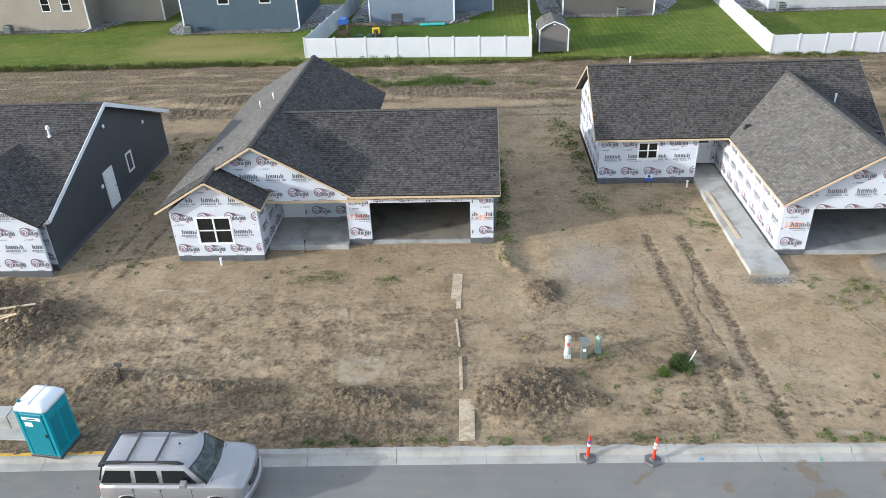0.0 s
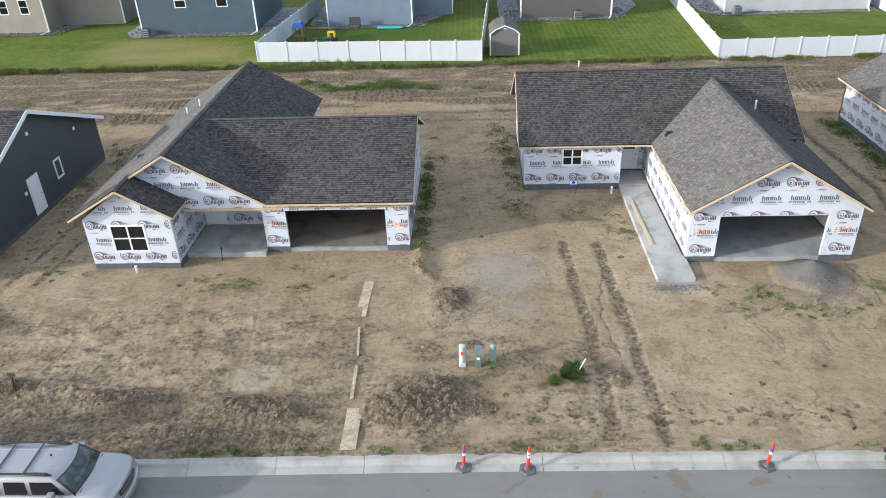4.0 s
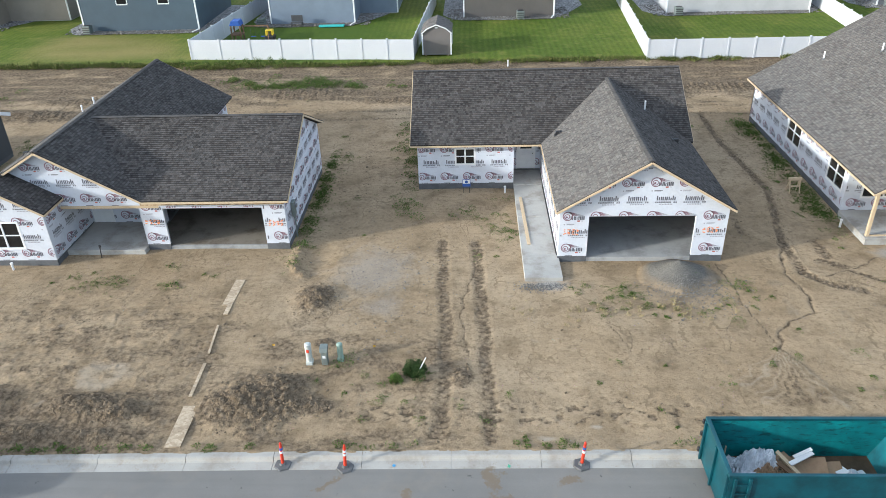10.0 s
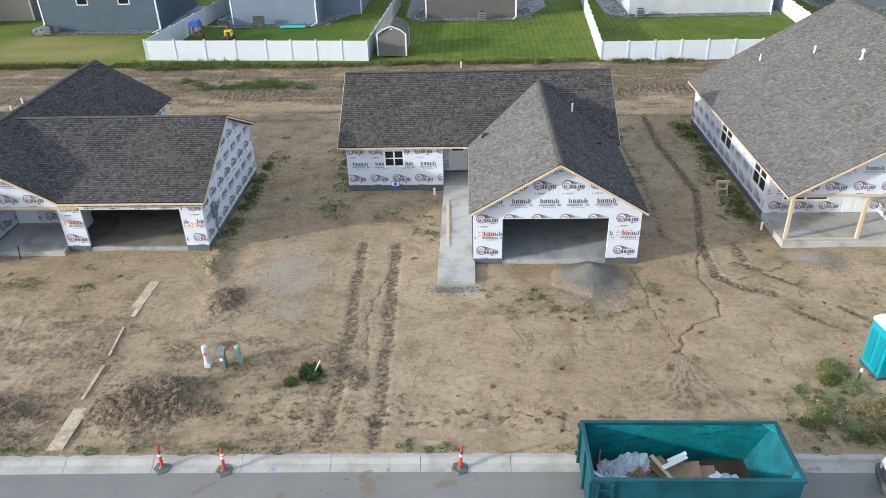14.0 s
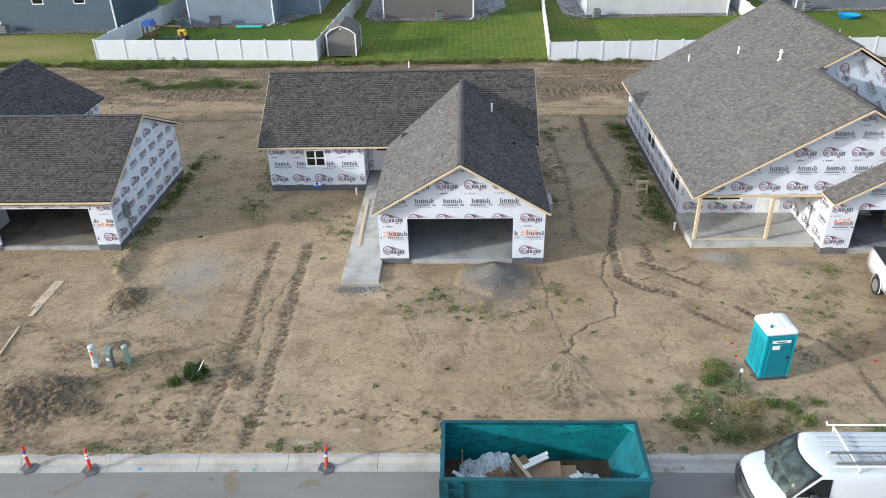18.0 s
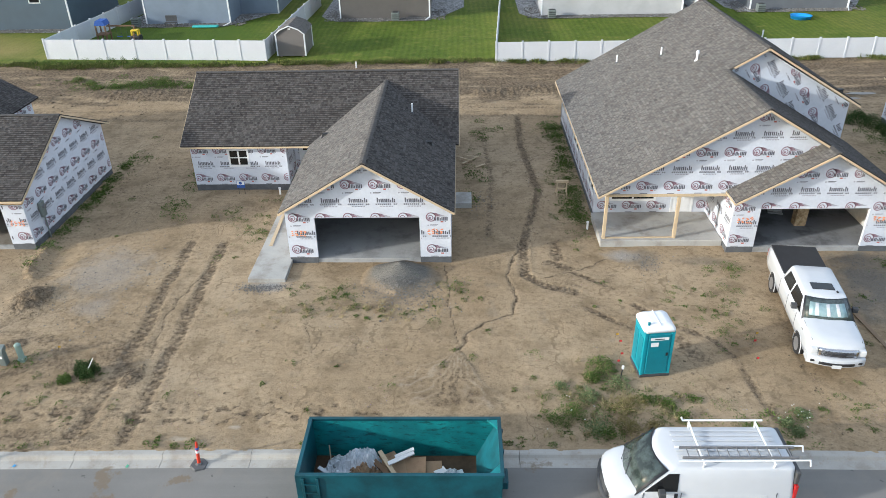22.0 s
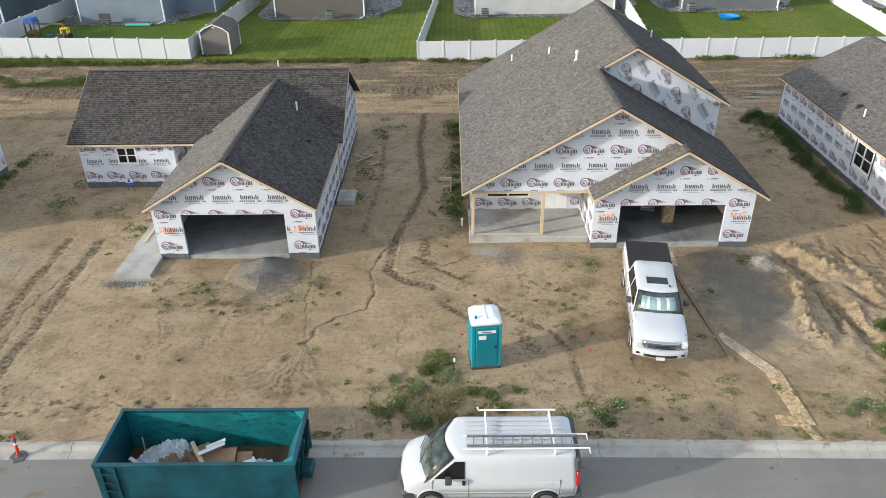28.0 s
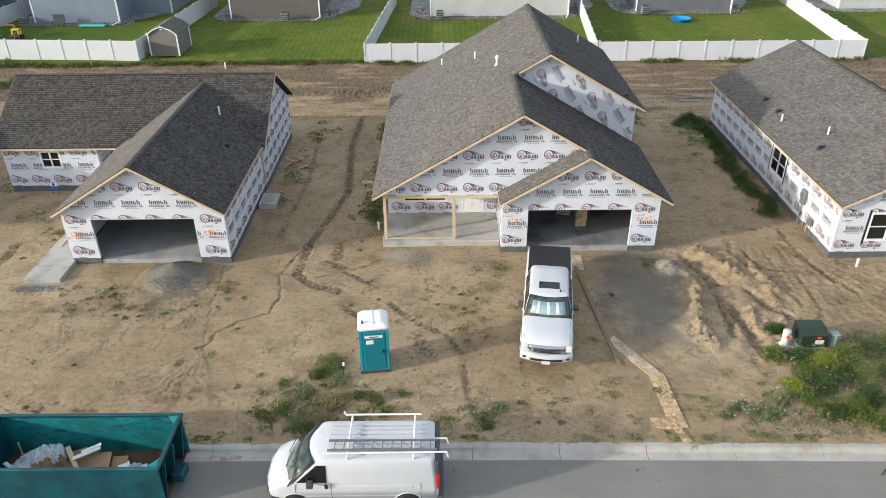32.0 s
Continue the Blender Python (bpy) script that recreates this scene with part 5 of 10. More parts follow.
    xv = rx + (rz - gz) / S
    roof_plane(H, [(qx, 31.4, EAVE), (1.5, 31.4, EAVE), (1.5, gy, gz), (xv, gy, gz)], R)
    roof_plane(H, [(1.5, 41.65, EAVE + 0.2), (qx, 41.65, EAVE + 0.2), (xv, gy, gz), (1.5, gy, gz)], R)
    # edges in raw timber
    k = 0.09
    for p, q in (((lx, 29.93, EAVE - k), (-12.1, 29.93, bz(-12.1) - k)), ((-12.1, 29.93, z2 - k), (-9.65, 29.93, z2 - S * 2.45 - k)),
                 ((-12.3, 31.38, bz(-12.3) - k), (rx, 31.38, rz - k)), ((rx, 31.38, rz - k), (qx, 31.38, EAVE - k)),
                 ((lx - 0.02, 29.95, EAVE - k), (lx - 0.02, 47.2, EAVE - k)), ((qx, 31.38, EAVE - k), (1.5, 31.38, EAVE - k)),
                 ((1.52, 31.4, EAVE - k), (1.52, gy, gz - k)), ((1.52, gy, gz - k), (1.52, 41.65, EAVE + 0.2 - k)),
                 ((lx, 47.22, EAVE - k), (rx, 47.22, rz - k)), ((rx, 47.22, rz - k), (qx, 47.22, EAVE - k)), ((-9.63, 29.95, z2 - S * 2.45 - k), (-9.63, 31.8, z2 - S * 2.45 - k))):
        trim_board(H, p, q)
    ridge_caps(H, (rx, 31.4, rz), (rx, 47.2, rz))
    ridge_caps(H, (xv, gy, gz), (1.5, gy, gz))
    ridge_caps(H, (-12.11, 29.95, z2), (-12.11, 31.8, z2))
    low_vent(H, -13.03, 35.24, bz(-13.03) + 0.02, S)
    vent_pipe(H, -11.9, 39.8, bz(-11.9), 0.45)
    vent_pipe(H, -11.05, 39.7, bz(-11.05), 0.45)
    return H


def ridge_caps(parent, p, q, step=0.28):
    """Overlapping cap shingles along a ridge, pieces on one mesh."""
    p, q = Vector(p), Vector(q)
    L = (q - p).length
    n = int(L / step)
    u = L / n
    bm = bmesh.new()
    pts = [(0, -0.15, -0.005), (0, 0, 0.045), (0, 0.15, -0.005), (u, -0.15, -0.02), (u, 0, 0.03), (u, 0.15, -0.02)]
    v = [bm.verts.new(c) for c in pts]
    bm.faces.new((v[0], v[1], v[4], v[3]))
    bm.faces.new((v[1], v[2], v[5], v[4]))
    w = [bm.verts.new((c[0], c[1], c[2] - 0.04)) for c in pts[:3]]
    bm.faces.new((w[0], w[1], v[1], v[0]))
    bm.faces.new((w[1], w[2], v[2], v[1]))
    bmesh.ops.recalc_face_normals(bm, faces=bm.faces[:])
    first = part("ridge_cap", bm, M_CAP, parent)
    d = (q - p) / L
    turn = math.degrees(math.atan2(d.y, d.x))
    for k in range(n):
        cap = first if k == 0 else new("ridge_cap", first.data)
        cap.parent = parent
        cap.matrix_world = pose(*(p + d * (k * u)), 0, 0, turn)


M_CAP = plain("ridge_cap_shingle", (0.075, 0.07, 0.066), 0.92, 0, 0.3, 2.5, 60, 0.4)


def house_c():
    H = thing("house", "unfinished house in printed white wrap with front-facing garage gable", "house", "houses under construction")
    S = 0.6
    gx, gz = 18.2, 5.3
    ry, rz = 42.8, 5.7
    slab(H, 14.42, 22.0, 30.35, 38.5, 0.2)
    slab(H, 7.3, 22.0, 38.6, 47.0, 0.2)
    gl, gr = 14.37, 22.06
    wrapped_wall(H, 'y', 30.28, 0.14, [(gl, 2.82), (gx, 5.1), (gr, 2.82)], 0.32, [(15.72, 20.6, 0.32, 2.42)], shift=0.25)
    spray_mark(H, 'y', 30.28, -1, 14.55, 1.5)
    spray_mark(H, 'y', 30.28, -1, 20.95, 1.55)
    wrapped_wall(H, 'x', gl, 0.14, [(30.42, 2.78), (40.6, 2.78)], 0.32)
    wrapped_wall(H, 'x', gr, -0.14, [(30.42, 2.78), (38.4, 2.78)], 0.32)
    wrapped_wall(H, 'x', gr + 0.04, -0.14, [(38.55, 2.82), (ry, 5.45), (47.1, 2.82)], 0.32)
    part("sheathing_strip", new_box(gr - 0.1, gr + 0.05, 38.4, 38.55, 0.32, 2.85), M_OSB, H)
    wrapped_wall(H, 'y', 38.55, 0.14, [(7.28, 2.75), (12.7, 2.75)], 0.36, [(9.4, 10.52, 1.5, 2.5)], shift=0.1)
    window_unit(H, 'y', 38.57, 9.4, 10.52, 1.5, 2.5, 2, 2)
    wrapped_wall(H, 'x', 7.28, 0.14, [(38.69, 2.82), (ry, 5.45), (47.1, 2.82)], 0.36, [(40.2, 40.9, 1.3, 2.5), (43.4, 44.1, 1.3, 2.5)])
    for a in (40.2, 43.4):
        window_unit(H, 'x', 7.3, a, a + 0.7, 1.3, 2.5, 1, 2)
    wrapped_wall(H, 'x', 12.7, -0.14, [(38.69, 2.75), (40.6, 2.75)], 0.36)
    wrapped_wall(H, 'y', 40.6, 0.14, [(12.7, 2.75), (14.37, 2.75)], 0.32, [(13.05, 14.0, 0.32, 2.38)], foot=False)
    plain_door(H, 'y', 40.62, 13.05, 14.0, 0.33, 2.38, lite=True, label="white front door with a small window, closed")
    wrapped_wall(H, 'y', 47.1, -0.14, [(7.28, 2.75), (gr, 2.75)], 0.32, printed=False)
    interior(H, 14.52, 21.9, 30.45, 38.2, 0.22, 2.72)
    R = M_SHINGLE
    el, er = 6.93, 22.42
    y0 = ry - (rz - EAVE) / S
    y1 = ry + (rz - EAVE) / S
    roof_plane(H, [(el, y0, EAVE), (er, y0, EAVE), (er, ry, rz), (el, ry, rz)], R)
    roof_plane(H, [(er, y1, EAVE), (el, y1, EAVE), (el, ry, rz), (er, ry, rz)], R)
    hw = (gz - EAVE) / S
    yv = y0 + (gz - EAVE) / S
    # garage gable's left slope painted paler for the sun it faces
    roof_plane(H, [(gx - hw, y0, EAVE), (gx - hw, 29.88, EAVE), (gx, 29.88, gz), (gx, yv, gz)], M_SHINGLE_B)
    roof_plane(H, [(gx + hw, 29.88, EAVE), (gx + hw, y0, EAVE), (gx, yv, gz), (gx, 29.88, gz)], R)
    k = 0.09
    for p, q in (((gx - hw, 29.86, EAVE - k), (gx, 29.86, gz - k)), ((gx, 29.86, gz - k), (gx + hw, 29.86, EAVE - k)),
                 ((el, y0 - 0.02, EAVE - k), (gx - hw, y0 - 0.02, EAVE - k)), ((gx - hw - 0.02, 29.88, EAVE - k), (gx - hw - 0.02, y0, EAVE - k)),
                 ((gx + hw + 0.02, 29.88, EAVE - k), (gx + hw + 0.02, y0, EAVE - k)),
                 ((el - 0.02, y0, EAVE - k), (el - 0.02, ry, rz - k)), ((el - 0.02, ry, rz - k), (el - 0.02, y1, EAVE - k)),
                 ((er + 0.02, y0, EAVE - k), (er + 0.02, ry, rz - k)), ((er + 0.02, ry, rz - k), (er + 0.02, y1, EAVE - k))):
        trim_board(H, p, q)
    ridge_caps(H, (el, ry, rz), (er, ry, rz))
    ridge_caps(H, (gx, 29.88, gz), (gx, yv, gz))
    low_vent(H, 15.05, 38.2, gz - S * 3.15 + 0.02, S)
    low_vent(H, 20.9, 36.2, gz - S * 2.7 + 0.02, -S)
    vent_pipe(H, 19.85, 39.2, gz - S * 1.65, 0.55)
    return H


M_DARK_CONC = concrete_mat("dark_concrete", (0.22, 0.225, 0.235), (0.11, 0.11, 0.112))


def house_d():
    H = thing("house", "large unfinished house in printed wrap with brown-grey roof and timber-post porch", "house", "houses under construction")
    S = 0.583
    fx, fz = 36.15, 7.05
    ux, uz = 38.05, 8.12
    el = fx - (fz - EAVE) / S
    er = fx + (fz - EAVE) / S
    B = M_SHINGLE_B
    slab(H, 29.5, 42.8, 34.8, 49.0, 0.25)
    slab(H, 35.3, 42.8, 31.15, 34.8, 0.25)
    part("garage_floor", new_box(35.42, 42.72, 31.3, 39.4, 0.2, 0.262), M_DARK_CONC, H, "dark concrete floor")
    part("porch_slab", new_box(29.35, 35.25, 31.75, 34.8, -0.3, 0.3, 0.02), M_CONC, H)
    # big gable over the porch
    wrapped_wall(H, 'y', 31.95, 0.14, [(29.45, 2.8), (fx, fz - 0.2), (42.85, 2.85)], 2.72, foot=False, shift=0.2)
    part("porch_beam", new_box(29.45, 35.25, 31.93, 32.1, 2.58, 2.716), M_PINE, H)
    for x in (29.52, 32.95):
        part("porch_post", new_box(x - 0.075, x + 0.075, 31.95, 32.1, 0.3, 2.58, 0.008), M_PINE, H)
    part("bottom_plate", new_box(29.6, 32.87, 31.98, 32.07, 0.3, 0.35), M_PINE, H)
    wrapped_wall(H, 'y', 34.8, 0.14, [(29.45, 2.75), (35.25, 2.75)], 0.3, [(30.3, 32.6, 1.0, 2.3), (33.5, 34.5, 0.3, 2.36)], foot=False, shift=0.3)
    window_unit(H, 'y', 34.82, 30.3, 32.6, 1.0, 2.3, 2, 1)
    plain_door(H, 'y', 34.82, 33.5, 34.5, 0.31, 2.36, label="white front door, closed")
    part("porch_ceiling", new_box(29.45, 35.25, 32.1, 34.8, 2.76, 2.79), M_OSB, H)
    wins = [(35.2, 37.1), (40.9, 42.9)]
    wrapped_wall(H, 'x', 29.45, 0.14, [(34.94, 2.75), (49.1, 2.75)], 0.32, [(a, b, 1.15, 2.6) for a, b in wins])
    for a, b in wins:
        window_unit(H, 'x', 29.47, a, b, 1.15, 2.6, 2, 2)
    # garage bay
    gx, gz = 39.2, fz - S * (39.2 - fx)
    wrapped_wall(H, 'y', 31.1, 0.14, [(35.25, 2.78), (gx, gz - 0.2), (42.87, 2.85)], 0.3, [(36.52, 41.55, 0.3, 2.31)], shift=0.1)
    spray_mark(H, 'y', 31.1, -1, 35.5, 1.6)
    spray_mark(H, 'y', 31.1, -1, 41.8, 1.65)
    wrapped_wall(H, 'x', 35.25, 0.14, [(31.24, 2.75), (34.8, 2.75)], 0.3)
    wrapped_wall(H, 'x', 42.9, -0.14, [(31.24, 2.8), (37.66, 2.8)], 0.3)
    wrapped_wall(H, 'x', 42.9, -0.14, [(37.94, 5.0), (49.1, 5.0)], 0.3)
    wrapped_wall(H, 'y', 37.8, 0.14, [(35.9, 6.85), (ux, uz - 0.2), (42.9, 5.1)], 2.4, foot=False, shift=0.2, turn=-58)
    wrapped_wall(H, 'y', 49.1, -0.14, [(29.45, 2.8), (ux, uz - 0.2), (42.9, 5.1)], 0.3, printed=False)
    interior(H, 35.4, 42.74, 31.3, 39.5, 0.27, 2.72)
    part("timber_column", new_box(39.28, 39.84, 33.2, 33.65, 0.264, 2.7, 0.01), M_OSB, H)
    part("wall_lining", new_box(42.66, 42.72, 31.32, 36.4, 0.27, 2.7), M_PALEBOARD, H, "pale lining board")
    part("wall_lining", new_box(35.4, 35.46, 31.32, 36.4, 0.27, 2.7), M_PALEBOARD, H, "pale lining board")
    # roof
    zl = lambda x: EAVE + S * (x - el)
    zr = lambda x: fz - S * (x - fx)
    # slopes towards the sun paler, those turned from it darker, in the shingle colour
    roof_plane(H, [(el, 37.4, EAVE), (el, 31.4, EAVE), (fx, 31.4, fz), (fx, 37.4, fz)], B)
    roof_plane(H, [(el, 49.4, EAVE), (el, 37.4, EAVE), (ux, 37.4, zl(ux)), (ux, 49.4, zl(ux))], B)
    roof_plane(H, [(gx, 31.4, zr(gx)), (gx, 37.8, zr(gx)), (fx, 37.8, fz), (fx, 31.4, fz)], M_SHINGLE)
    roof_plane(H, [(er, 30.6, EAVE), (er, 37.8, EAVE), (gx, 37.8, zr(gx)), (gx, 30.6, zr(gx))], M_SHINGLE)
    gl = gx - (gz - EAVE) / S
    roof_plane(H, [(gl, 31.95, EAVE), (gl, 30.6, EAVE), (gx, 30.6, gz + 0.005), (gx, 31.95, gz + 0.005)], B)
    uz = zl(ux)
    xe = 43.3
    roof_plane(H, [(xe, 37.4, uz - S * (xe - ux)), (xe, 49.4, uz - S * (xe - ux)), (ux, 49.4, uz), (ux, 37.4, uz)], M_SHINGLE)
    k = 0.09
    for p, q in (((el, 31.38, EAVE - k), (fx, 31.38, fz - k)), ((fx, 31.38, fz - k), (gx, 31.38, zr(gx) - k)), ((gl, 30.58, EAVE - k), (gx, 30.58, gz - k)), ((gx, 30.58, gz - k), (er, 30.58, EAVE - k)),
                 ((el - 0.02, 31.4, EAVE - k), (el - 0.02, 49.4, EAVE - k)), ((er + 0.02, 30.6, EAVE - k), (er + 0.02, 37.8, EAVE - k)),
                 ((fx + 0.3, 37.38, zl(fx + 0.3) - k), (ux, 37.38, uz - k)), ((ux, 37.38, uz - k), (xe, 37.38, uz - S * (xe - ux) - k)),
                 ((gl - 0.02, 30.6, EAVE - k), (gl - 0.02, 31.95, EAVE - k)), ((el, 49.42, EAVE - k), (ux, 49.42, uz - k)), ((xe + 0.02, 37.4, uz - S * (xe - ux) - k), (xe + 0.02, 49.4, uz - S * (xe - ux) - k))):
        trim_board(H, p, q)
    ridge_caps(H, (fx, 31.4, fz), (fx, 37.4, fz))
    ridge_caps(H, (ux, 37.4, uz), (ux, 49.4, uz))
    ridge_caps(H, (gx, 30.6, gz), (gx, 31.95, gz))
    low_vent(H, 42.3, 37.9, uz - S * (42.3 - ux) + 0.02, -S)
    vent_pipe(H, 40.9, 45.8, uz - S * (40.9 - ux), 0.5)
    vent_pipe(H, 32.4, 46.6, zl(32.4), 0.5)
    vent_pipe(H, 34.4, 43.9, zl(34.4), 0.5)
    vent_pipe(H, 35.5, 40.6, zl(35.5), 0.5, 0.06, True)
    return H


def house_e():
    H = thing("house", "unfinished house in printed wrap with a dark side window", "house", "houses under construction")
    S = 0.51
    el, rx, ez = 51.0, 56.4, 2.92
    rz = ez + S * (rx - el)
    slab(H, 51.25, 61.5, 30.4, 48.4, 0.25)
    wrapped_wall(H, 'x', 51.2, 0.14, [(30.44, 2.8), (48.6, 2.8)], 0.32, [(36.55, 38.4, 1.2, 2.62)])
    window_unit(H, 'x', 51.22, 36.55, 38.4, 1.2, 2.62, 2, 2)
    for y in (36.4, 38.44):
        part("flashing_tape", new_box(51.188, 51.198, y, y + 0.1, 1.0, 2.78), M_BLACK, H)
    wrapped_wall(H, 'y', 30.3, 0.14, [(51.2, 2.85), (rx, rz - 0.25), (61.6, 2.85)], 0.32, [(52.7, 54.6, 0.95, 2.42)], shift=0.2)
    window_unit(H, 'y', 30.32, 52.7, 54.6, 0.95, 2.42, 2, 2)
    part("flashing_tape", new_box(52.56, 52.66, 30.288, 30.298, 0.75, 2.6), M_BLACK, H)
    wrapped_wall(H, 'x', 61.6, -0.14, [(30.44, 2.8), (48.6, 2.8)], 0.32, printed=False)
    wrapped_wall(H, 'y', 48.74, -0.14, [(51.2, 2.85), (rx, rz - 0.25), (61.6, 2.85)], 0.32, printed=False)
    er = 2 * rx - el
    # sunny slope in the paler shingles, shaded slope in the dark ones
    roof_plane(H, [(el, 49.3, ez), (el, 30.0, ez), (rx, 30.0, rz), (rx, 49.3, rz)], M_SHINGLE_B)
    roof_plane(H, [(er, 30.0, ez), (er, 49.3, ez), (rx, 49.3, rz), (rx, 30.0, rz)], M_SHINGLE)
    k = 0.09
    for p, q in (((el, 29.98, ez - k), (rx, 29.98, rz - k)), ((rx, 29.98, rz - k), (er, 29.98, ez - k)), ((el - 0.02, 30.0, ez - k), (el - 0.02, 49.3, ez - k)), ((el, 49.32, ez - k), (rx, 49.32, rz - k))):
        trim_board(H, p, q)
    ridge_caps(H, (rx, 30.0, rz), (rx, 49.3, rz))
    zl = lambda x: ez + S * (x - el)
    for x, y in ((52.35, 43.2), (52.3, 41.1), (52.3, 35.5)):
        low_vent(H, x, y, zl(x) + 0.02, S)
    vent_pipe(H, 51.95, 39.8, zl(51.95), 0.5)
    vent_pipe(H, 52.95, 36.4, zl(52.95), 0.5, 0.05)
    return H


def lap_siding(parent, axis, at, out, profile, base, mat, holes=(), step=0.18):
    """Lapped boards over a wall, clipped to its outline and cut at its openings."""
    poly = [(profile[0][0], base), (profile[-1][0], base)] + [(u, z) for u, z in profile[::-1]]
    bm = bmesh.new()
    zt = max(q for _, q in profile)
    cuts = sorted(set([base + step * i for i in range(int((zt - base) / step) + 1)] + [zt] + [c for q in holes for c in q[2:] if c < zt]))
    for z, top in zip(cuts, cuts[1:]):
        course = base + step * int((z - base) / step + 1e-4)
        off = lambda h: 0.022 - 0.016 * (h - course) / step
        band = clip_poly(clip_poly(poly, 1, z, True), 1, top, False)
        u, pieces = -1e6, []
        for a, b in sorted((q[0], q[1]) for q in holes if q[2] < top - 1e-4 and q[3] > z + 1e-4):
            pieces.append((u, a))
            u = b
        pieces.append((u, 1e6))
        for a, b in pieces:
            strip = clip_poly(clip_poly(band, 0, a, True), 0, b, False) if len(band) >= 3 else []
            if len(strip) < 3:
                continue
            bm.faces.new([bm.verts.new((c, at + out * off(e), e) if axis == 'y' else (at + out * off(e), c, e)) for c, e in strip])
            lo = [c[0] for c in strip if abs(c[1] - z) < 1e-4]
            if len(lo) > 1:
                q = [(min(lo), 0.002), (max(lo), 0.002), (max(lo), 0.022), (min(lo), 0.022)]
                bm.faces.new([bm.verts.new((c, at + out * d, z) if axis == 'y' else (at + out * d, c, z)) for c, d in q])
    return part("lap_siding", bm, mat, parent)


def house_a():
    H = thing("house", "nearly finished house with dark grey siding gable and white trim", "house", "houses under construction")
    ry, rz, rx = 37.0, 5.95, -19.5
    S = (rz - EAVE) / 7.7
    wx = -19.95
    prof = [(29.65, 2.78), (ry, rz - 0.2), (44.4, 2.78)]
    part("wall", wall_bm('x', wx, -0.14, prof, 0.25), M_DARKSIDE, H)
    lap_siding(H, 'x', wx, 1, prof, 0.25, M_DARKSIDE)
    part("foundation", new_box(wx - 0.14, wx - 0.02, 29.65, 44.4, -0.35, 0.248), M_FOUND, H)
    plain_door(H, 'x', wx + 0.03, 35.75, 36.7, 0.28, 2.35, out=1, label="white side door, closed")
    window_unit(H, 'x', wx + 0.02, 38.6, 39.3, 1.2, 2.3, 1, 1, out=1)
    for y, z in ((36.9, 4.5), (41.5, 3.1), (35.2, 1.7)):
        part("wall_vent", new_box(wx + 0.02, wx + 0.1, y, y + 0.2, z, z + 0.2, 0.02), M_WHITE, H)
    wrapped_wall(H, 'y', 29.6, 0.14, [(-36, 2.75), (wx, 2.75)], 0.3, shift=0.1)
    # white stone-look blocks low on the front wall
    part("wall", wall_bm('y', 44.4, -0.14, [(-36, 2.75), (wx - 0.14, 2.75)], 0.25), M_DARKSIDE, H)
    slab(H, -35.8, -20.1, 29.8, 44.2, 0.2)
    y0, y1 = ry - 7.7, ry + 7.7
    roof_plane(H, [(-37, y0, EAVE), (rx, y0, EAVE), (rx, ry, rz), (-37, ry, rz)], M_SHINGLE)
    roof_plane(H, [(rx, y1, EAVE), (-37, y1, EAVE), (-37, ry, rz), (rx, ry, rz)], M_SHINGLE)
    # cross gable towards the street
    cx, cz = -22.9, 4.8
    S2 = 0.575
    hw = (cz - EAVE) / S2
    yv = y0 + (cz - EAVE) / S
    roof_plane(H, [(cx + hw, 28.6, EAVE + 0.02), (cx + hw, y0, EAVE + 0.02), (cx, yv, cz + 0.02), (cx, 28.6, cz + 0.02)], M_SHINGLE)
    roof_plane(H, [(cx - hw, y0, EAVE + 0.02), (cx - hw, 28.6, EAVE + 0.02), (cx, 28.6, cz + 0.02), (cx, yv, cz + 0.02)], M_SHINGLE)
    wrapped_wall(H, 'y', 29.0, 0.14, [(cx - hw + 0.4, EAVE - 0.05), (cx, cz - 0.2), (cx + hw - 0.4, EAVE - 0.05)], 0.3)
    k = 0.1
    for p, q in (((rx + 0.03, y0, EAVE - k), (rx + 0.03, ry, rz - k)), ((rx + 0.03, ry, rz - k), (rx + 0.03, y1, EAVE - k)), ((-37, y0 - 0.02, EAVE - k), (rx, y0 - 0.02, EAVE - k))):
        trim_board(H, p, q, 0.22, M_WHITE, "white_fascia")
    vent_pipe(H, -21.5, 34.6, EAVE + S * (34.6 - y0), 0.55, 0.06, True)
    ridge_caps(H, (-37, ry, rz), (rx, ry, rz))
    return H


house_a()
house_b()
house_c()
house_d()
house_e()
for x, y in ((-12.0, 29.9), (12.2, 38.0), (29.0, 33.6), (52.2, 29.5)):
    pipe_stub(x, y)

# ---- concrete walk of the middle house ----
walk_c = thing("front_walk", "new pale concrete walk of poured panels", "path", kind="structure")
for y0, y1 in ((28.55, 30.6), (30.62, 32.6), (32.62, 34.6), (34.62, 36.6), (36.62, 38.52)):
    part("walk_panel", new_box(12.72, 14.34 if y0 > 30 else 14.45, y0, y1, -0.1, 0.2, 0.012), M_CONC, walk_c)
part("porch_panel", new_box(12.72, 14.36, 38.54, 40.58, -0.1, 0.24, 0.012), M_CONC, walk_c)


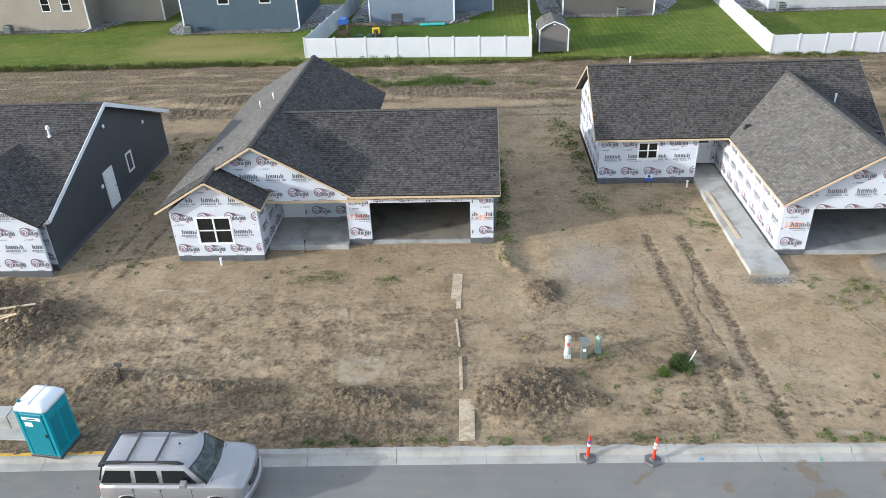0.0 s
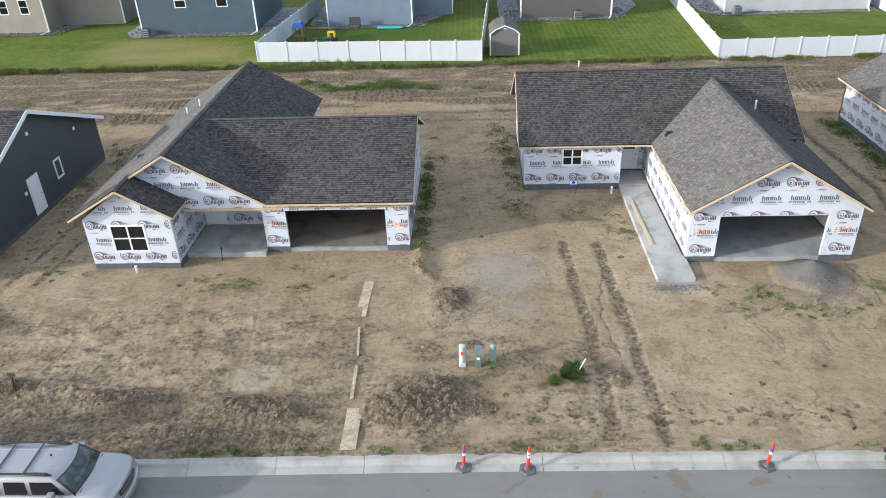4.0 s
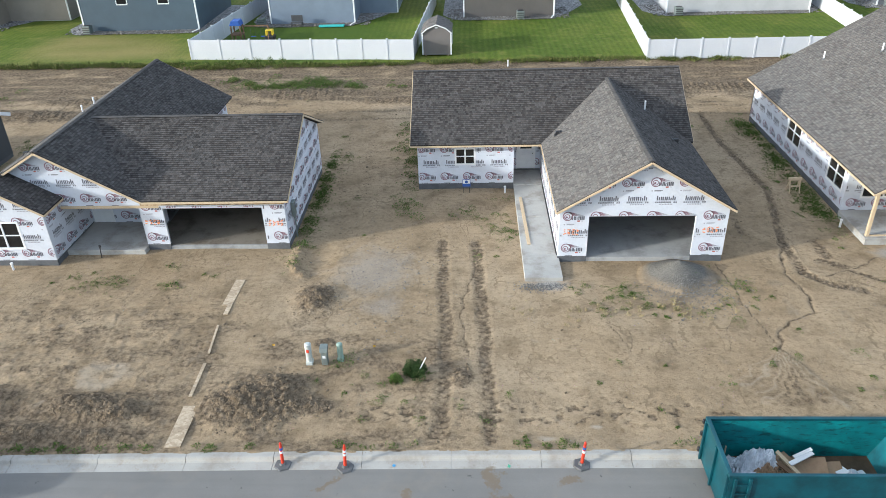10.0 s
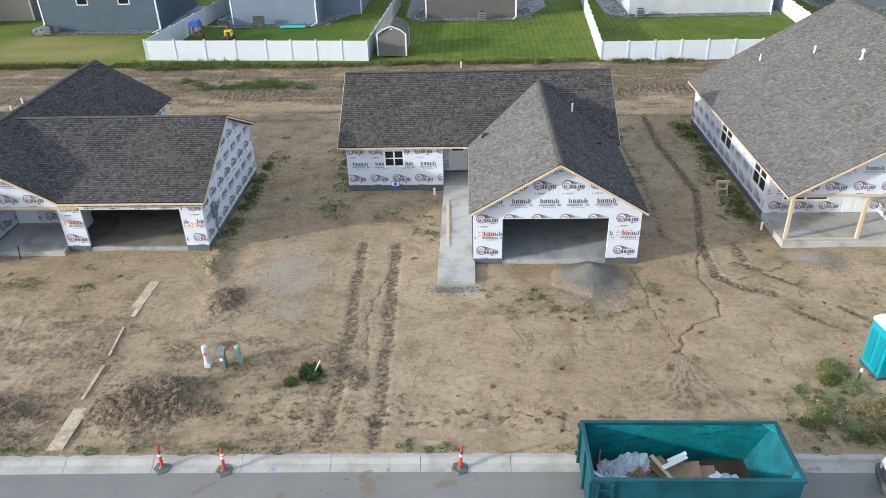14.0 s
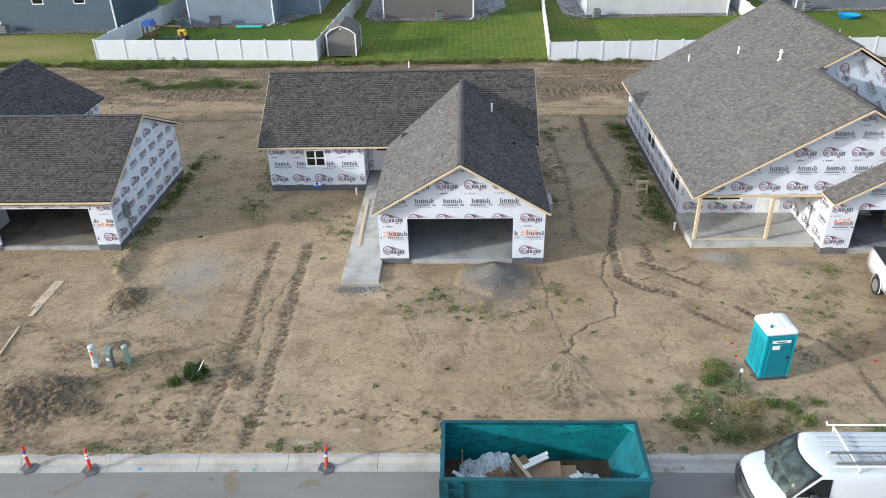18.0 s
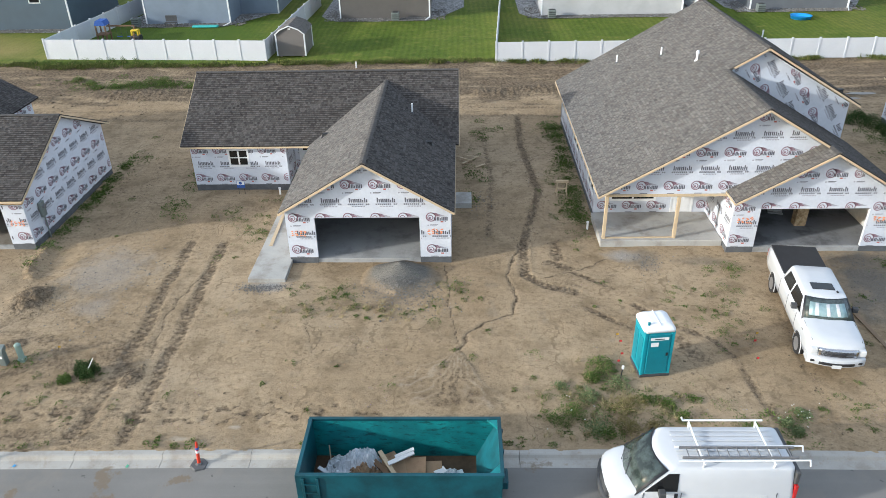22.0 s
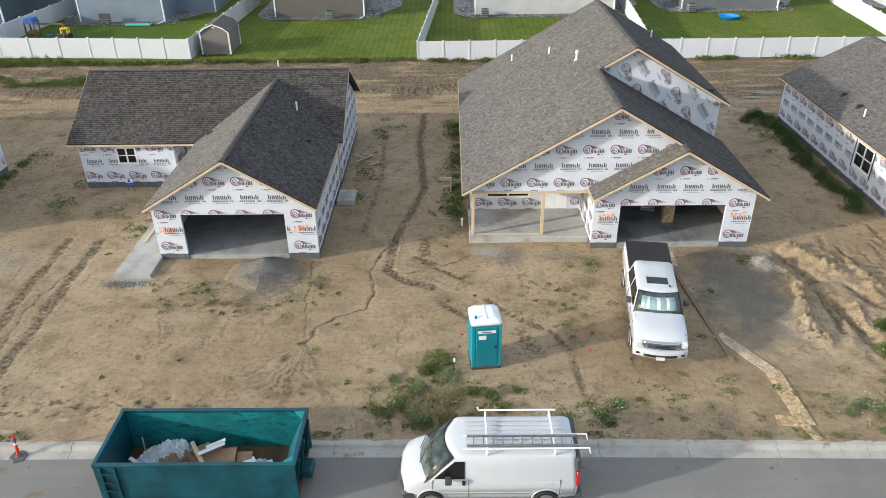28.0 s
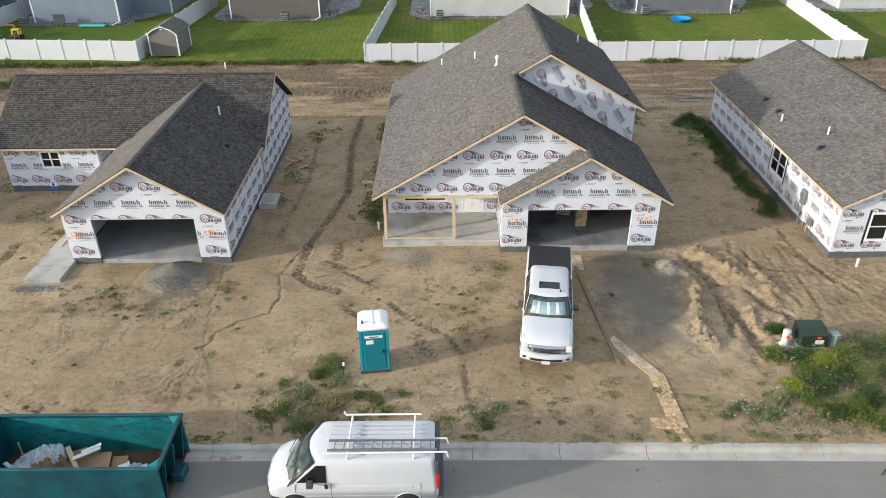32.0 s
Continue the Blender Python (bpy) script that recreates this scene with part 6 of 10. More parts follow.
# ---- fences ----
def fence_run(name_label, pts, spacing, height=1.72, base=0.1):
    F = thing("fence", name_label, "fence", "vinyl fences")
    first = True
    for (xa, ya), (xb, yb) in zip(pts, pts[1:]):
        L = math.hypot(xb - xa, yb - ya)
        n = max(1, round(L / spacing))
        ang = math.atan2(yb - ya, xb - xa)
        mesh_p = None
        for i in range(n):
            u = i / n
            px, py = xa + (xb - xa) * u, ya + (yb - ya) * u
            R = Matrix.Translation((px, py, base)) @ Matrix.Rotation(ang, 4, 'Z')
            if mesh_p is None:
                bm = new_box(0.06, L / n - 0.06, -0.03, 0.03, 0.04, height, 0.008)
                p = part("fence_panel", bm, M_VINYL, F)
                mesh_p = p.data
                bm = new_box(-0.065, 0.065, -0.065, 0.065, -0.3, height + 0.05)
                box(bm, -0.08, 0.08, -0.08, 0.08, height + 0.05, height + 0.09)
                q = part("fence_post", bm, M_VINYL, F)
                mesh_q = q.data
            else:
                p, q = new("fence_panel", mesh_p), new("fence_post", mesh_q)
                p.parent = q.parent = F
            p.matrix_world = R
            q.matrix_world = R
        if (xb, yb) == pts[-1]:
            q = new("fence_post", mesh_q)
            q.parent = F
            q.matrix_world = Matrix.Translation((xb, yb, base)) @ Matrix.Rotation(ang, 4, 'Z')
    return F


fence_run("white vinyl privacy fence round a back yard", [(-13.3, 88.0), (-15.3, 66.6), (-4, 65.9), (5.2, 65.2), (6.3, 88.0)], 2.55, 1.85)
fence_run("white vinyl privacy fence round a back yard", [(27.1, 88.0), (25.6, 64.1), (46.0, 64.1), (48.0, 88.0)], 2.38, 1.72)
fence_run("white vinyl privacy fence round a back yard", [(46.2, 64.1), (69.5, 64.0), (71.8, 88.0)], 2.34, 1.72)


# ---- lawn and far houses ----
def lawn():
    bm = bmesh.new()
    xs = [-3000, -400, -120] + [-80 + 2 * i for i in range(95)] + [140, 400, 3000]
    ys = [0, 0.5, 1.2] + [3 + 2 * i for i in range(20)] + [60, 120, 400, 3000]
    dry = bm.verts.layers.float.new("dry")
    lush = bm.verts.layers.float.new("lush")
    grid = []
    for j, dy in enumerate(ys):
        row = []
        for x in xs:
            e = 64.3 + (0.35 * noise.noise((x * 0.5, 0, 8)) + (0.9 if x < -16 else 0.0)) * (1 if j < 3 else 0.0)
            v = bm.verts.new((x, e + dy, 0.12 + (0.05 if j else -0.1) + 0.05 * noise.noise((x * 0.2, dy * 0.2, 3))))
            w = noise.noise((x * 0.25, dy * 0.25, 7))
            v[dry] = max(0.0, min(0.85, 1.25 - math.hypot((x + 25.0) / 9.0, (e + dy - 70.5) / 4.8) + 0.9 * noise.noise((x * 0.12, dy * 0.5, 7))))
            v[lush] = max(0.0, min(0.8, 1.3 - math.hypot((x + 6) / 9, (e + dy - 74) / 9) + 0.3 * w))
            row.append(v)
        grid.append(row)
    for a, b in zip(grid, grid[1:]):
        for i in range(len(xs) - 1):
            bm.faces.new((a[i], a[i + 1], b[i + 1], b[i]))
    for f in bm.faces:
        f.smooth = True
    return tagged(part("lawn", bm, M_GRASS), "mown back-yard grass, patchy green and straw", "lawn", kind="structure")


lawn()


def far_house(x0, x1, y0, color, label, wins=(), jog=None, depth=12.0):
    """A finished house seen from its back yard: lap-sided wall, corner boards, windows, roof and its rock bed."""
    m = siding_mat("siding_" + label.split()[0], color)
    H = thing("house", label, "house", "finished houses behind")
    secs = [(x0, x1, y0)]
    if jog:
        secs.append((jog[0], jog[1], y0 + jog[2]))
    for i, (a, b, y) in enumerate(secs):
        holes = [(c, c + w, z, z + h) for c, w, z, h in wins] if i == 0 else []
        part("wall", wall_bm('y', y, 0.2, [(a, 5.6), (b, 5.6)], 0.25, holes), m, H)
        lap_siding(H, 'y', y, -1, [(a, 5.6), (b, 5.6)], 0.25, m, holes, step=0.22)
        part("wall", wall_bm('x', a, 0.2, [(y + 0.2, 5.6), (y + depth, 5.6)], 0.25), m, H)
        part("wall", wall_bm('x', b, -0.2, [(y + 0.2, 5.6), (y + depth, 5.6)], 0.25), m, H)
        lap_siding(H, 'x', b, 1, [(y + 0.1, 5.6), (y + depth, 5.6)], 0.25, m, step=0.22)
        part("foundation", new_box(a, b, y + 0.02, y + depth, -0.2, 0.25), M_CONC, H)
        for c in (a, b):
            part("corner_board", new_box(c - 0.07, c + 0.07, y - 0.05, y + 0.07, 0.25, 5.6), M_WHITE, H)
        roof_plane(H, [(a - 0.4, y - 0.4, 5.5), (b + 0.4, y - 0.4, 5.5), (b + 0.4, y + depth / 2, 8.5), (a - 0.4, y + depth / 2, 8.5)], M_SHINGLE)
        roof_plane(H, [(b + 0.4, y + depth + 0.4, 5.5), (a - 0.4, y + depth + 0.4, 5.5), (a - 0.4, y + depth / 2, 8.5), (b + 0.4, y + depth / 2, 8.5)], M_SHINGLE)
    for c, w, z, h in wins:
        window_unit(H, 'y', y0 + 0.02, c, c + w, z, z + h, 1, 2)
    # a tapped downpipe at the corner
    bm = bmesh.new()
    box(bm, x1 - 0.02, x1 + 0.08, y0 - 0.14, y0 - 0.06, 0.35, 5.5)
    hexa(bm, [(x1 - 0.02, y0 - 0.15, 0.3), (x1 + 0.08, y0 - 0.15, 0.3), (x1 - 0.35, y0 - 1.3, 0.2), (x1 - 0.45, y0 - 1.3, 0.2),
              (x1 - 0.02, y0 - 0.15, 0.4), (x1 + 0.08, y0 - 0.15, 0.4), (x1 - 0.35, y0 - 1.3, 0.3), (x1 - 0.45, y0 - 1.3, 0.3)])
    part("downpipe", bm, M_WHITE, H)
    bm = bmesh.new()
    ring = []
    n = 40
    for i in range(n + 1):
        u = x0 - 2.3 + (x1 - x0 + 6.0) * i / n
        ring.append((u, y0 - 1.3 - 0.3 * noise.noise((u * 0.4, y0, 2)) + 1.1 * max(0.0, u - x1 + 0.4) ** 1.25 + 0.6 * max(0.0, x0 - u) ** 1.8))
    vs0 = [bm.verts.new((u, v, 0.2)) for u, v in ring]
    vs1 = [bm.verts.new((u, y0 + depth, 0.24)) for u, v in ring]
    for i in range(n):
        bm.faces.new((vs0[i], vs0[i + 1], vs1[i + 1], vs1[i]))
    tagged(part("rock_bed", bm, M_ROCK), "grey landscape rock along a house wall", "rock bed", "rock beds", "structure")
    return H


far_house(-52.5, -42.0, 80.4, (0.28, 0.245, 0.205), "tan lap-sided house with white trim", [(-46.9, 1.0, 2.2, 1.5), (-44.6, 1.0, 2.2, 1.5)], (-43.5, -35.0, 3.6))
far_house(-30.6, -18.3, 78.1, (0.05, 0.083, 0.115), "blue lap-sided house with white windows", [(-26.6, 1.2, 2.9, 1.5), (-22.2, 1.2, 2.9, 1.5)])
far_house(-11.0, -2.0, 79.8, (0.17, 0.215, 0.275), "light blue-grey lap-sided house", [(-6.6, 1.2, 2.9, 1.5), (-4.2, 1.0, 2.9, 1.5)], (-4.0, 2.2, 4.5))
far_house(9.6, 19.2, 81.2, (0.11, 0.1, 0.092), "brown-grey lap-sided house behind a lawn", [])
far_house(31.2, 46.1, 81.4, (0.45, 0.455, 0.46), "off-white lap-sided house behind a lawn", [])
far_house(53.9, 64.3, 83.0, (0.135, 0.145, 0.16), "mid-grey lap-sided house behind a lawn", [])
far_house(76.5, 88.0, 83.5, (0.5, 0.5, 0.5), "pale grey lap-sided house behind a lawn", [])


# ---- vehicles ----
M_TYRE = plain("tyre_rubber", (0.018, 0.018, 0.019), 0.9, 0, 0.3)
M_ALLOY = plain("alloy_rim", (0.2, 0.2, 0.205), 0.45, 0.3, 0.1)
M_TRIM = plain("dark_grey_trim", (0.06, 0.062, 0.066), 0.6, 0, 0.15)
M_CHROME = plain("bright_metal", (0.6, 0.6, 0.62), 0.22, 1.0, 0.05, 3, 40, 0)
M_LAMP = plain("lamp_lens", (0.62, 0.63, 0.64), 0.15, 0, 0.05, 3, 40, 0)
M_RED = plain("red_lens", (0.4, 0.02, 0.02), 0.2, 0, 0.05, 3, 40, 0)
M_AMBER = plain("amber_lens", (0.6, 0.2, 0.03), 0.2, 0, 0.05, 3, 40, 0)


def car_paint(name, color, metal=0.0, rough=0.25):
    m, n, l, b = material(name, rough, metal)
    v = world_pos(n)
    a = tex_noise(n, l, v, 1.5, 5)
    c = ramp(n, l, a, [(0.3, tuple(x * 0.95 for x in color)), (0.7, color)])
    d = tex_noise(n, l, v, 12.0, 6, 0.7)
    c = mix(n, l, ramp(n, l, d, [(0.6, (0, 0, 0)), (0.8, (0.1, 0.1, 0.1))]), c, (0.4, 0.37, 0.33))
    l.new(c, b.inputs["Base Color"])
    b.inputs["Coat Weight"].default_value = 0.5
    b.inputs["Coat Roughness"].default_value = 0.08
    return m


def tinted_glass():
    m, n, l, b = material("car_glass", 0.06)
    v = world_pos(n)
    c = ramp(n, l, tex_noise(n, l, v, 3.0, 4), [(0.4, (0.028, 0.037, 0.034)), (0.6, (0.075, 0.097, 0.09))])
    l.new(c, b.inputs["Base Color"])
    return m


M_CARGLASS = tinted_glass()
M_TINT = plain("privacy_glass", (0.012, 0.013, 0.014), 0.12, 0, 0.1, 3, 10, 0)
M_SILVER = car_paint("silver_paint", (0.385, 0.372, 0.375), 0.5, 0.34)
M_CARWHITE = car_paint("white_car_paint", (0.54, 0.56, 0.59))


def loft(bm, rings, close=True):
    vs = [[bm.verts.new(p) for p in r] for r in rings]
    n = len(rings[0])
    for a, b in zip(vs, vs[1:]):
        for i in range(n):
            j = (i + 1) % n
            bm.faces.new((a[i], a[j], b[j], b[i]))
    if close:
        bm.faces.new(vs[0][::-1])
        bm.faces.new(vs[-1])
    bmesh.ops.recalc_face_normals(bm, faces=bm.faces[:])
    for f in bm.faces:
        f.smooth = len(f.verts) == 4


def body_ring(x, zb, zt, hw, crown=0.05):
    half = [(hw * 0.88, zb), (hw * 0.97, zb + 0.07), (hw, zb + (zt - zb) * 0.35), (hw * 1.0, zb + (zt - zb) * 0.72), (hw * 0.985, zt - 0.09), (hw * 0.95, zt - 0.025), (hw * 0.86, zt + crown * 0.3), (hw * 0.45, zt + crown)]
    return [(x, y, z) for y, z in half] + [(x, -y, z) for y, z in half[::-1]]


def top_ring(x0, x1, hw, z, r=0.16, n=4, bow=0.0):
    pts = []
    for cx, cy, a0 in ((x1 - r, hw - r, 0), (x0 + r, hw - r, 90), (x0 + r, -hw + r, 180), (x1 - r, -hw + r, 270)):
        for i in range(n + 1):
            t = radians(a0 + 90 * i / n)
            pts.append((cx + r * math.cos(t), cy + r * math.sin(t), z))
    for i in range(1, 6):
        q = -1 + i / 3
        pts.append((x1 + bow * (1 - q * q), q * (hw - r), z))
    return pts


def curved_bar(x, hw, z0, z1, depth, bow, n=10):
    """A bar across a vehicle's nose or tail, its middle pushed out."""
    bm = bmesh.new()
    rings = []
    for i in range(n + 1):
        y = -hw + 2 * hw * i / n
        f = x - bow * (y / hw) ** 2
        e = 0.02 if 0 < i < n else 0.05
        rings.append([(f - depth, y, z0 + e), (f - 0.02, y, z0), (f, y, z0 + e), (f, y, z1 - e), (f - 0.02, y, z1), (f - depth, y, z1 - 0.01)])
    loft(bm, rings)
    return bm


def wheel(parent, x, y, r, w, out):
    W = new("wheel")
    W.parent = parent
    bm = bmesh.new()
    rings = []
    for d, q in ((-w / 2, 0.78), (-w / 2, 0.93), (-w * 0.38, 1.0), (w * 0.38, 1.0), (w / 2, 0.93), (w / 2, 0.72), (w * 0.3, 0.62)):
        rings.append([(x + r * q * math.cos(2 * math.pi * i / 24), y + out * d, r + r * q * math.sin(2 * math.pi * i / 24)) for i in range(24)])
    loft(bm, rings)
    part("tyre", bm, M_TYRE, W)
    bm = bmesh.new()
    yo = y + out * w * 0.36
    rim = [[(x + r * q * math.cos(2 * math.pi * i / 24), yo + out * d, r + r * q * math.sin(2 * math.pi * i / 24)) for i in range(24)] for q, d in ((0.66, 0.03), (0.6, 0.0), (0.16, 0.0), (0.12, 0.025))]
    loft(bm, rim)
    part("rim", bm, M_ALLOY, W)
    for k in range(5):
        t = 2 * math.pi * k / 5 + 0.3
        bm = bmesh.new()
        c = Vector((x + r * 0.4 * math.cos(t), yo + out * 0.006, r + r * 0.4 * math.sin(t)))
        tube(bm, c, c + Vector((0, out * 0.004, 0)), r * 0.1, 8)
        part("rim_opening", bm, M_BLACK, W)
    return W


def quad_on(parent, name, corners, u0, u1, v0, v1, mat, lift=0.012, label="", bow=0.0):
    """A pane on the four-cornered face of a cab. corners: base a, base b, top b, top a."""
    a, b, c, d = [Vector(q) for q in corners]
    nrm = (b - a).cross(d - a).normalized()

    def at(u, v):
        return (a + (b - a) * u) * (1 - v) + (d + (c - d) * u) * v

    mid = at(0.5, 0.5)
    bm = bmesh.new()
    outer = [at(u0, v0), at(u1, v0), at(u1, v1), at(u0, v1)]
    o = parent.get("mid_x", 0.0)
    if nrm.dot(mid - Vector((o, 0, mid.z))) < 0:
        nrm = -nrm
    if bow:
        rings = []
        for i in range(9):
            u = u0 + (u1 - u0) * i / 8
            o = Vector((bow * (1 - (2 * u - 1) ** 2), 0, 0))
            rings.append([at(u, v0) + o - nrm * 0.01, at(u, v1) + o - nrm * 0.01, at(u, v1) + o + nrm * lift, at(u, v0) + o + nrm * lift])
        loft(bm, rings)
        return part(name, bm, mat, parent, label)
    hexa(bm, [p - nrm * 0.01 for p in outer] + [p + nrm * lift for p in outer])
    bmesh.ops.recalc_face_normals(bm, faces=bm.faces[:])
    bmesh.ops.bevel(bm, geom=bm.edges[:], offset=0.005, segments=1, affect='EDGES')
    return part(name, bm, mat, parent, label)


def vehicle(name, label, category, m, paint, L, W, stations, cab, wheels, windows, roof_z, wheel_r=0.37, skirt=False, bow=0.16):
    """stations: (x, bottom, top, half width) of the lower body from the rear; cab: base x0, x1, top x0, x1, base z, base half width, top half width."""
    V = thing(name, label, category)
    bm = bmesh.new()
    rings = []
    for i, q in enumerate(stations):
        k = (0.04, 0.09, 0.14, 0.16)[i - len(stations) + 4] if i >= len(stations) - 4 else 0.0
        rings.append([(x - k * (y / q[3]) ** 2, y, z) for x, y, z in body_ring(*q)])
    loft(bm, rings)
    body = part("body", bm, paint, V)
    x0, x1, t0, t1, zb, hb, ht = cab
    bm = bmesh.new()
    mixr = lambda k: (x0 + (t0 - x0) * k, x1 + (t1 - x1) * k, hb + (ht - hb) * k)
    rings = [top_ring(x0 - 0.01, x1 - 0.25, W / 2 - 0.002, 0.62)] if skirt else []
    if skirt:
        rings.append(top_ring(x0 - 0.02, x1 - 0.12, W / 2 + 0.004, 0.95))
    for k, z in ((0, zb - 0.04), (0.5, (zb + roof_z) / 2), (0.93, roof_z - 0.07)):
        a, b, h = mixr(k)
        rings.append(top_ring(a, b, h, z, bow=bow))
    a, b, h = mixr(1.0)
    rings.append(top_ring(a + 0.02, b - 0.03, h - 0.02, roof_z - 0.03, bow=bow))
    rings.append(top_ring(a + 0.08, b - 0.1, h - 0.075, roof_z - 0.002, bow=bow))
    rings.append(top_ring(a + 0.5, b - 0.5, h - 0.45, roof_z + 0.025, bow=bow * 0.6))
    loft(bm, rings)
    part("cab_and_roof", bm, paint, V)
    V["mid_x"] = (x0 + x1) / 2
    zt = roof_z - 0.07
    A, B, Hh = mixr(0.93)
    sides = {s: [(x0, s * hb, zb), (x1, s * hb, zb), (B, s * Hh, zt), (A, s * Hh, zt)] for s in (1, -1)}
    front = [(x1, -hb, zb), (x1, hb, zb), (B, Hh, zt), (B, -Hh, zt)]
    rear = [(x0, -hb, zb), (x0, hb, zb), (A, Hh, zt), (A, -Hh, zt)]
    quad_on(V, "windscreen_seal", front, 0.0, 1.0, -0.1, 0.99, M_BLACK, 0.006, bow=bow)
    quad_on(V, "windscreen", front, 0.04, 0.96, 0.02, 0.95, M_CARGLASS, bow=bow)
    if windows.get("rear"):
        quad_on(V, "rear_window", rear, 0.05, 0.95, 0.08, 0.93, M_TINT, 0.03)
    for s in (1, -1):
        for xa, xb, xc, xd in windows["side"]:
            at = lambda x, v: (x, s * (hb + (Hh - hb) * v), zb + (zt - zb) * v)
            q = [at(xa, 0.08), at(xb, 0.08), at(xd, 0.84), at(xc, 0.84)]
            quad_on(V, "side_window", q, 0, 1, 0, 1, M_TINT, 0.016)
    for x in wheels:
        for s in (1, -1):
            wheel(V, x, s * (W / 2 - 0.095), wheel_r, 0.25, s)
            bm = bmesh.new()
            n = 18
            ring = lambda r, y: [(x + r * math.cos(math.pi * (i / n * 1.16 - 0.08)), y, wheel_r + r * math.sin(math.pi * (i / n * 1.16 - 0.08))) for i in range(n + 1)]
            q = [ring(wheel_r * 1.18, s * (W / 2 - 0.002)), ring(wheel_r * 1.18, s * (W / 2 + 0.016)), ring(wheel_r * 1.23, s * (W / 2 + 0.012)), ring(wheel_r * 1.25, s * (W / 2 - 0.002))]
            vs = [[bm.verts.new(p) for p in r] for r in q]
            for a, b in zip(vs, vs[1:] + vs[:1]):
                for i in range(n):
                    bm.faces.new((a[i], a[i + 1], b[i + 1], b[i]))
            bmesh.ops.recalc_face_normals(bm, faces=bm.faces[:])
            part("wheel_arch", bm, paint, V)
            bm = bmesh.new()
            disc = [(x + wheel_r * 1.22 * math.cos(2 * math.pi * i / 20), wheel_r + wheel_r * 1.22 * math.sin(2 * math.pi * i / 20)) for i in range(20)]
            disc = [(a, max(b, stations[0][1] + 0.0)) for a, b in disc]
            f = [bm.verts.new((a, s * (W / 2 + 0.004), b)) for a, b in disc]
            bm.faces.new(f)
            part("wheel_well", bm, M_BLACK, V)
    for s in (1, -1):
        bm = new_box(x1 - 0.75, x1 - 0.55, *sorted((s * (hb + 0.04), s * (hb + 0.25))), zb + 0.05, zb + 0.24, 0.03, 2)
        part("wing_mirror", bm, paint if name == "suv" else M_TRIM, V)
    V.matrix_world = m
    return V


def seam(V, s, W, x, z0, z1):
    part("door_seam", new_box(x - 0.008, x + 0.008, *sorted((s * (W / 2 - 0.01), s * (W / 2 + 0.004))), z0, z1), M_TRIM, V)


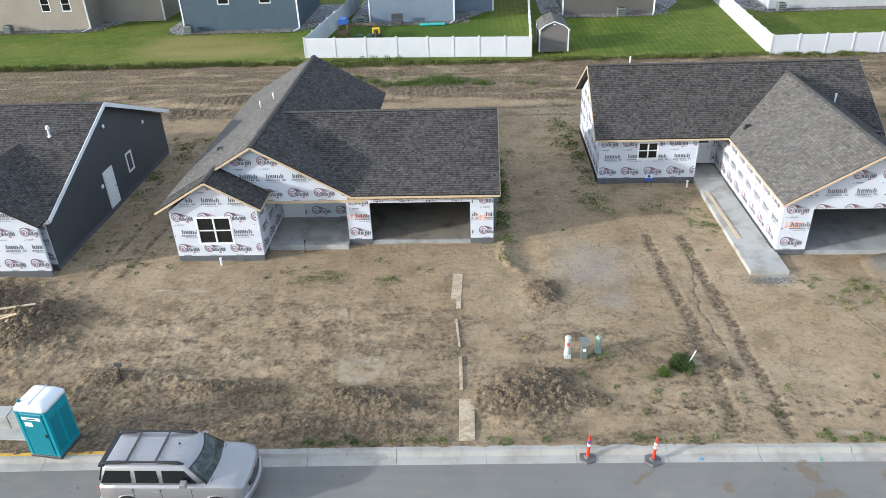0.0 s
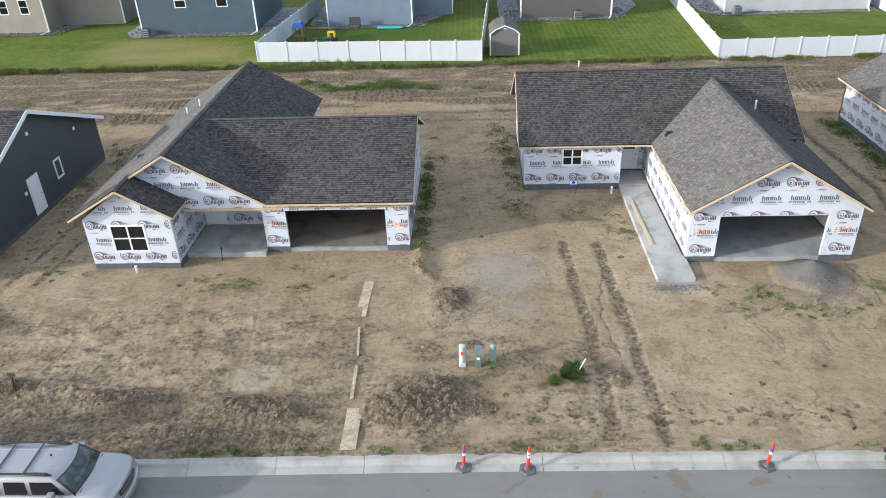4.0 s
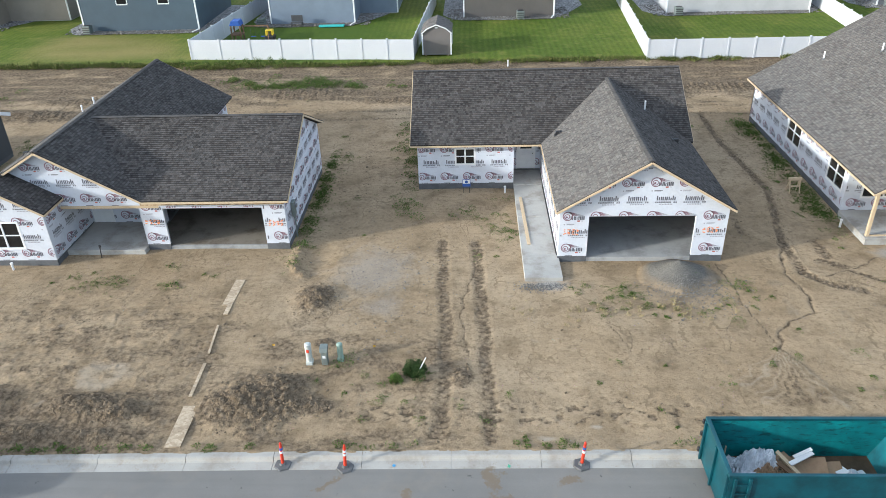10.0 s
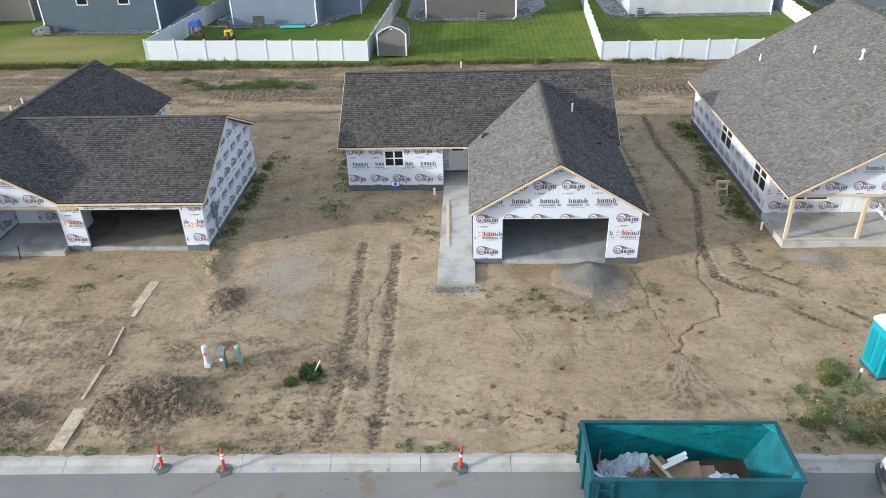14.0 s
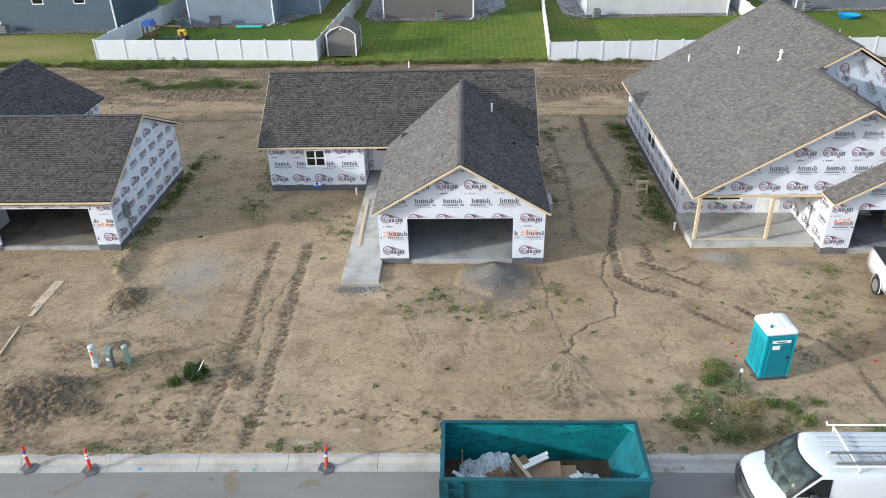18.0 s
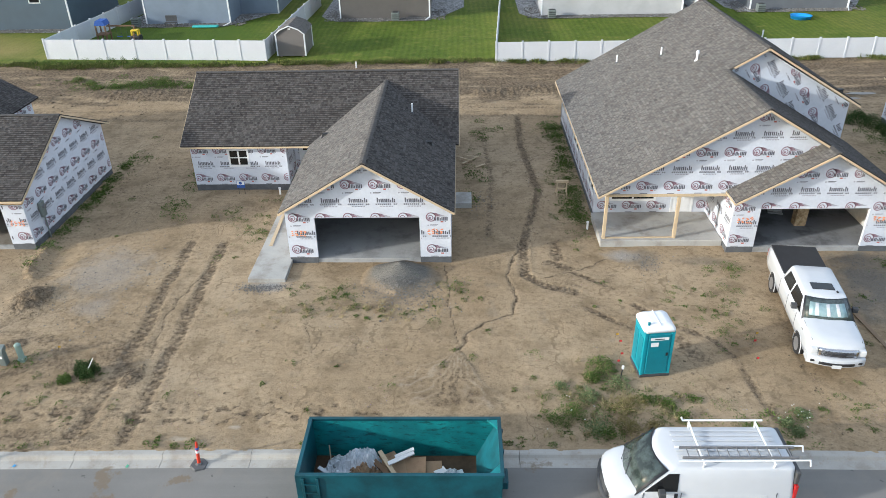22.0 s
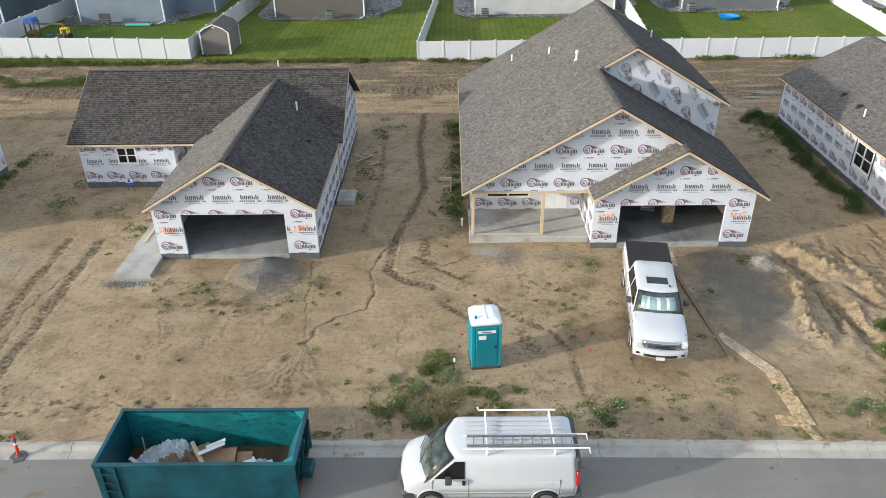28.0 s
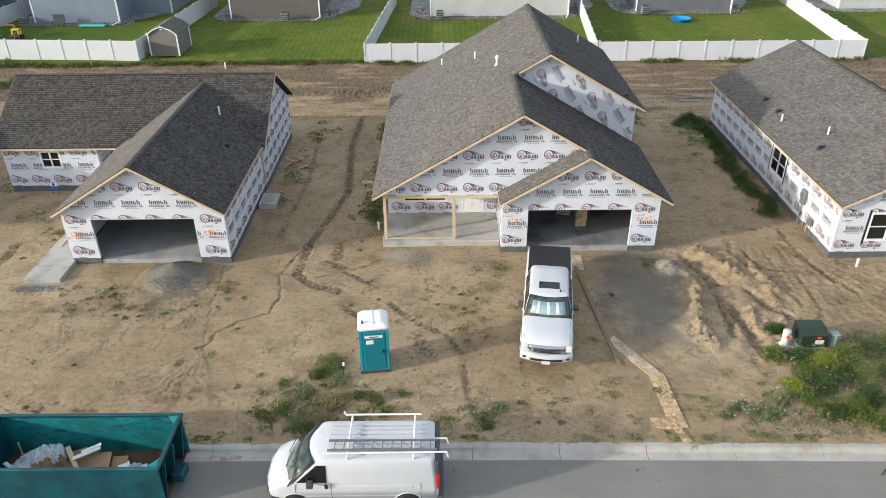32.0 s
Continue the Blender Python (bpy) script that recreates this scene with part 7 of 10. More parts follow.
def suv():
    L, W = 4.58, 1.98
    st = [(0.0, 0.62, 1.06, 0.9), (0.06, 0.42, 1.14, 0.96), (0.6, 0.36, 1.17, 0.99), (2.4, 0.36, 1.17, 0.99), (3.25, 0.36, 1.2, 0.99), (3.52, 0.36, 1.2, 0.985), (4.15, 0.38, 1.17, 0.97), (4.5, 0.40, 1.1, 0.93), (4.62, 0.48, 0.95, 0.87)]
    V = vehicle("suv", "silver four-door SUV parked at the kerb, roof rack", "car", pose(-11.15, 16.05, -0.1), M_SILVER, L, W, st,
                (0.04, 3.4, 0.2, 2.84, 1.19, 0.9, 0.755), (0.88, 3.64), {"side": [(0.12, 1.06, 0.32, 1.08), (1.22, 1.92, 1.22, 1.88), (2.06, 3.08, 2.04, 2.74)], "rear": True}, 1.8, 0.37)
    for s in (1, -1):
        for x in (1.1, 1.95, 2.9):
            seam(V, s, W, x, 0.5, 1.08)
        for x in (1.8, 2.7):
            part("door_handle", new_box(x - 0.1, x + 0.08, *sorted((s * 0.985, s * 1.02)), 0.92, 0.96, 0.01), M_SILVER, V)
        part("side_moulding", new_box(1.3, 3.2, *sorted((s * 0.985, s * 1.012)), 0.55, 0.66, 0.01), M_TRIM, V)
        bm = bmesh.new()
        rail = [(0.2, 1.8, 0.03), (0.3, 1.84, 0.055), (0.75, 1.865, 0.05), (1.2, 1.87, 0.03), (1.84, 1.87, 0.03), (2.2, 1.865, 0.05), (2.55, 1.84, 0.055), (2.72, 1.8, 0.025)]
        for (xa, za, ra), (xb, zb, rb) in zip(rail, rail[1:]):
            tube(bm, (xa, s * 0.66, za), (xb, s * 0.66, zb), ra, 8, rb)
        part("roof_rail", bm, M_BLACK, V)
        part("head_lamp", new_box(4.2, 4.46, *sorted((s * 0.56, s * 0.86)), 0.8, 0.98, 0.05, 2), M_LAMP, V)
        part("tail_lamp", new_box(-0.015, 0.08, *sorted((s * 0.76, s * 0.915)), 0.78, 1.06, 0.02), M_RED, V)
    for x in (0.95, 1.85):
        part("roof_crossbar", new_box(x - 0.03, x + 0.03, -0.65, 0.65, 1.85, 1.88, 0.008), M_TRIM, V)
    part("front_bumper", curved_bar(4.68, 0.95, 0.42, 0.64, 0.3, 0.2), M_SILVER, V)
    part("rear_bumper", new_box(-0.08, 0.2, -0.95, 0.95, 0.42, 0.62, 0.04, 2), M_SILVER, V)
    part("grille", curved_bar(4.62, 0.5, 0.74, 0.92, 0.15, 0.05), M_TRIM, V)
    for s in (0.25, -0.35):
        bm = beam((3.46, s, 1.21), (3.24, s + 0.45, 1.43), 0.02, 0.015)
        part("wiper", bm, M_BLACK, V)
    for i in range(5):
        part("roof_rib", new_box(0.55, 2.6, -0.42 + 0.2 * i, -0.38 + 0.2 * i, 1.808, 1.826, 0.006), M_SILVER, V)
    part("spoiler_lip", new_box(0.1, 0.27, -0.74, 0.74, 1.74, 1.808, 0.02, 2), M_BLACK, V)
    part("cowl", curved_bar(3.5, 0.84, 1.17, 1.225, 0.14, 0.12), M_BLACK, V)
    bm = bmesh.new()
    tube(bm, (2.35, 0.1, 1.87), (2.35, 0.1, 1.93), 0.035, 10, 0.02)
    part("roof_aerial", bm, M_BLACK, V)
    part("hood_seam", new_box(3.5, 3.515, -0.8, 0.8, 1.17, 1.235), M_TRIM, V)
    return V


def van():
    L, W = 5.4, 2.0
    st = [(0.0, 0.55, 1.15, 0.9), (0.05, 0.42, 1.22, 0.97), (0.5, 0.38, 1.25, 1.0), (4.3, 0.38, 1.25, 1.0), (4.7, 0.38, 1.22, 0.99), (5.0, 0.4, 1.14, 0.97), (5.28, 0.42, 1.03, 0.92), (5.42, 0.48, 0.88, 0.84)]
    m = pose(32.21, 16.28, -0.1) @ Matrix.Rotation(math.pi, 4, 'Z')
    V = vehicle("cargo_van", "white cargo van with a ladder rack parked at the kerb", "van", m, M_CARWHITE, L, W, st,
                (0.03, 4.56, 0.12, 3.68, 1.2, 0.985, 0.86), (0.95, 4.44), {"side": [(3.42, 4.36, 3.42, 3.72)], "rear": True}, 2.09, 0.37, True, 0.26)
    for s in (1, -1):
        for x in (3.3, 4.4, 0.55):
            seam(V, s, W, x, 0.5, 1.22)
        part("door_handle", new_box(3.4, 3.5, *sorted((s * 0.985, s * 1.03)), 1.02, 1.2, 0.015), M_BLACK, V)
        part("fuel_flap" if s > 0 else "side_door_rail", new_box(0.8, 1.0, *sorted((s * 0.99, s * 1.008)), 1.0, 1.15, 0.01) if s > 0 else new_box(1.0, 2.8, *sorted((s * 0.99, s * 1.01)), 1.1, 1.13), M_CARWHITE, V)
        part("head_lamp", new_box(5.0, 5.27, *sorted((s * 0.6, s * 0.86)), 0.74, 0.9, 0.05, 2), M_LAMP, V)
        part("indicator", new_box(4.98, 5.25, *sorted((s * 0.66, s * 0.885)), 0.64, 0.73, 0.03), M_AMBER, V)
        part("tail_lamp", new_box(-0.03, 0.08, *sorted((s * 0.84, s * 0.985)), 0.95, 1.5, 0.02), M_RED, V)
    part("front_bumper", curved_bar(5.5, 0.97, 0.38, 0.62, 0.35, 0.2), M_TRIM, V)
    part("grille", curved_bar(5.43, 0.58, 0.66, 0.86, 0.12, 0.06), M_TRIM, V)
    part("rear_bumper", new_box(-0.14, 0.1, -0.95, 0.95, 0.42, 0.6, 0.03, 2), M_TRIM, V)
    part("rear_edge_trim", new_box(-0.025, 0.12, -0.93, 0.93, 1.5, 1.98, 0.03), M_TRIM, V)
    for i in range(7):
        y = -0.6 + 0.2 * i
        part("roof_rib", new_box(0.4, 3.4, y - 0.03, y + 0.03, 2.13, 2.152, 0.006), M_CARWHITE, V)
    for y in (0.3, -0.3):
        part("wiper", beam((4.8, y, 1.25), (4.56, y - 0.45, 1.52), 0.02, 0.015), M_BLACK, V)
    return V


def ladder_rack():
    R = thing("ladder_rack", "white steel ladder rack bolted on the van roof", "roof rack")
    o = pose(32.21, 16.28, -0.1) @ Matrix.Rotation(math.pi, 4, 'Z')
    for x in (0.75, 2.75):
        bm = bmesh.new()
        tube(bm, (x, -0.85, 2.24), (x, 0.85, 2.24), 0.03, 6)
        tube(bm, (x, -0.85, 2.24), (x, -0.8, 2.02), 0.03, 6)
        tube(bm, (x, 0.85, 2.24), (x, 0.8, 2.02), 0.03, 6)
        part("crossbar", bm, M_WHITE, R)
    bm = bmesh.new()
    tube(bm, (0.55, -0.85, 2.32), (2.95, -0.85, 2.32), 0.03, 6)
    tube(bm, (2.95, -0.85, 2.32), (3.0, -0.85, 2.44), 0.03, 6)
    for x in (0.75, 2.75):
        tube(bm, (x, -0.85, 2.32), (x, -0.85, 2.2), 0.02, 6)
    part("side_rail", bm, M_WHITE, R)
    for y in (0.22, 0.78):
        bm = bmesh.new()
        tube(bm, (-0.25, y, 2.32), (3.45, y, 2.28), 0.025, 6)
        tube(bm, (-0.25, y, 2.32), (-0.3, y, 2.1), 0.025, 6)
        part("long_rail", bm, M_WHITE, R)
    R.matrix_world = o
    Ld = thing("ladder", "aluminium extension ladder lying on the van rack", "ladder")
    for y in (0.3, 0.7):
        part("ladder_rail", new_box(0.05, 3.35, y - 0.015, y + 0.015, 2.3, 2.38), M_ALLOY, Ld)
    for i in range(11):
        bm = bmesh.new()
        tube(bm, (0.25 + 0.29 * i, 0.3, 2.34), (0.25 + 0.29 * i, 0.7, 2.34), 0.017, 6)
        part("rung", bm, M_ALLOY, Ld)
    Ld.matrix_world = o


def pickup():
    L, W = 6.7, 2.05
    st = [(-0.45, 0.7, 1.25, 0.94), (-0.39, 0.55, 1.42, 1.0), (0.0, 0.5, 1.45, 1.02), (1.95, 0.48, 1.45, 1.02), (2.1, 0.48, 1.4, 1.02), (4.9, 0.48, 1.39, 1.02), (5.4, 0.48, 1.38, 1.01), (6.2, 0.5, 1.34, 1.0), (6.55, 0.5, 1.28, 0.98), (6.7, 0.52, 1.17, 0.94), (6.74, 0.56, 1.0, 0.9)]
    a = math.atan2(-7.0, -1.0)
    m = pose(37.28, 28.56, 0.03) @ Matrix.Rotation(a, 4, 'Z')
    V = vehicle("pickup_truck", "white crew-cab pickup with black bed cover, sunshade behind windscreen", "pickup truck", m, M_CARWHITE, L, W, st,
                (1.95, 5.12, 2.12, 4.28, 1.36, 0.97, 0.76), (1.1, 5.45), {"side": [(2.25, 3.25, 2.4, 3.25), (3.4, 4.75, 3.4, 4.3)], "rear": True}, 2.02, 0.42)
    part("bed_cover", new_box(-0.4, 1.98, -0.93, 0.93, 1.44, 1.53, 0.02), M_BLACK, V)
    part("sunroof", new_box(3.5, 4.0, -0.42, 0.42, 2.02, 2.052, 0.02), M_GLASS, V)
    m2 = plain("blue_silver_sunshade", (0.3, 0.42, 0.43), 0.4, 0.3, 0.15, 6, 20, 0)
    sh = quad_on(V, "sunshade", [(5.12, -0.97, 1.36), (5.12, 0.97, 1.36), (4.34, 0.775, 1.95), (4.34, -0.775, 1.95)], 0.12, 0.88, 0.22, 0.78, m2, 0.018, bow=0.16)
    for u in (0.24, 0.47, 0.68):
        quad_on(V, "sunshade_stripe", [(5.12, -0.97, 1.36), (5.12, 0.97, 1.36), (4.34, 0.775, 1.95), (4.34, -0.775, 1.95)], u, u + 0.07, 0.24, 0.76, M_LAMP, 0.024, bow=0.16)
    for s in (1, -1):
        part("head_lamp", new_box(6.35, 6.73, *sorted((s * 0.7, s * 0.975)), 0.92, 1.16, 0.06, 2), M_LAMP, V)
        part("tail_lamp", new_box(-0.46, -0.36, *sorted((s * 0.85, s * 0.995)), 0.95, 1.3, 0.02), M_RED, V)
        for x in (2.1, 3.35, 4.65):
            seam(V, s, W, x, 0.6, 1.3)
        for x in (3.2, 4.45):
            part("door_handle", new_box(x - 0.2, x, *sorted((s * 1.005, s * 1.045)), 1.14, 1.18, 0.01), M_CARWHITE, V)
        part("fog_lamp", new_box(6.62, 6.8, *sorted((s * 0.74, s * 0.9)), 0.6, 0.7, 0.02), M_BLACK, V)
        bm = beam((5.5, s * 0.99, 1.2), (5.66, s * 0.985, 1.2), 0.05, 0.02)
        part("hood_vent", bm, M_TRIM, V)
    part("grille_surround", curved_bar(6.83, 0.68, 0.84, 1.17, 0.3, 0.07), M_CHROME, V)
    part("grille", curved_bar(6.838, 0.6, 0.88, 1.13, 0.1, 0.055), M_TRIM, V)
    for z in (0.92, 0.99, 1.06, 1.12):
        part("grille_slat", curved_bar(6.855, 0.59, z - 0.017, z + 0.017, 0.05, 0.055), M_CHROME, V)
    part("badge", curved_bar(6.87, 0.26, 0.965, 1.055, 0.05, 0.01), M_BLACK, V)
    part("front_bumper", curved_bar(6.92, 1.01, 0.5, 0.82, 0.4, 0.22), M_CARWHITE, V)
    part("bumper_intake", curved_bar(6.928, 0.62, 0.54, 0.68, 0.1, 0.075), M_BLACK, V)
    part("number_plate", new_box(6.9, 6.945, -0.16, 0.16, 0.46, 0.6), M_LAMP, V)
    for s in (1, -1):
        part("hood_crease", beam((5.35, s * 0.5, 1.425), (6.45, s * 0.44, 1.33), 0.02, 0.02), M_CARWHITE, V)
        part("hood_seam", beam((5.3, s * 0.9, 1.385), (6.4, s * 0.87, 1.31), 0.014, 0.016), M_TRIM, V)
    part("roof_aerial", new_box(4.08, 4.2, 0.42, 0.48, 2.03, 2.09, 0.01), M_BLACK, V)
    return V


suv()
van()
ladder_rack()
pickup()

# ---- dumpster with its rubbish ----
M_TEAL = plain("worn_teal_paint", (0.004, 0.062, 0.082), 0.42, 0.1, 0.45, 1.2, 14, 0.3)


def scraped_mat():
    m, n, l, b = material("scraped_teal_paint", 0.5, 0.1)
    v = world_pos(n)
    c = ramp(n, l, tex_noise(n, l, v, 1.1, 5), [(0.36, (0.006, 0.14, 0.155)), (0.64, (0.012, 0.235, 0.245))])
    st = n.new("ShaderNodeMapping")
    st.inputs["Scale"].default_value = (1.0, 1.0, 3.2)
    st.inputs["Rotation"].default_value = (0, 0.35, 0)
    l.new(v, st.inputs[0])
    smear = tex_noise(n, l, st.outputs[0], 2.2, 8, 0.75)
    c = mix(n, l, ramp(n, l, smear, [(0.52, (0, 0, 0)), (0.62, (0.8, 0.8, 0.8))]), c, (0.005, 0.045, 0.05))
    chip = tex_noise(n, l, v, 9.0, 5, 0.7)
    c = mix(n, l, ramp(n, l, chip, [(0.64, (0, 0, 0)), (0.68, (0.85, 0.85, 0.85))]), c, (0.035, 0.02, 0.014))
    fl = tex_noise(n, l, st.outputs[0], 6.0, 6, 0.8)
    c = mix(n, l, ramp(n, l, fl, [(0.64, (0, 0, 0)), (0.7, (0.5, 0.5, 0.5))]), c, (0.08, 0.27, 0.29))
    l.new(c, b.inputs["Base Color"])
    bump(n, l, b, smear, 0.4, 0.02)
    return m


M_TEAL_IN = scraped_mat()
M_TEAL_END = plain("smeared_dimmed_teal_paint", (0.006, 0.1, 0.125), 0.55, 0.1, 0.45, 1.6, 12, 0.3)
M_FLOORRUST = plain("rusty_wet_floor", (0.10, 0.06, 0.035), 0.5, 0.2, 0.5, 1.5, 8, 0.3)


def dumpster():
    D = thing("dumpster", "large open teal roll-off dumpster with scraped walls at the kerb", "dumpster")
    x0, x1, y0, y1, z0, z1 = 17.72, 23.72, 15.35, 17.72, 0.12, 1.7
    t = 0.06
    part("floor_plate", new_box(x0 + t, x1 - t, y0 + t, y1 - t, z0, z0 + 0.06), M_FLOORRUST, D)
    part("side_wall", new_box(x0, x1, y0, y0 + t, z0 - 0.05, z1), M_TEAL, D)
    part("side_wall", new_box(x0, x1, y1 - t, y1, z0 - 0.05, z1), M_TEAL_IN, D)
    part("end_wall", new_box(x0, x0 + t, y0 + t, y1 - t, z0 - 0.05, z1), M_TEAL, D)
    bm = bmesh.new()
    hexa(bm, [(x1 - 0.75, y0 + t, z0), (x1 - 0.69, y0 + t, z0), (x1 - 0.69, y1 - t, z0), (x1 - 0.75, y1 - t, z0), (x1 - t, y0 + t, z1), (x1, y0 + t, z1), (x1, y1 - t, z1), (x1 - t, y1 - t, z1)])
    # sloped end toned darker in colour to offset the sun falling on it
    part("sloped_end", bm, M_TEAL_END, D)
    for a, b, c, d in ((x0 - 0.05, x1 + 0.05, y0 - 0.05, y0 + 0.07), (x0 - 0.05, x1 + 0.05, y1 - 0.07, y1 + 0.05), (x0 - 0.05, x0 + 0.07, y0 + 0.07, y1 - 0.07), (x1 - 0.07, x1 + 0.05, y0 + 0.07, y1 - 0.07)):
        part("top_rim", new_box(a, b, c, d, z1 - 0.02, z1 + 0.09, 0.012), M_TEAL, D)
    for y in (y0 + 0.07, y1 - 0.25):
        hexa_bm = bmesh.new()
        s = 1 if y < 16 else -1
        yy = y0 + 0.06 if s > 0 else y1 - 0.06
        hexa(hexa_bm, [(x1 - 0.4, yy, z1 - 0.02), (x1 - 0.07, yy, z1 - 0.02), (x1 - 0.07, yy + s * 0.35, z1 - 0.02), (x1 - 0.08, yy + s * 0.36, z1 - 0.02), (x1 - 0.4, yy, z1 + 0.06), (x1 - 0.07, yy, z1 + 0.06), (x1 - 0.07, yy + s * 0.35, z1 + 0.06), (x1 - 0.08, yy + s * 0.36, z1 + 0.06)])
        bmesh.ops.recalc_face_normals(hexa_bm, faces=hexa_bm.faces[:])
        part("corner_gusset", hexa_bm, M_TEAL_IN, D)
    part("bottom_rail", new_box(x0, x1, y0 - 0.05, y0, z0 - 0.1, z0 + 0.12, 0.015), M_TEAL, D)
    for x in (x0 + 0.12, x0 + 0.55):
        part("ladder_stile", new_box(x, x + 0.09, y0 - 0.07, y0, z0, z1 - 0.05, 0.01), M_TEAL, D)
    for i in range(4):
        part("ladder_rung", new_box(x0 + 0.2, x0 + 0.56, y0 - 0.08, y0 - 0.05, 0.35 + 0.35 * i, 0.39 + 0.35 * i), M_TEAL, D)
    for y in (y0 + 0.03, y0 + 1.15, y1 - 0.12):
        part("end_post", new_box(x0 - 0.08, x0, y, y + 0.09, z0 - 0.05, z1 - 0.02, 0.01), M_TEAL, D)
    for z in (0.3, 1.0, 1.5):
        part("hinge", new_box(x0 - 0.12, x0 + 0.02, y1 - 0.02, y1 + 0.09, z, z + 0.16, 0.02), M_BLACK, D)
    for y in (y0 + 0.3, y0 + 1.1, y1 - 0.4):
        bm = bmesh.new()
        hexa(bm, [(x1 - 0.6, y, 0.2), (x1 - 0.1, y, 0.2), (x1 - 0.1, y + 0.1, 0.2), (x1 - 0.6, y + 0.1, 0.2), (x1 - 0.02, y, z1 - 0.1), (x1 + 0.1, y, z1 - 0.1), (x1 + 0.1, y + 0.1, z1 - 0.1), (x1 - 0.02, y + 0.1, z1 - 0.1)])
        part("end_rib", bm, M_TEAL, D)
    part("winch_hook", new_box(x1 - 0.15, x1 + 0.25, y0 + 0.9, y0 + 1.5, 0.15, 0.5, 0.04), M_TEAL, D)
    for x in (x0 + 0.4, x1 - 0.9):
        for y in (y0 + 0.35, y1 - 0.55):
            bm = bmesh.new()
            tube(bm, (x, y, 0.02), (x, y + 0.2, 0.02), 0.12, 14)
            part("roller", bm, M_BLACK, D)
    return D


dumpster()
M_CARD = plain("cardboard", (0.34, 0.23, 0.14), 0.85, 0, 0.15)
M_CARDWET = plain("wet_brown_wood", (0.16, 0.095, 0.05), 0.8, 0, 0.2)
M_FILM = plain("crumpled_white_plastic", (0.62, 0.66, 0.70), 0.35, 0, 0.15, 6, 30, 0.3)
rnd = random.Random(11)


def plank(name, label, cat, p, q, w, t, mat, group=""):
    ob = part(name, beam(p, q, w, t), mat)
    return tagged(ob, label, cat, group)


def film_sheet(label, x, y, z, sx, sy, h, mat, seed, turn=0.0, name="plastic_sheet", cat="plastic sheet"):
    """A torn sheet thrown down in folds: ragged edge, sharp creases, a high middle."""
    n = 34
    u, v = np.meshgrid(np.linspace(-1, 1, n), np.linspace(-1, 1, n))
    r = np.hypot(u, v)
    edge = 1 + 0.35 * wavy(u * 1.7 + seed, v * 1.7, seed)
    px = sx * u * edge * (1 - 0.25 * r * r * wavy(u * 3, v * 3 + seed, seed + 1))
    py = sy * v * edge * (1 - 0.25 * r * r * wavy(u * 3 + seed, v * 3, seed + 2))
    pz = 0.8 * h * (np.clip(1 - 0.7 * r * r, 0.04, 1) * (0.6 + 0.6 * creases(u * 1.3 + seed, v * 1.3, seed + 3)) + 0.5 * creases(u * 2.9, v * 2.9 + seed, seed + 4) + 0.12 * rough(u * 6, v * 6 + seed, seed + 6))
    me = bpy.data.meshes.new(name)
    keep = (r < 1.25 + 0.2 * wavy(u * 4, v * 4, seed + 5))
    idx = np.arange(n * n).reshape(n, n)
    faces = [(int(idx[j, i]), int(idx[j, i + 1]), int(idx[j + 1, i + 1]), int(idx[j + 1, i])) for j in range(n - 1) for i in range(n - 1) if keep[j, i]]
    me.from_pydata(np.stack((px, py, pz), -1).reshape(-1, 3).tolist(), [], faces)
    me.materials.append(mat)
    ob = new(name, me)
    ob.matrix_world = pose(x, y, z, 0, 0, turn)
    return tagged(ob, label, cat, "dumpster rubbish")


film_sheet("crumpled translucent plastic sheet thrown in the dumpster", 19.1, 17.0, 0.28, 0.62, 0.42, 0.8, M_FILM, 3, 20)
film_sheet("crumpled clear plastic wrap in the dumpster", 19.5, 17.15, 0.3, 0.45, 0.36, 0.7, M_FILM, 14, -35)
film_sheet("torn white plastic sheet in the dumpster", 18.7, 16.65, 0.26, 0.42, 0.34, 0.4, M_FILM, 21, 60)
film_sheet("crushed brown paper in the dumpster", 19.35, 16.62, 0.3, 0.4, 0.3, 0.6, M_CARD, 17, 10, "paper_bag", "paper bag")
film_sheet("crumpled white plastic wrap in the dumpster", 18.5, 17.05, 0.22, 0.4, 0.3, 0.35, M_FILM, 9, 75)
film_sheet("torn brown paper bag in the dumpster", 19.7, 16.9, 0.24, 0.36, 0.3, 0.45, M_CARD, 5, 40, "paper_bag", "paper bag")
film_sheet("crumpled orange-brown wrapping paper in the dumpster", 19.25, 16.35, 0.34, 0.34, 0.26, 0.6, M_CARD, 27, 25, "wrapping_paper", "paper")
film_sheet("small white plastic bag on the dumpster floor", 22.15, 16.85, 0.18, 0.24, 0.18, 0.22, M_FILM, 7, 15, "plastic_bag", "plastic bag")
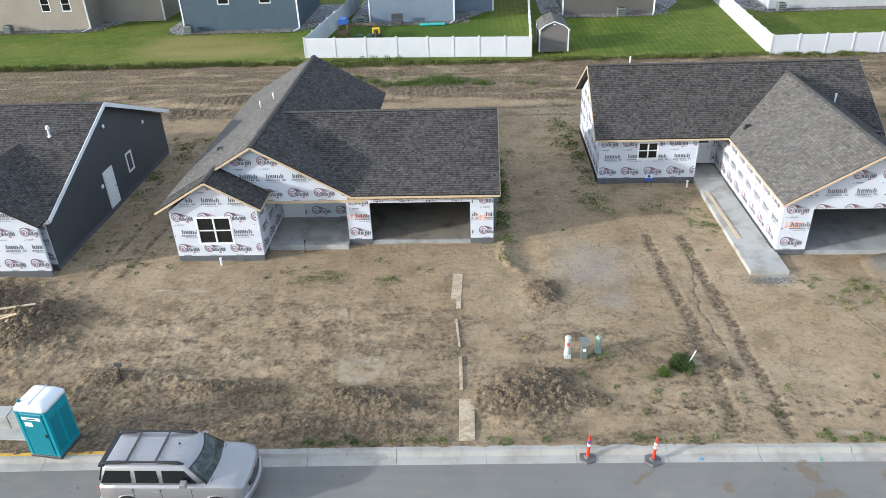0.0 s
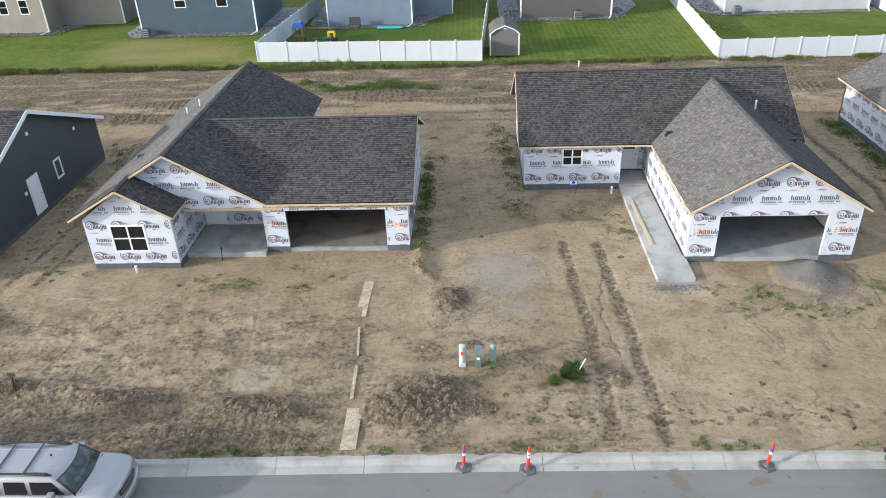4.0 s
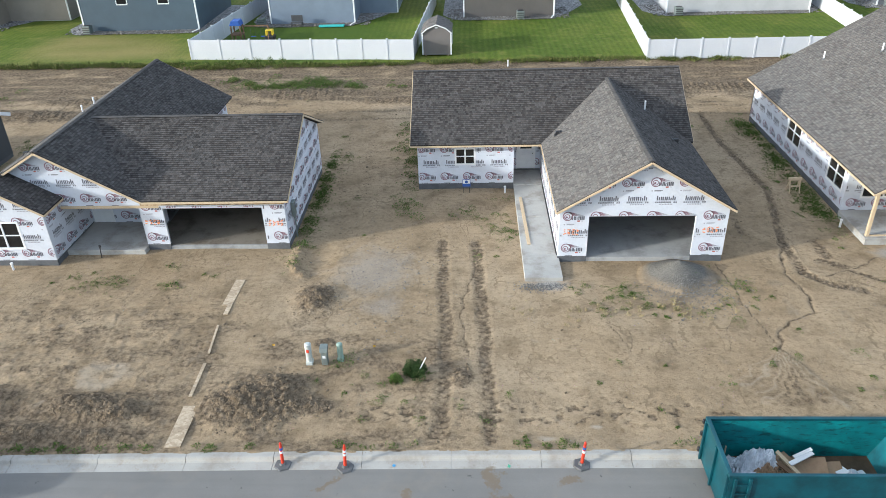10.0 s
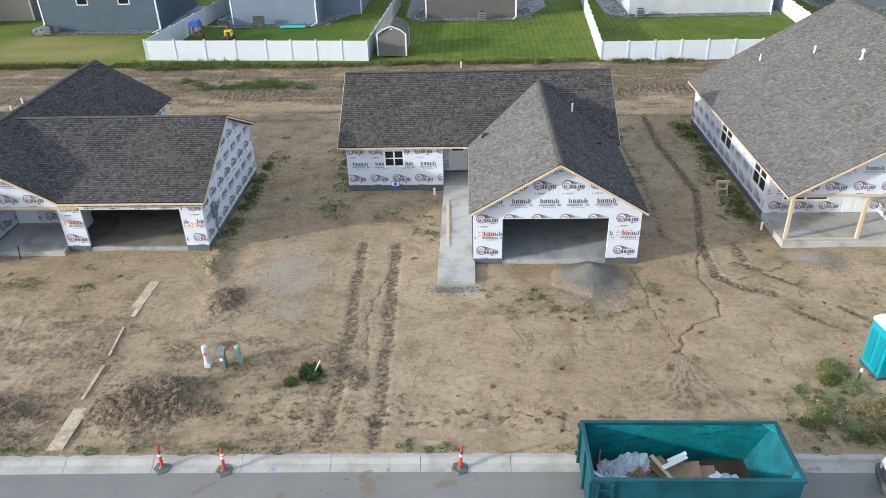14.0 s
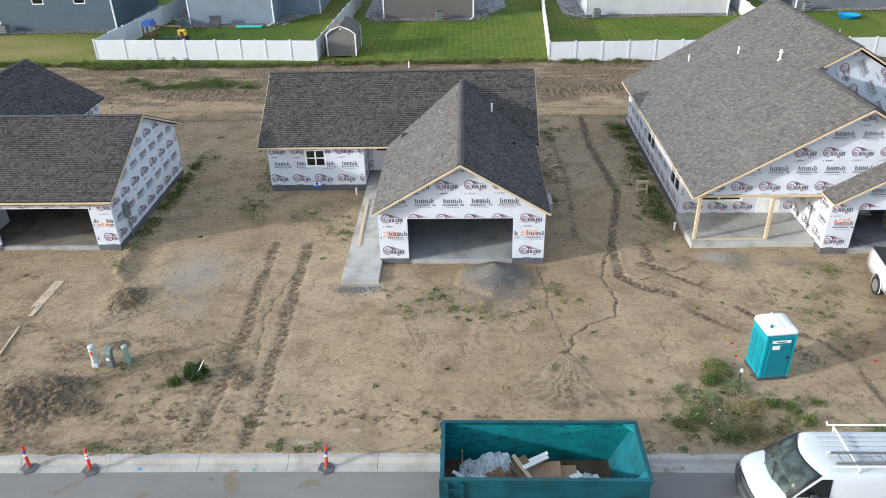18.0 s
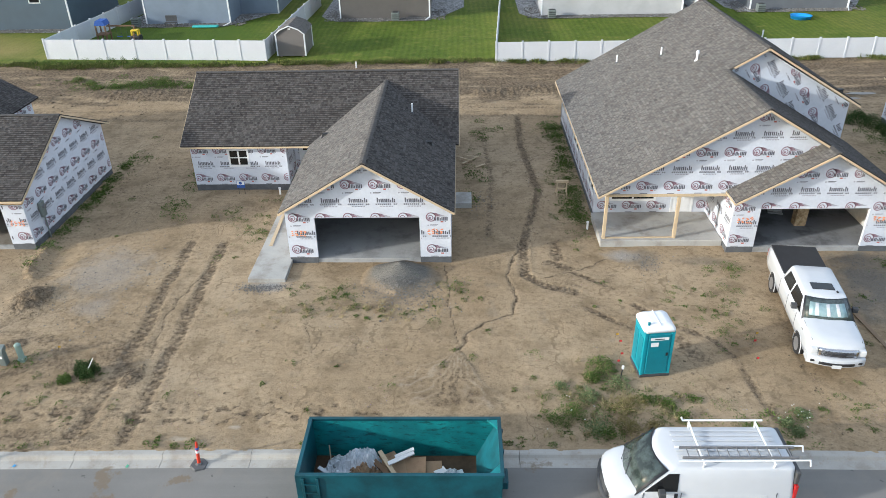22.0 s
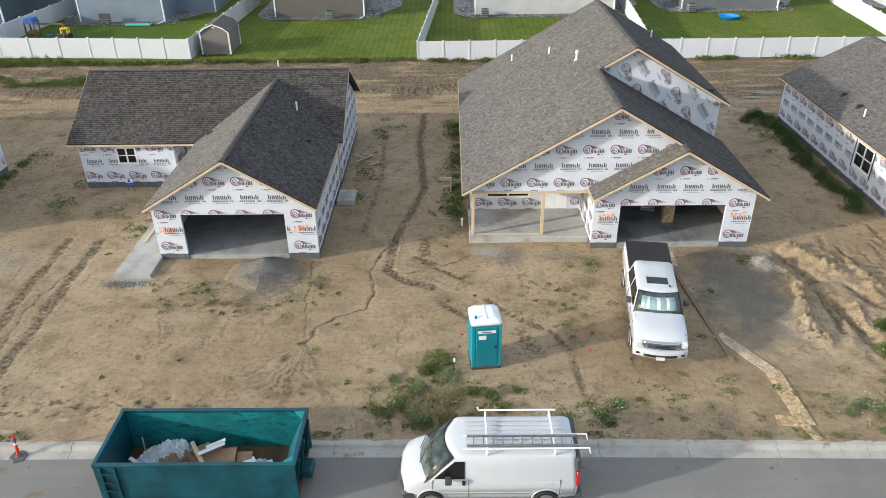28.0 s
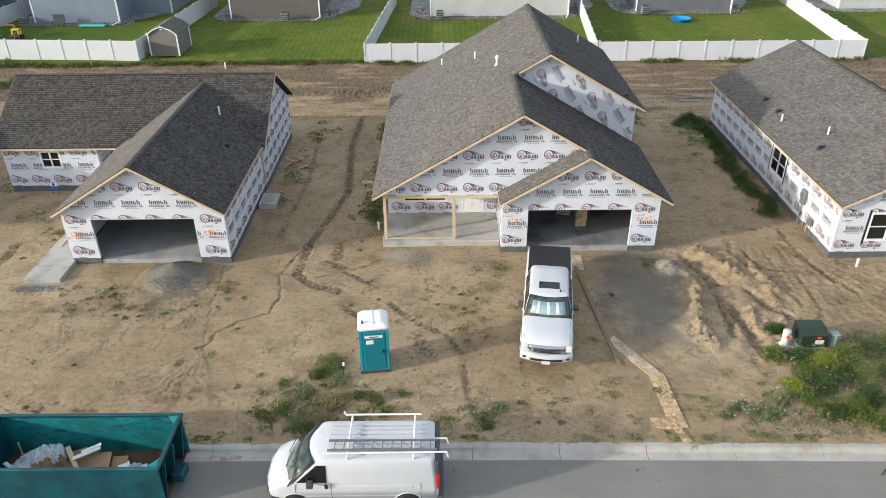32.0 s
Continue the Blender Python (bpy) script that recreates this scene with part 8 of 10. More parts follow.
for i, (x, y, z, sx, sy, rx, ry, rz) in enumerate(((20.45, 16.95, 0.36, 0.9, 0.7, 25, 5, 10), (21.05, 16.9, 0.36, 0.7, 0.75, 30, -12, -6), (21.65, 16.9, 0.32, 0.5, 0.6, 22, 0, 3), (20.1, 17.25, 0.35, 0.8, 0.5, 8, 0, 30), (18.35, 16.6, 0.3, 0.6, 0.4, 20, 30, 40), (19.0, 16.4, 0.5, 0.55, 0.4, 35, 8, 15), (18.9, 16.45, 0.35, 0.5, 0.4, 10, -15, -20), (19.75, 16.5, 0.4, 0.4, 0.35, 25, 5, 60), (22.4, 16.8, 0.24, 0.4, 0.3, 4, 0, 20))):
    ob = part("cardboard_sheet", new_box(-sx / 2, sx / 2, -sy / 2, sy / 2, -0.012, 0.012), M_CARD if i < 4 else M_FILM)
    ob.matrix_world = pose(x, y, z, rx, ry, rz)
    tagged(ob, "flattened cardboard lying in the dumpster" if i < 4 else "white board scrap lying in the dumpster", "cardboard", "dumpster rubbish")
for p, q, w, mt, lb in (((19.9, 17.3, 0.75), (20.5, 16.5, 0.4), 0.14, M_PINE, "pine board offcut in the dumpster"), ((20.2, 16.9, 0.6), (21.0, 17.25, 0.75), 0.16, M_WHITE, "white trim offcut in the dumpster"), ((20.4, 17.15, 0.65), (21.0, 17.35, 0.8), 0.12, M_WHITE, "white trim offcut in the dumpster"),
                        ((19.75, 16.95, 0.7), (20.35, 16.45, 0.42), 0.16, M_CARDWET, "brown wet plank across the rubbish"), ((18.0, 16.8, 0.55), (18.6, 16.5, 0.35), 0.12, M_FILM, "pale board offcut in the dumpster"), ((18.3, 17.3, 0.25), (18.3, 17.32, 0.95), 0.03, M_PINE, "thin stick leaning in the dumpster"), ((21.7, 16.75, 0.3), (22.0, 16.95, 0.34), 0.25, M_WHITE, "white board scrap in the dumpster")):
    plank("timber_offcut", lb, "offcut", p, q, w, 0.04, mt, "dumpster rubbish")

# ---- portable toilets ----
M_AQUA = plain("aqua_plastic", (0.01, 0.27, 0.34), 0.45, 0, 0.08, 2, 20, 0.05)
M_AQUA_D = plain("deep_aqua_plastic", (0.006, 0.19, 0.245), 0.45, 0, 0.08, 2, 20, 0.05)


def portable_toilet(m, label):
    T = thing("portable_toilet", label, "portable toilet", "portable toilets")
    w = 0.55
    part("base", new_box(-w - 0.03, w + 0.03, -w - 0.03, w + 0.03, 0.0, 0.12, 0.02), M_TRIM, T)
    part("cabin", new_box(-w, w, -w, w, 0.1, 2.08, 0.05, 2), M_AQUA, T)
    part("door", new_box(-0.4, 0.42, -w - 0.035, -w + 0.01, 0.2, 1.95, 0.02), M_AQUA_D, T)
    for s in (1, -1):
        part("corner_post", new_box(*sorted((s * (w - 0.11), s * (w + 0.015))), -w - 0.02, -w + 0.08, 0.12, 2.08, 0.015), M_AQUA, T)
        for y in (-0.25, 0.25):
            part("side_panel", new_box(*sorted((s * (w - 0.01), s * (w + 0.02))), y - 0.19, y + 0.19, 0.3, 1.7, 0.012), M_AQUA_D, T)
    part("name_strip", new_box(-0.34, 0.34, -w - 0.045, -w - 0.02, 1.7, 1.82), M_WHITE, T, "white strip above the door")
    part("lettering_bar", new_box(-0.18, 0.18, -w - 0.049, -w - 0.044, 1.735, 1.775), M_TRIM, T)
    part("notice", new_box(-0.3, -0.02, -w - 0.042, -w - 0.03, 1.42, 1.6), M_WHITE, T)
    part("door_latch", new_box(0.3, 0.38, -w - 0.06, -w - 0.03, 0.98, 1.12, 0.01), M_BLACK, T)
    bm = bmesh.new()
    loft(bm, [top_ring(-w - 0.04, w + 0.04, w + 0.04, 2.04, 0.12), top_ring(-w - 0.03, w + 0.03, w + 0.03, 2.14, 0.12), top_ring(-w + 0.08, w - 0.08, w - 0.06, 2.26, 0.14), top_ring(-w + 0.28, w - 0.28, w - 0.2, 2.31, 0.14)])
    part("roof", bm, M_WHITE, T)
    bm = bmesh.new()
    tube(bm, (-0.4, -0.38, 2.1), (-0.4, -0.38, 2.38), 0.05, 10)
    part("vent_pipe", bm, M_AQUA_D, T)
    part("roof_seam", new_box(-0.015, 0.015, -0.48, 0.48, 2.25, 2.325, 0.006), M_VINYL, T)
    T.matrix_world = m
    return T


portable_toilet(pose(-14.05, 17.8, 0.03, 0, 0, -8), "aqua portable toilet with white roof beside the kerb")
portable_toilet(pose(29.68, 22.42, 0.0, 0, 0, 6), "aqua portable toilet with white roof standing on bare dirt")
slab_l = tagged(part("driveway_slab", new_box(-19.5, -14.9, 18.05, 19.6, -0.2, 0.09, 0.01), M_CONC), "pale concrete driveway apron with a yellow kerb edge", "driveway", kind="structure")
blocks = thing("block_stack", "stack of pale concrete blocks on the driveway", "concrete blocks")
for i in range(2):
    for j in range(2):
        part("block", new_box(-16.7 + 0.62 * i, -16.1 + 0.62 * i, 18.55, 19.1, 0.07 + 0.31 * j, 0.37 + 0.31 * j, 0.012), M_CONC, blocks)
M_YELLOW = plain("faded_yellow_paint", (0.55, 0.33, 0.05), 0.7, 0, 0.2)
bm = bmesh.new()
for i in range(12):
    xa, xb = -23 + 0.97 * i, -23 + 0.97 * (i + 1) - 0.004
    ya, yb = float(bow(xa)), float(bow(xb))
    hexa(bm, [(xa, 17.8 + ya, 0.03), (xb, 17.8 + yb, 0.03), (xb, 18.03 + yb, 0.03), (xa, 18.03 + ya, 0.03), (xa, 17.8 + ya, 0.05), (xb, 17.8 + yb, 0.05), (xb, 18.03 + yb, 0.068), (xa, 18.03 + ya, 0.068)])
part("yellow_kerb_paint", bm, M_YELLOW, kerb, "worn yellow paint on the kerb top")

# ---- traffic delineators, barricade ----
M_ORANGE = plain("orange_red_plastic", (0.72, 0.07, 0.03), 0.5, 0, 0.1)
M_MARKBLUE = plain("blue_marking_paint", (0.08, 0.3, 0.55), 0.8, 0, 0.25, 9, 60, 0)
M_MARKGREEN = plain("green_marking_paint", (0.1, 0.4, 0.25), 0.8, 0, 0.25, 9, 60, 0)
M_RUBBER = plain("grey_black_rubber", (0.12, 0.12, 0.122), 0.85, 0, 0.2)
M_BLUE = plain("blue_plastic", (0.03, 0.10, 0.38), 0.5, 0, 0.1)


M_REDORANGE = plain("red_orange_plastic", (0.62, 0.05, 0.02), 0.5, 0, 0.08)


def delineator(x, y, lean=(0, 0), blue=False):
    T = thing("delineator_post", "orange delineator post with white bands in the gutter", "traffic cone", "delineator posts")
    bm = bmesh.new()
    tube(bm, (0, 0, 0), (0, 0, 0.05), 0.31, 6, 0.28)
    tube(bm, (0, 0, 0.05), (0, 0, 0.11), 0.13, 6, 0.09)
    part("rubber_base", bm, M_RUBBER, T)
    bm = bmesh.new()
    tube(bm, (0, 0, 0.09), (0, 0, 0.9), 0.056, 12, 0.048)
    part("tube", bm, M_REDORANGE, T)
    for z, mt in ((0.55, M_WHITE), (0.69, M_BLUE if blue else M_WHITE)):
        bm = bmesh.new()
        tube(bm, (0, 0, z), (0, 0, z + 0.09), 0.06, 12)
        part("reflective_band", bm, mt, T)
    bm = bmesh.new()
    tube(bm, (0, 0, 0.9), (0, 0, 0.95), 0.032, 10)
    tube(bm, (0, 0, 0.95), (0, 0, 1.0), 0.045, 10, 0.028)
    part("grip", bm, M_REDORANGE, T)
    T.matrix_world = pose(x, y, -0.09, lean[0], lean[1], 20)


delineator(3.99, 17.45, (0, 2), True)
delineator(6.09, 17.35, (0, 3))
delineator(13.86, 17.5, (0, 4), True)


def barricade():
    T = thing("barricade", "small orange and white barricade standing in the street", "barricade")
    for x in (46.75, 47.75):
        for s in (1, -1):
            part("leg", beam((x, 16.35 + s * 0.25, -0.1), (x, 16.35, 0.95), 0.05, 0.04, (1, 0, 0)), M_TRIM, T)
    for z in (0.55, 0.8):
        part("rail_board", new_box(46.65, 47.85, 16.24, 16.28, z, z + 0.18, 0.005), M_ORANGE, T)


barricade()


# ---- utility pedestals and transformer ----
M_PEDW = plain("weathered_white_plastic", (0.52, 0.55, 0.52), 0.6, 0, 0.08)
M_PEDG = plain("pale_green_plastic", (0.25, 0.34, 0.29), 0.6, 0, 0.08)
M_PEDGR = plain("grey_metal_box", (0.19, 0.22, 0.21), 0.5, 0.3, 0.12)
M_TRANS = plain("dark_green_metal", (0.022, 0.042, 0.028), 0.5, 0.2, 0.2)


def round_pedestal(x, y, r, h, mat, label, notice=True):
    T = thing("utility_pedestal", label, "pedestal", "utility pedestals")
    part("foot", new_box(x - r * 1.08, x + r * 1.08, y - r * 1.08, y + r * 1.08, -0.08, 0.1, 0.02), mat, T)
    bm = bmesh.new()
    tube(bm, (x, y, 0.1), (x, y, h - 0.05), r, 18)
    part("shell", bm, mat, T)
    bm = bmesh.new()
    tube(bm, (x, y, h - 0.06), (x, y, h - 0.02), r * 1.08, 18)
    tube(bm, (x, y, h - 0.02), (x, y, h + 0.03), r * 1.02, 18, r * 0.6)
    part("cap", bm, mat, T)
    if notice:
        part("warning_notice", new_box(x - 0.05, x + 0.05, y - r - 0.008, y - r + 0.03, h * 0.6, h * 0.6 + 0.14), M_ORANGE, T)


round_pedestal(3.9, 22.75, 0.125, 0.9, M_PEDW, "white round utility pedestal standing in the dirt")
round_pedestal(5.1, 22.95, 0.115, 0.75, M_PEDG, "pale green round utility pedestal", False)
gp = thing("meter_pedestal", "grey metal utility box on a post", "pedestal", "utility pedestals")
part("cabinet", new_box(4.4, 4.64, 22.6, 22.85, -0.05, 0.62, 0.01), M_PEDGR, gp)
bm = bmesh.new()
hexa(bm, [(4.37, 22.56, 0.6), (4.67, 22.56, 0.6), (4.67, 22.88, 0.6), (4.37, 22.88, 0.6), (4.37, 22.62, 0.74), (4.67, 22.62, 0.74), (4.67, 22.88, 0.8), (4.37, 22.88, 0.8)])
part("lid", bm, M_PEDGR, gp)
part("label_plate", new_box(4.46, 4.58, 22.588, 22.6, 0.3, 0.42), M_WHITE, gp)
round_pedestal(46.25, 23.4, 0.15, 0.74, M_PEDW, "white round utility pedestal beside a transformer")
tr = thing("transformer", "dark green pad-mounted transformer on a concrete pad", "transformer")
part("pad", new_box(46.7, 47.86, 22.97, 24.0, -0.05, 0.14, 0.02), M_PEDGR, tr)
part("tank", new_box(46.75, 47.8, 23.45, 23.95, 0.14, 0.78, 0.02), M_TRANS, tr)
bm = bmesh.new()
hexa(bm, [(46.75, 23.05, 0.14), (47.8, 23.05, 0.14), (47.8, 23.45, 0.14), (46.75, 23.45, 0.14), (46.75, 23.1, 0.68), (47.8, 23.1, 0.68), (47.8, 23.45, 0.86), (46.75, 23.45, 0.86)])
part("door", bm, M_TRANS, tr)
part("lid", new_box(46.72, 47.83, 23.42, 23.98, 0.78, 0.86, 0.02), M_TRANS, tr)
part("warning_notice", new_box(47.3, 47.62, 23.045, 23.07, 0.3, 0.48), M_WHITE, tr)
part("warning_notice", new_box(47.35, 47.5, 23.04, 23.075, 0.56, 0.65), M_ORANGE, tr)
part("side_louvre", new_box(46.735, 46.76, 23.55, 23.95, 0.35, 0.75), M_BLACK, tr)
gb = thing("utility_pedestal", "pale green ribbed utility box beside the transformer", "pedestal", "utility pedestals")
bm = bmesh.new()
for i in range(5):
    tube(bm, (48.2, 23.4, -0.05 + 0.12 * i), (48.2, 23.4, 0.07 + 0.12 * i), 0.24 - 0.008 * i, 8, 0.22 - 0.008 * i)
part("ribbed_shell", bm, M_PEDG, gb)
part("lid", new_box(48.02, 48.38, 23.22, 23.58, 0.53, 0.59, 0.03), M_PEDG, gb)

for p, q, w in (((38.6, 35.0, 0.29), (39.25, 34.75, 0.29), 0.2), ((38.5, 34.7, 0.29), (39.2, 34.5, 0.29), 0.15), ((38.7, 34.85, 0.33), (39.3, 34.9, 0.33), 0.12)):
    tagged(part("lining_offcut", beam((p[0], p[1], p[2]), q, w, 0.03), M_WHITE), "white board offcut lying on the garage floor", "offcut", "garage offcuts")
M_PUDDLE = plain("muddy_water", (0.16, 0.13, 0.095), 0.3, 0, 0.1, 1, 5, 0)
# ---- boards lying on the lots ----
M_BROWNWOOD = wood_mat("brown_plank", (0.17, 0.115, 0.07), (0.27, 0.19, 0.12))
M_PLY = osb_mat("weathered_osb", [(0.36, 0.275, 0.185), (0.45, 0.36, 0.25), (0.54, 0.44, 0.32)], 12.0)


def lying(name, label, p, q, w, t=0.02, mat=None, z=0.05, group="boards on the dirt"):
    zz = lambda c: max(ground_height(c[0], c[1])[0], ground_height((p[0] + q[0]) / 2, (p[1] + q[1]) / 2)[0]) + t / 2 + 0.005
    ob = part(name, beam((p[0], p[1], zz(p)), (q[0], q[1], zz(q)), w, t), mat or M_PLY)
    return tagged(ob, label, "board", group)


lying("plywood_board", "weathered plywood strip laid on dirt as a walkway", (0.03, 18.1), (0.0, 20.2), 0.55)
lying("timber_plank", "narrow timber plank laid end to end on dirt", (-0.2, 20.7), (-0.28, 22.7), 0.13, 0.04)
lying("timber_plank", "narrow timber plank laid end to end on dirt", (-0.32, 23.3), (-0.5, 25.2), 0.09, 0.04)
lying("plywood_board", "weathered plywood strip laid on dirt as a walkway", (-0.55, 26.7), (-0.5, 28.8), 0.45)
lying("timber_plank", "short timber plank beside a plywood strip", (-0.42, 26.0), (-0.42, 26.75), 0.2, 0.03)
lying("timber_plank", "long brown plank lying beside the pickup", (38.75, 29.7), (39.3, 22.1), 0.17, 0.04, M_BROWNWOOD)
lying("plywood_board", "plywood strip laid on dirt as a walkway", (39.25, 23.95), (40.55, 21.65), 0.5, 0.025)
lying("plywood_board", "osb strip laid on dirt as a walkway", (40.6, 21.75), (40.7, 18.7), 0.6, 0.025, M_OSB)
lying("plywood_board", "osb strip laid across the walkway end", (39.75, 19.0), (40.5, 18.9), 0.5, 0.025, M_OSB)
lying("timber_plank", "short plank bridging to the kerb", (40.6, 18.7), (40.78, 17.95), 0.3, 0.03, M_OSB)
lying("plywood_board", "plywood square before the garage slab", (38.85, 29.35), (38.9, 30.7), 0.6, 0.025)
plk = part("timber_plank", beam((13.0, 36.9, 0.225), (13.12, 31.6, 0.225), 0.16, 0.04), M_PINE)
tagged(plk, "long pine plank lying on the concrete walk", "board")
stoop = tagged(part("side_stoop", new_box(22.12, 23.1, 36.1, 37.5, -0.15, 0.26, 0.015), M_CONC), "small concrete stoop at the house side", "stoop", kind="structure")


def sawhorse():
    T = thing("sawhorse", "rough timber sawhorse standing in weeds", "sawhorse")
    part("top_beam", new_box(27.8, 28.5, 37.6, 37.72, 0.72, 0.86), M_PINE, T)
    for x in (27.88, 28.42):
        for s in (1, -1):
            part("leg", beam((x, 37.66 + s * 0.25, 0.0), (x, 37.66, 0.75), 0.09, 0.04, (1, 0, 0)), M_PINE, T)
    part("brace", new_box(27.86, 28.44, 37.52, 37.56, 0.36, 0.44), M_PINE, T)


sawhorse()
for i, (p, q) in enumerate((((22.6, 42.0, 0.05), (23.6, 42.9, 0.12)), ((22.4, 42.9, 0.1), (23.2, 42.1, 0.2)), ((22.9, 43.2, 0.05), (23.5, 42.3, 0.35)), ((23.4, 41.4, 0.05), (24.0, 41.9, 0.05)))):
    plank("timber_offcut", "pine offcut in a scrap heap by the house", "offcut", p, q, 0.1, 0.04, M_PINE, "timber scraps")

M_REDFLAG = plain("red_flag_plastic", (0.5, 0.03, 0.035), 0.6, 0, 0.1)
# ---- small site fittings ----
sg = thing("yard_sign", "small blue and white builder's sign on wire legs", "sign")
part("panel", new_box(9.8, 10.25, 37.95, 37.97, 0.42, 0.85), M_BLUE, sg)
part("white_top", new_box(9.82, 10.23, 37.944, 37.949, 0.6, 0.83), M_WHITE, sg)
bm = bmesh.new()
tube(bm, (10.02, 37.946, 0.71), (10.02, 37.94, 0.71), 0.09, 12)
part("emblem_disc", bm, M_BLUE, sg)
for x in (9.86, 10.19):
    bm = bmesh.new()
    tube(bm, (x, 37.975, -0.1), (x, 37.975, 0.8), 0.012, 5)
    part("wire_leg", bm, M_BLACK, sg)
for x, y, s in ((1.22, 33.1, 1), (51.18, 33.75, -1)):
    T = thing("electric_meter", "grey electric meter box with conduit on the wrapped wall", "meter", "electric meters")
    part("meter_box", new_box(*sorted((x, x + s * 0.16)), y - 0.2, y + 0.2, 1.2, 2.0, 0.015), M_PEDGR, T)
    bm = bmesh.new()
    tube(bm, (x + s * 0.15, y, 1.75), (x + s * 0.27, y, 1.75), 0.11, 14)
    part("meter_glass", bm, M_ALLOY, T)
    bm = bmesh.new()
    tube(bm, (x + s * 0.08, y, -0.1), (x + s * 0.08, y, 1.2), 0.035, 8)
    part("conduit", bm, M_PEDGR, T)
for x, y, mt in ((33.78, 22.7, M_REDFLAG), (34.05, 23.8, M_REDFLAG), (34.3, 24.3, M_YELLOW), (28.46, 22.55, M_REDFLAG), (28.67, 23.0, M_REDFLAG), (28.77, 23.8, M_REDFLAG), (28.72, 24.25, M_YELLOW), (2.2, 23.6, M_YELLOW), (6.3, 23.5, M_YELLOW)):
    T = thing("marker_flag", "small utility marking flag on a wire in the dirt", "flag", "marker flags")
    bm = bmesh.new()
    tube(bm, (x, y, -0.05), (x + 0.03, y, 0.25), 0.005, 5)
    part("wire", bm, M_BLACK, T)
    part("flag", new_box(x + 0.03, x + 0.13, y - 0.004, y + 0.004, 0.16, 0.25), mt, T)

for x, y, h, lb, top in ((-13.2, 21.1, 0.75, "black lot stake with a small grey plate in loose dirt", True), (28.46, 21.75, 0.6, "dark stake with a white tip beside the weeds", False), (-8.15, 31.05, 0.7, "thin dark steel stake before the porch", False)):
    T = thing("lot_stake", lb, "stake", "lot stakes")
    z = ground_height(x, y)[0]
    part("post", beam((x, y, z - 0.1), (x + 0.06, y + 0.02, z + h), 0.045, 0.03, (1, 0, 0)), M_BLACK, T)
    if top:
        part("plate", new_box(x - 0.08, x + 0.2, y - 0.02, y + 0.03, z + h - 0.04, z + h + 0.14, 0.01), M_TRIM, T)
    else:
        part("tip", new_box(x + 0.02, x + 0.1, y - 0.02, y + 0.06, z + h - 0.12, z + h + 0.02, 0.008), M_WHITE if x > 0 else M_TRIM, T)
for x, mt, lb in ((7.68, M_MARKBLUE, "sprayed blue utility mark"), (11.48, M_MARKGREEN, "sprayed green utility mark")):
    bm = bmesh.new()
    ring = [(x + (0.06 + 0.06 * noise.noise((a, x, 3.0))) * math.cos(a), 17.42 + (0.06 + 0.05 * noise.noise((a, x, 6.0))) * math.sin(a)) for a in [k * 0.5236 for k in range(12)]]
    bm.faces.new([bm.verts.new((u, v, -0.074)) for u, v in ring])
    part("utility_mark", bm, mt, kerb, lb)
gm = thing("gas_meter", "grey gas meter with yellow and steel pipes against a wrapped wall", "gas meter")
part("meter_body", new_box(50.98, 51.16, 32.35, 32.7, 0.62, 0.95, 0.04, 2), M_PEDGR, gm)
bm = bmesh.new()
tube(bm, (50.97, 32.52, 0.8), (50.92, 32.52, 0.8), 0.09, 14)
part("dial", bm, M_ALLOY, gm)
for y0, mt in ((32.3, M_PEDGR), (32.75, M_YELLOW)):
    bm = bmesh.new()
    tube(bm, (51.08, y0, -0.05), (51.08, y0, 0.98), 0.022, 8)
    tube(bm, (51.08, y0, 0.98), (51.08, 32.5, 0.98), 0.022, 8)
    part("riser", bm, mt, gm)
bm = bmesh.new()
tube(bm, (51.02, 32.85, 0.5), (51.02, 32.98, 0.5), 0.08, 12)
part("regulator", bm, M_ALLOY, gm)
bm = bmesh.new()
for i in range(10):
    a0, a1 = i * 0.3, (i + 1) * 0.3
    tube(bm, (51.05 - 0.1 * math.sin(a0), 33.0 + 0.04 * i, 0.5 - 0.05 * i), (51.05 - 0.1 * math.sin(a1), 33.0 + 0.04 * (i + 1), 0.5 - 0.05 * (i + 1)), 0.012, 6)
part("orange_lead", bm, M_ORANGE, gm)
for i, (p, q, w) in enumerate((((-20.6, 24.6), (-19.1, 25.0), 0.12), ((-20.5, 24.95), (-19.0, 25.35), 0.12), ((-20.4, 25.3), (-18.9, 25.7), 0.12), ((-19.6, 24.3), (-19.9, 25.9), 0.1))):
    lying("scrap_timber", "loose scrap timber dropped on the dirt", p, q, w, 0.03, M_PINE, group="scrap timber")
stub = part("white_pipe_stub", new_box(-0.06, 0.06, -0.06, 0.06, -0.1, 0.5, 0.03, 2), M_WHITE)
stub.location = (13.5, 63.0, 0.1)
tagged(stub, "short white plastic pipe standing out of the dirt", "pipe")
for i, (x, y, sx, sy) in enumerate(((51.2, 53.5, 0.9, 0.22), (52.6, 54.6, 1.1, 0.28))):
    bm = bmesh.new()
    bm.faces.new([bm.verts.new((x + sx * (1 + 0.25 * noise.noise((i, a * 1.3, 2.0))) * math.cos(a), y + sy * (1 + 0.25 * noise.noise((i, a * 1.3, 5.0))) * math.sin(a), 0.06)) for a in [k * 0.2618 for k in range(24)]])
    tagged(part("puddle", bm, M_PUDDLE), "shallow rain puddle lying in the dirt", "puddle", "puddles")


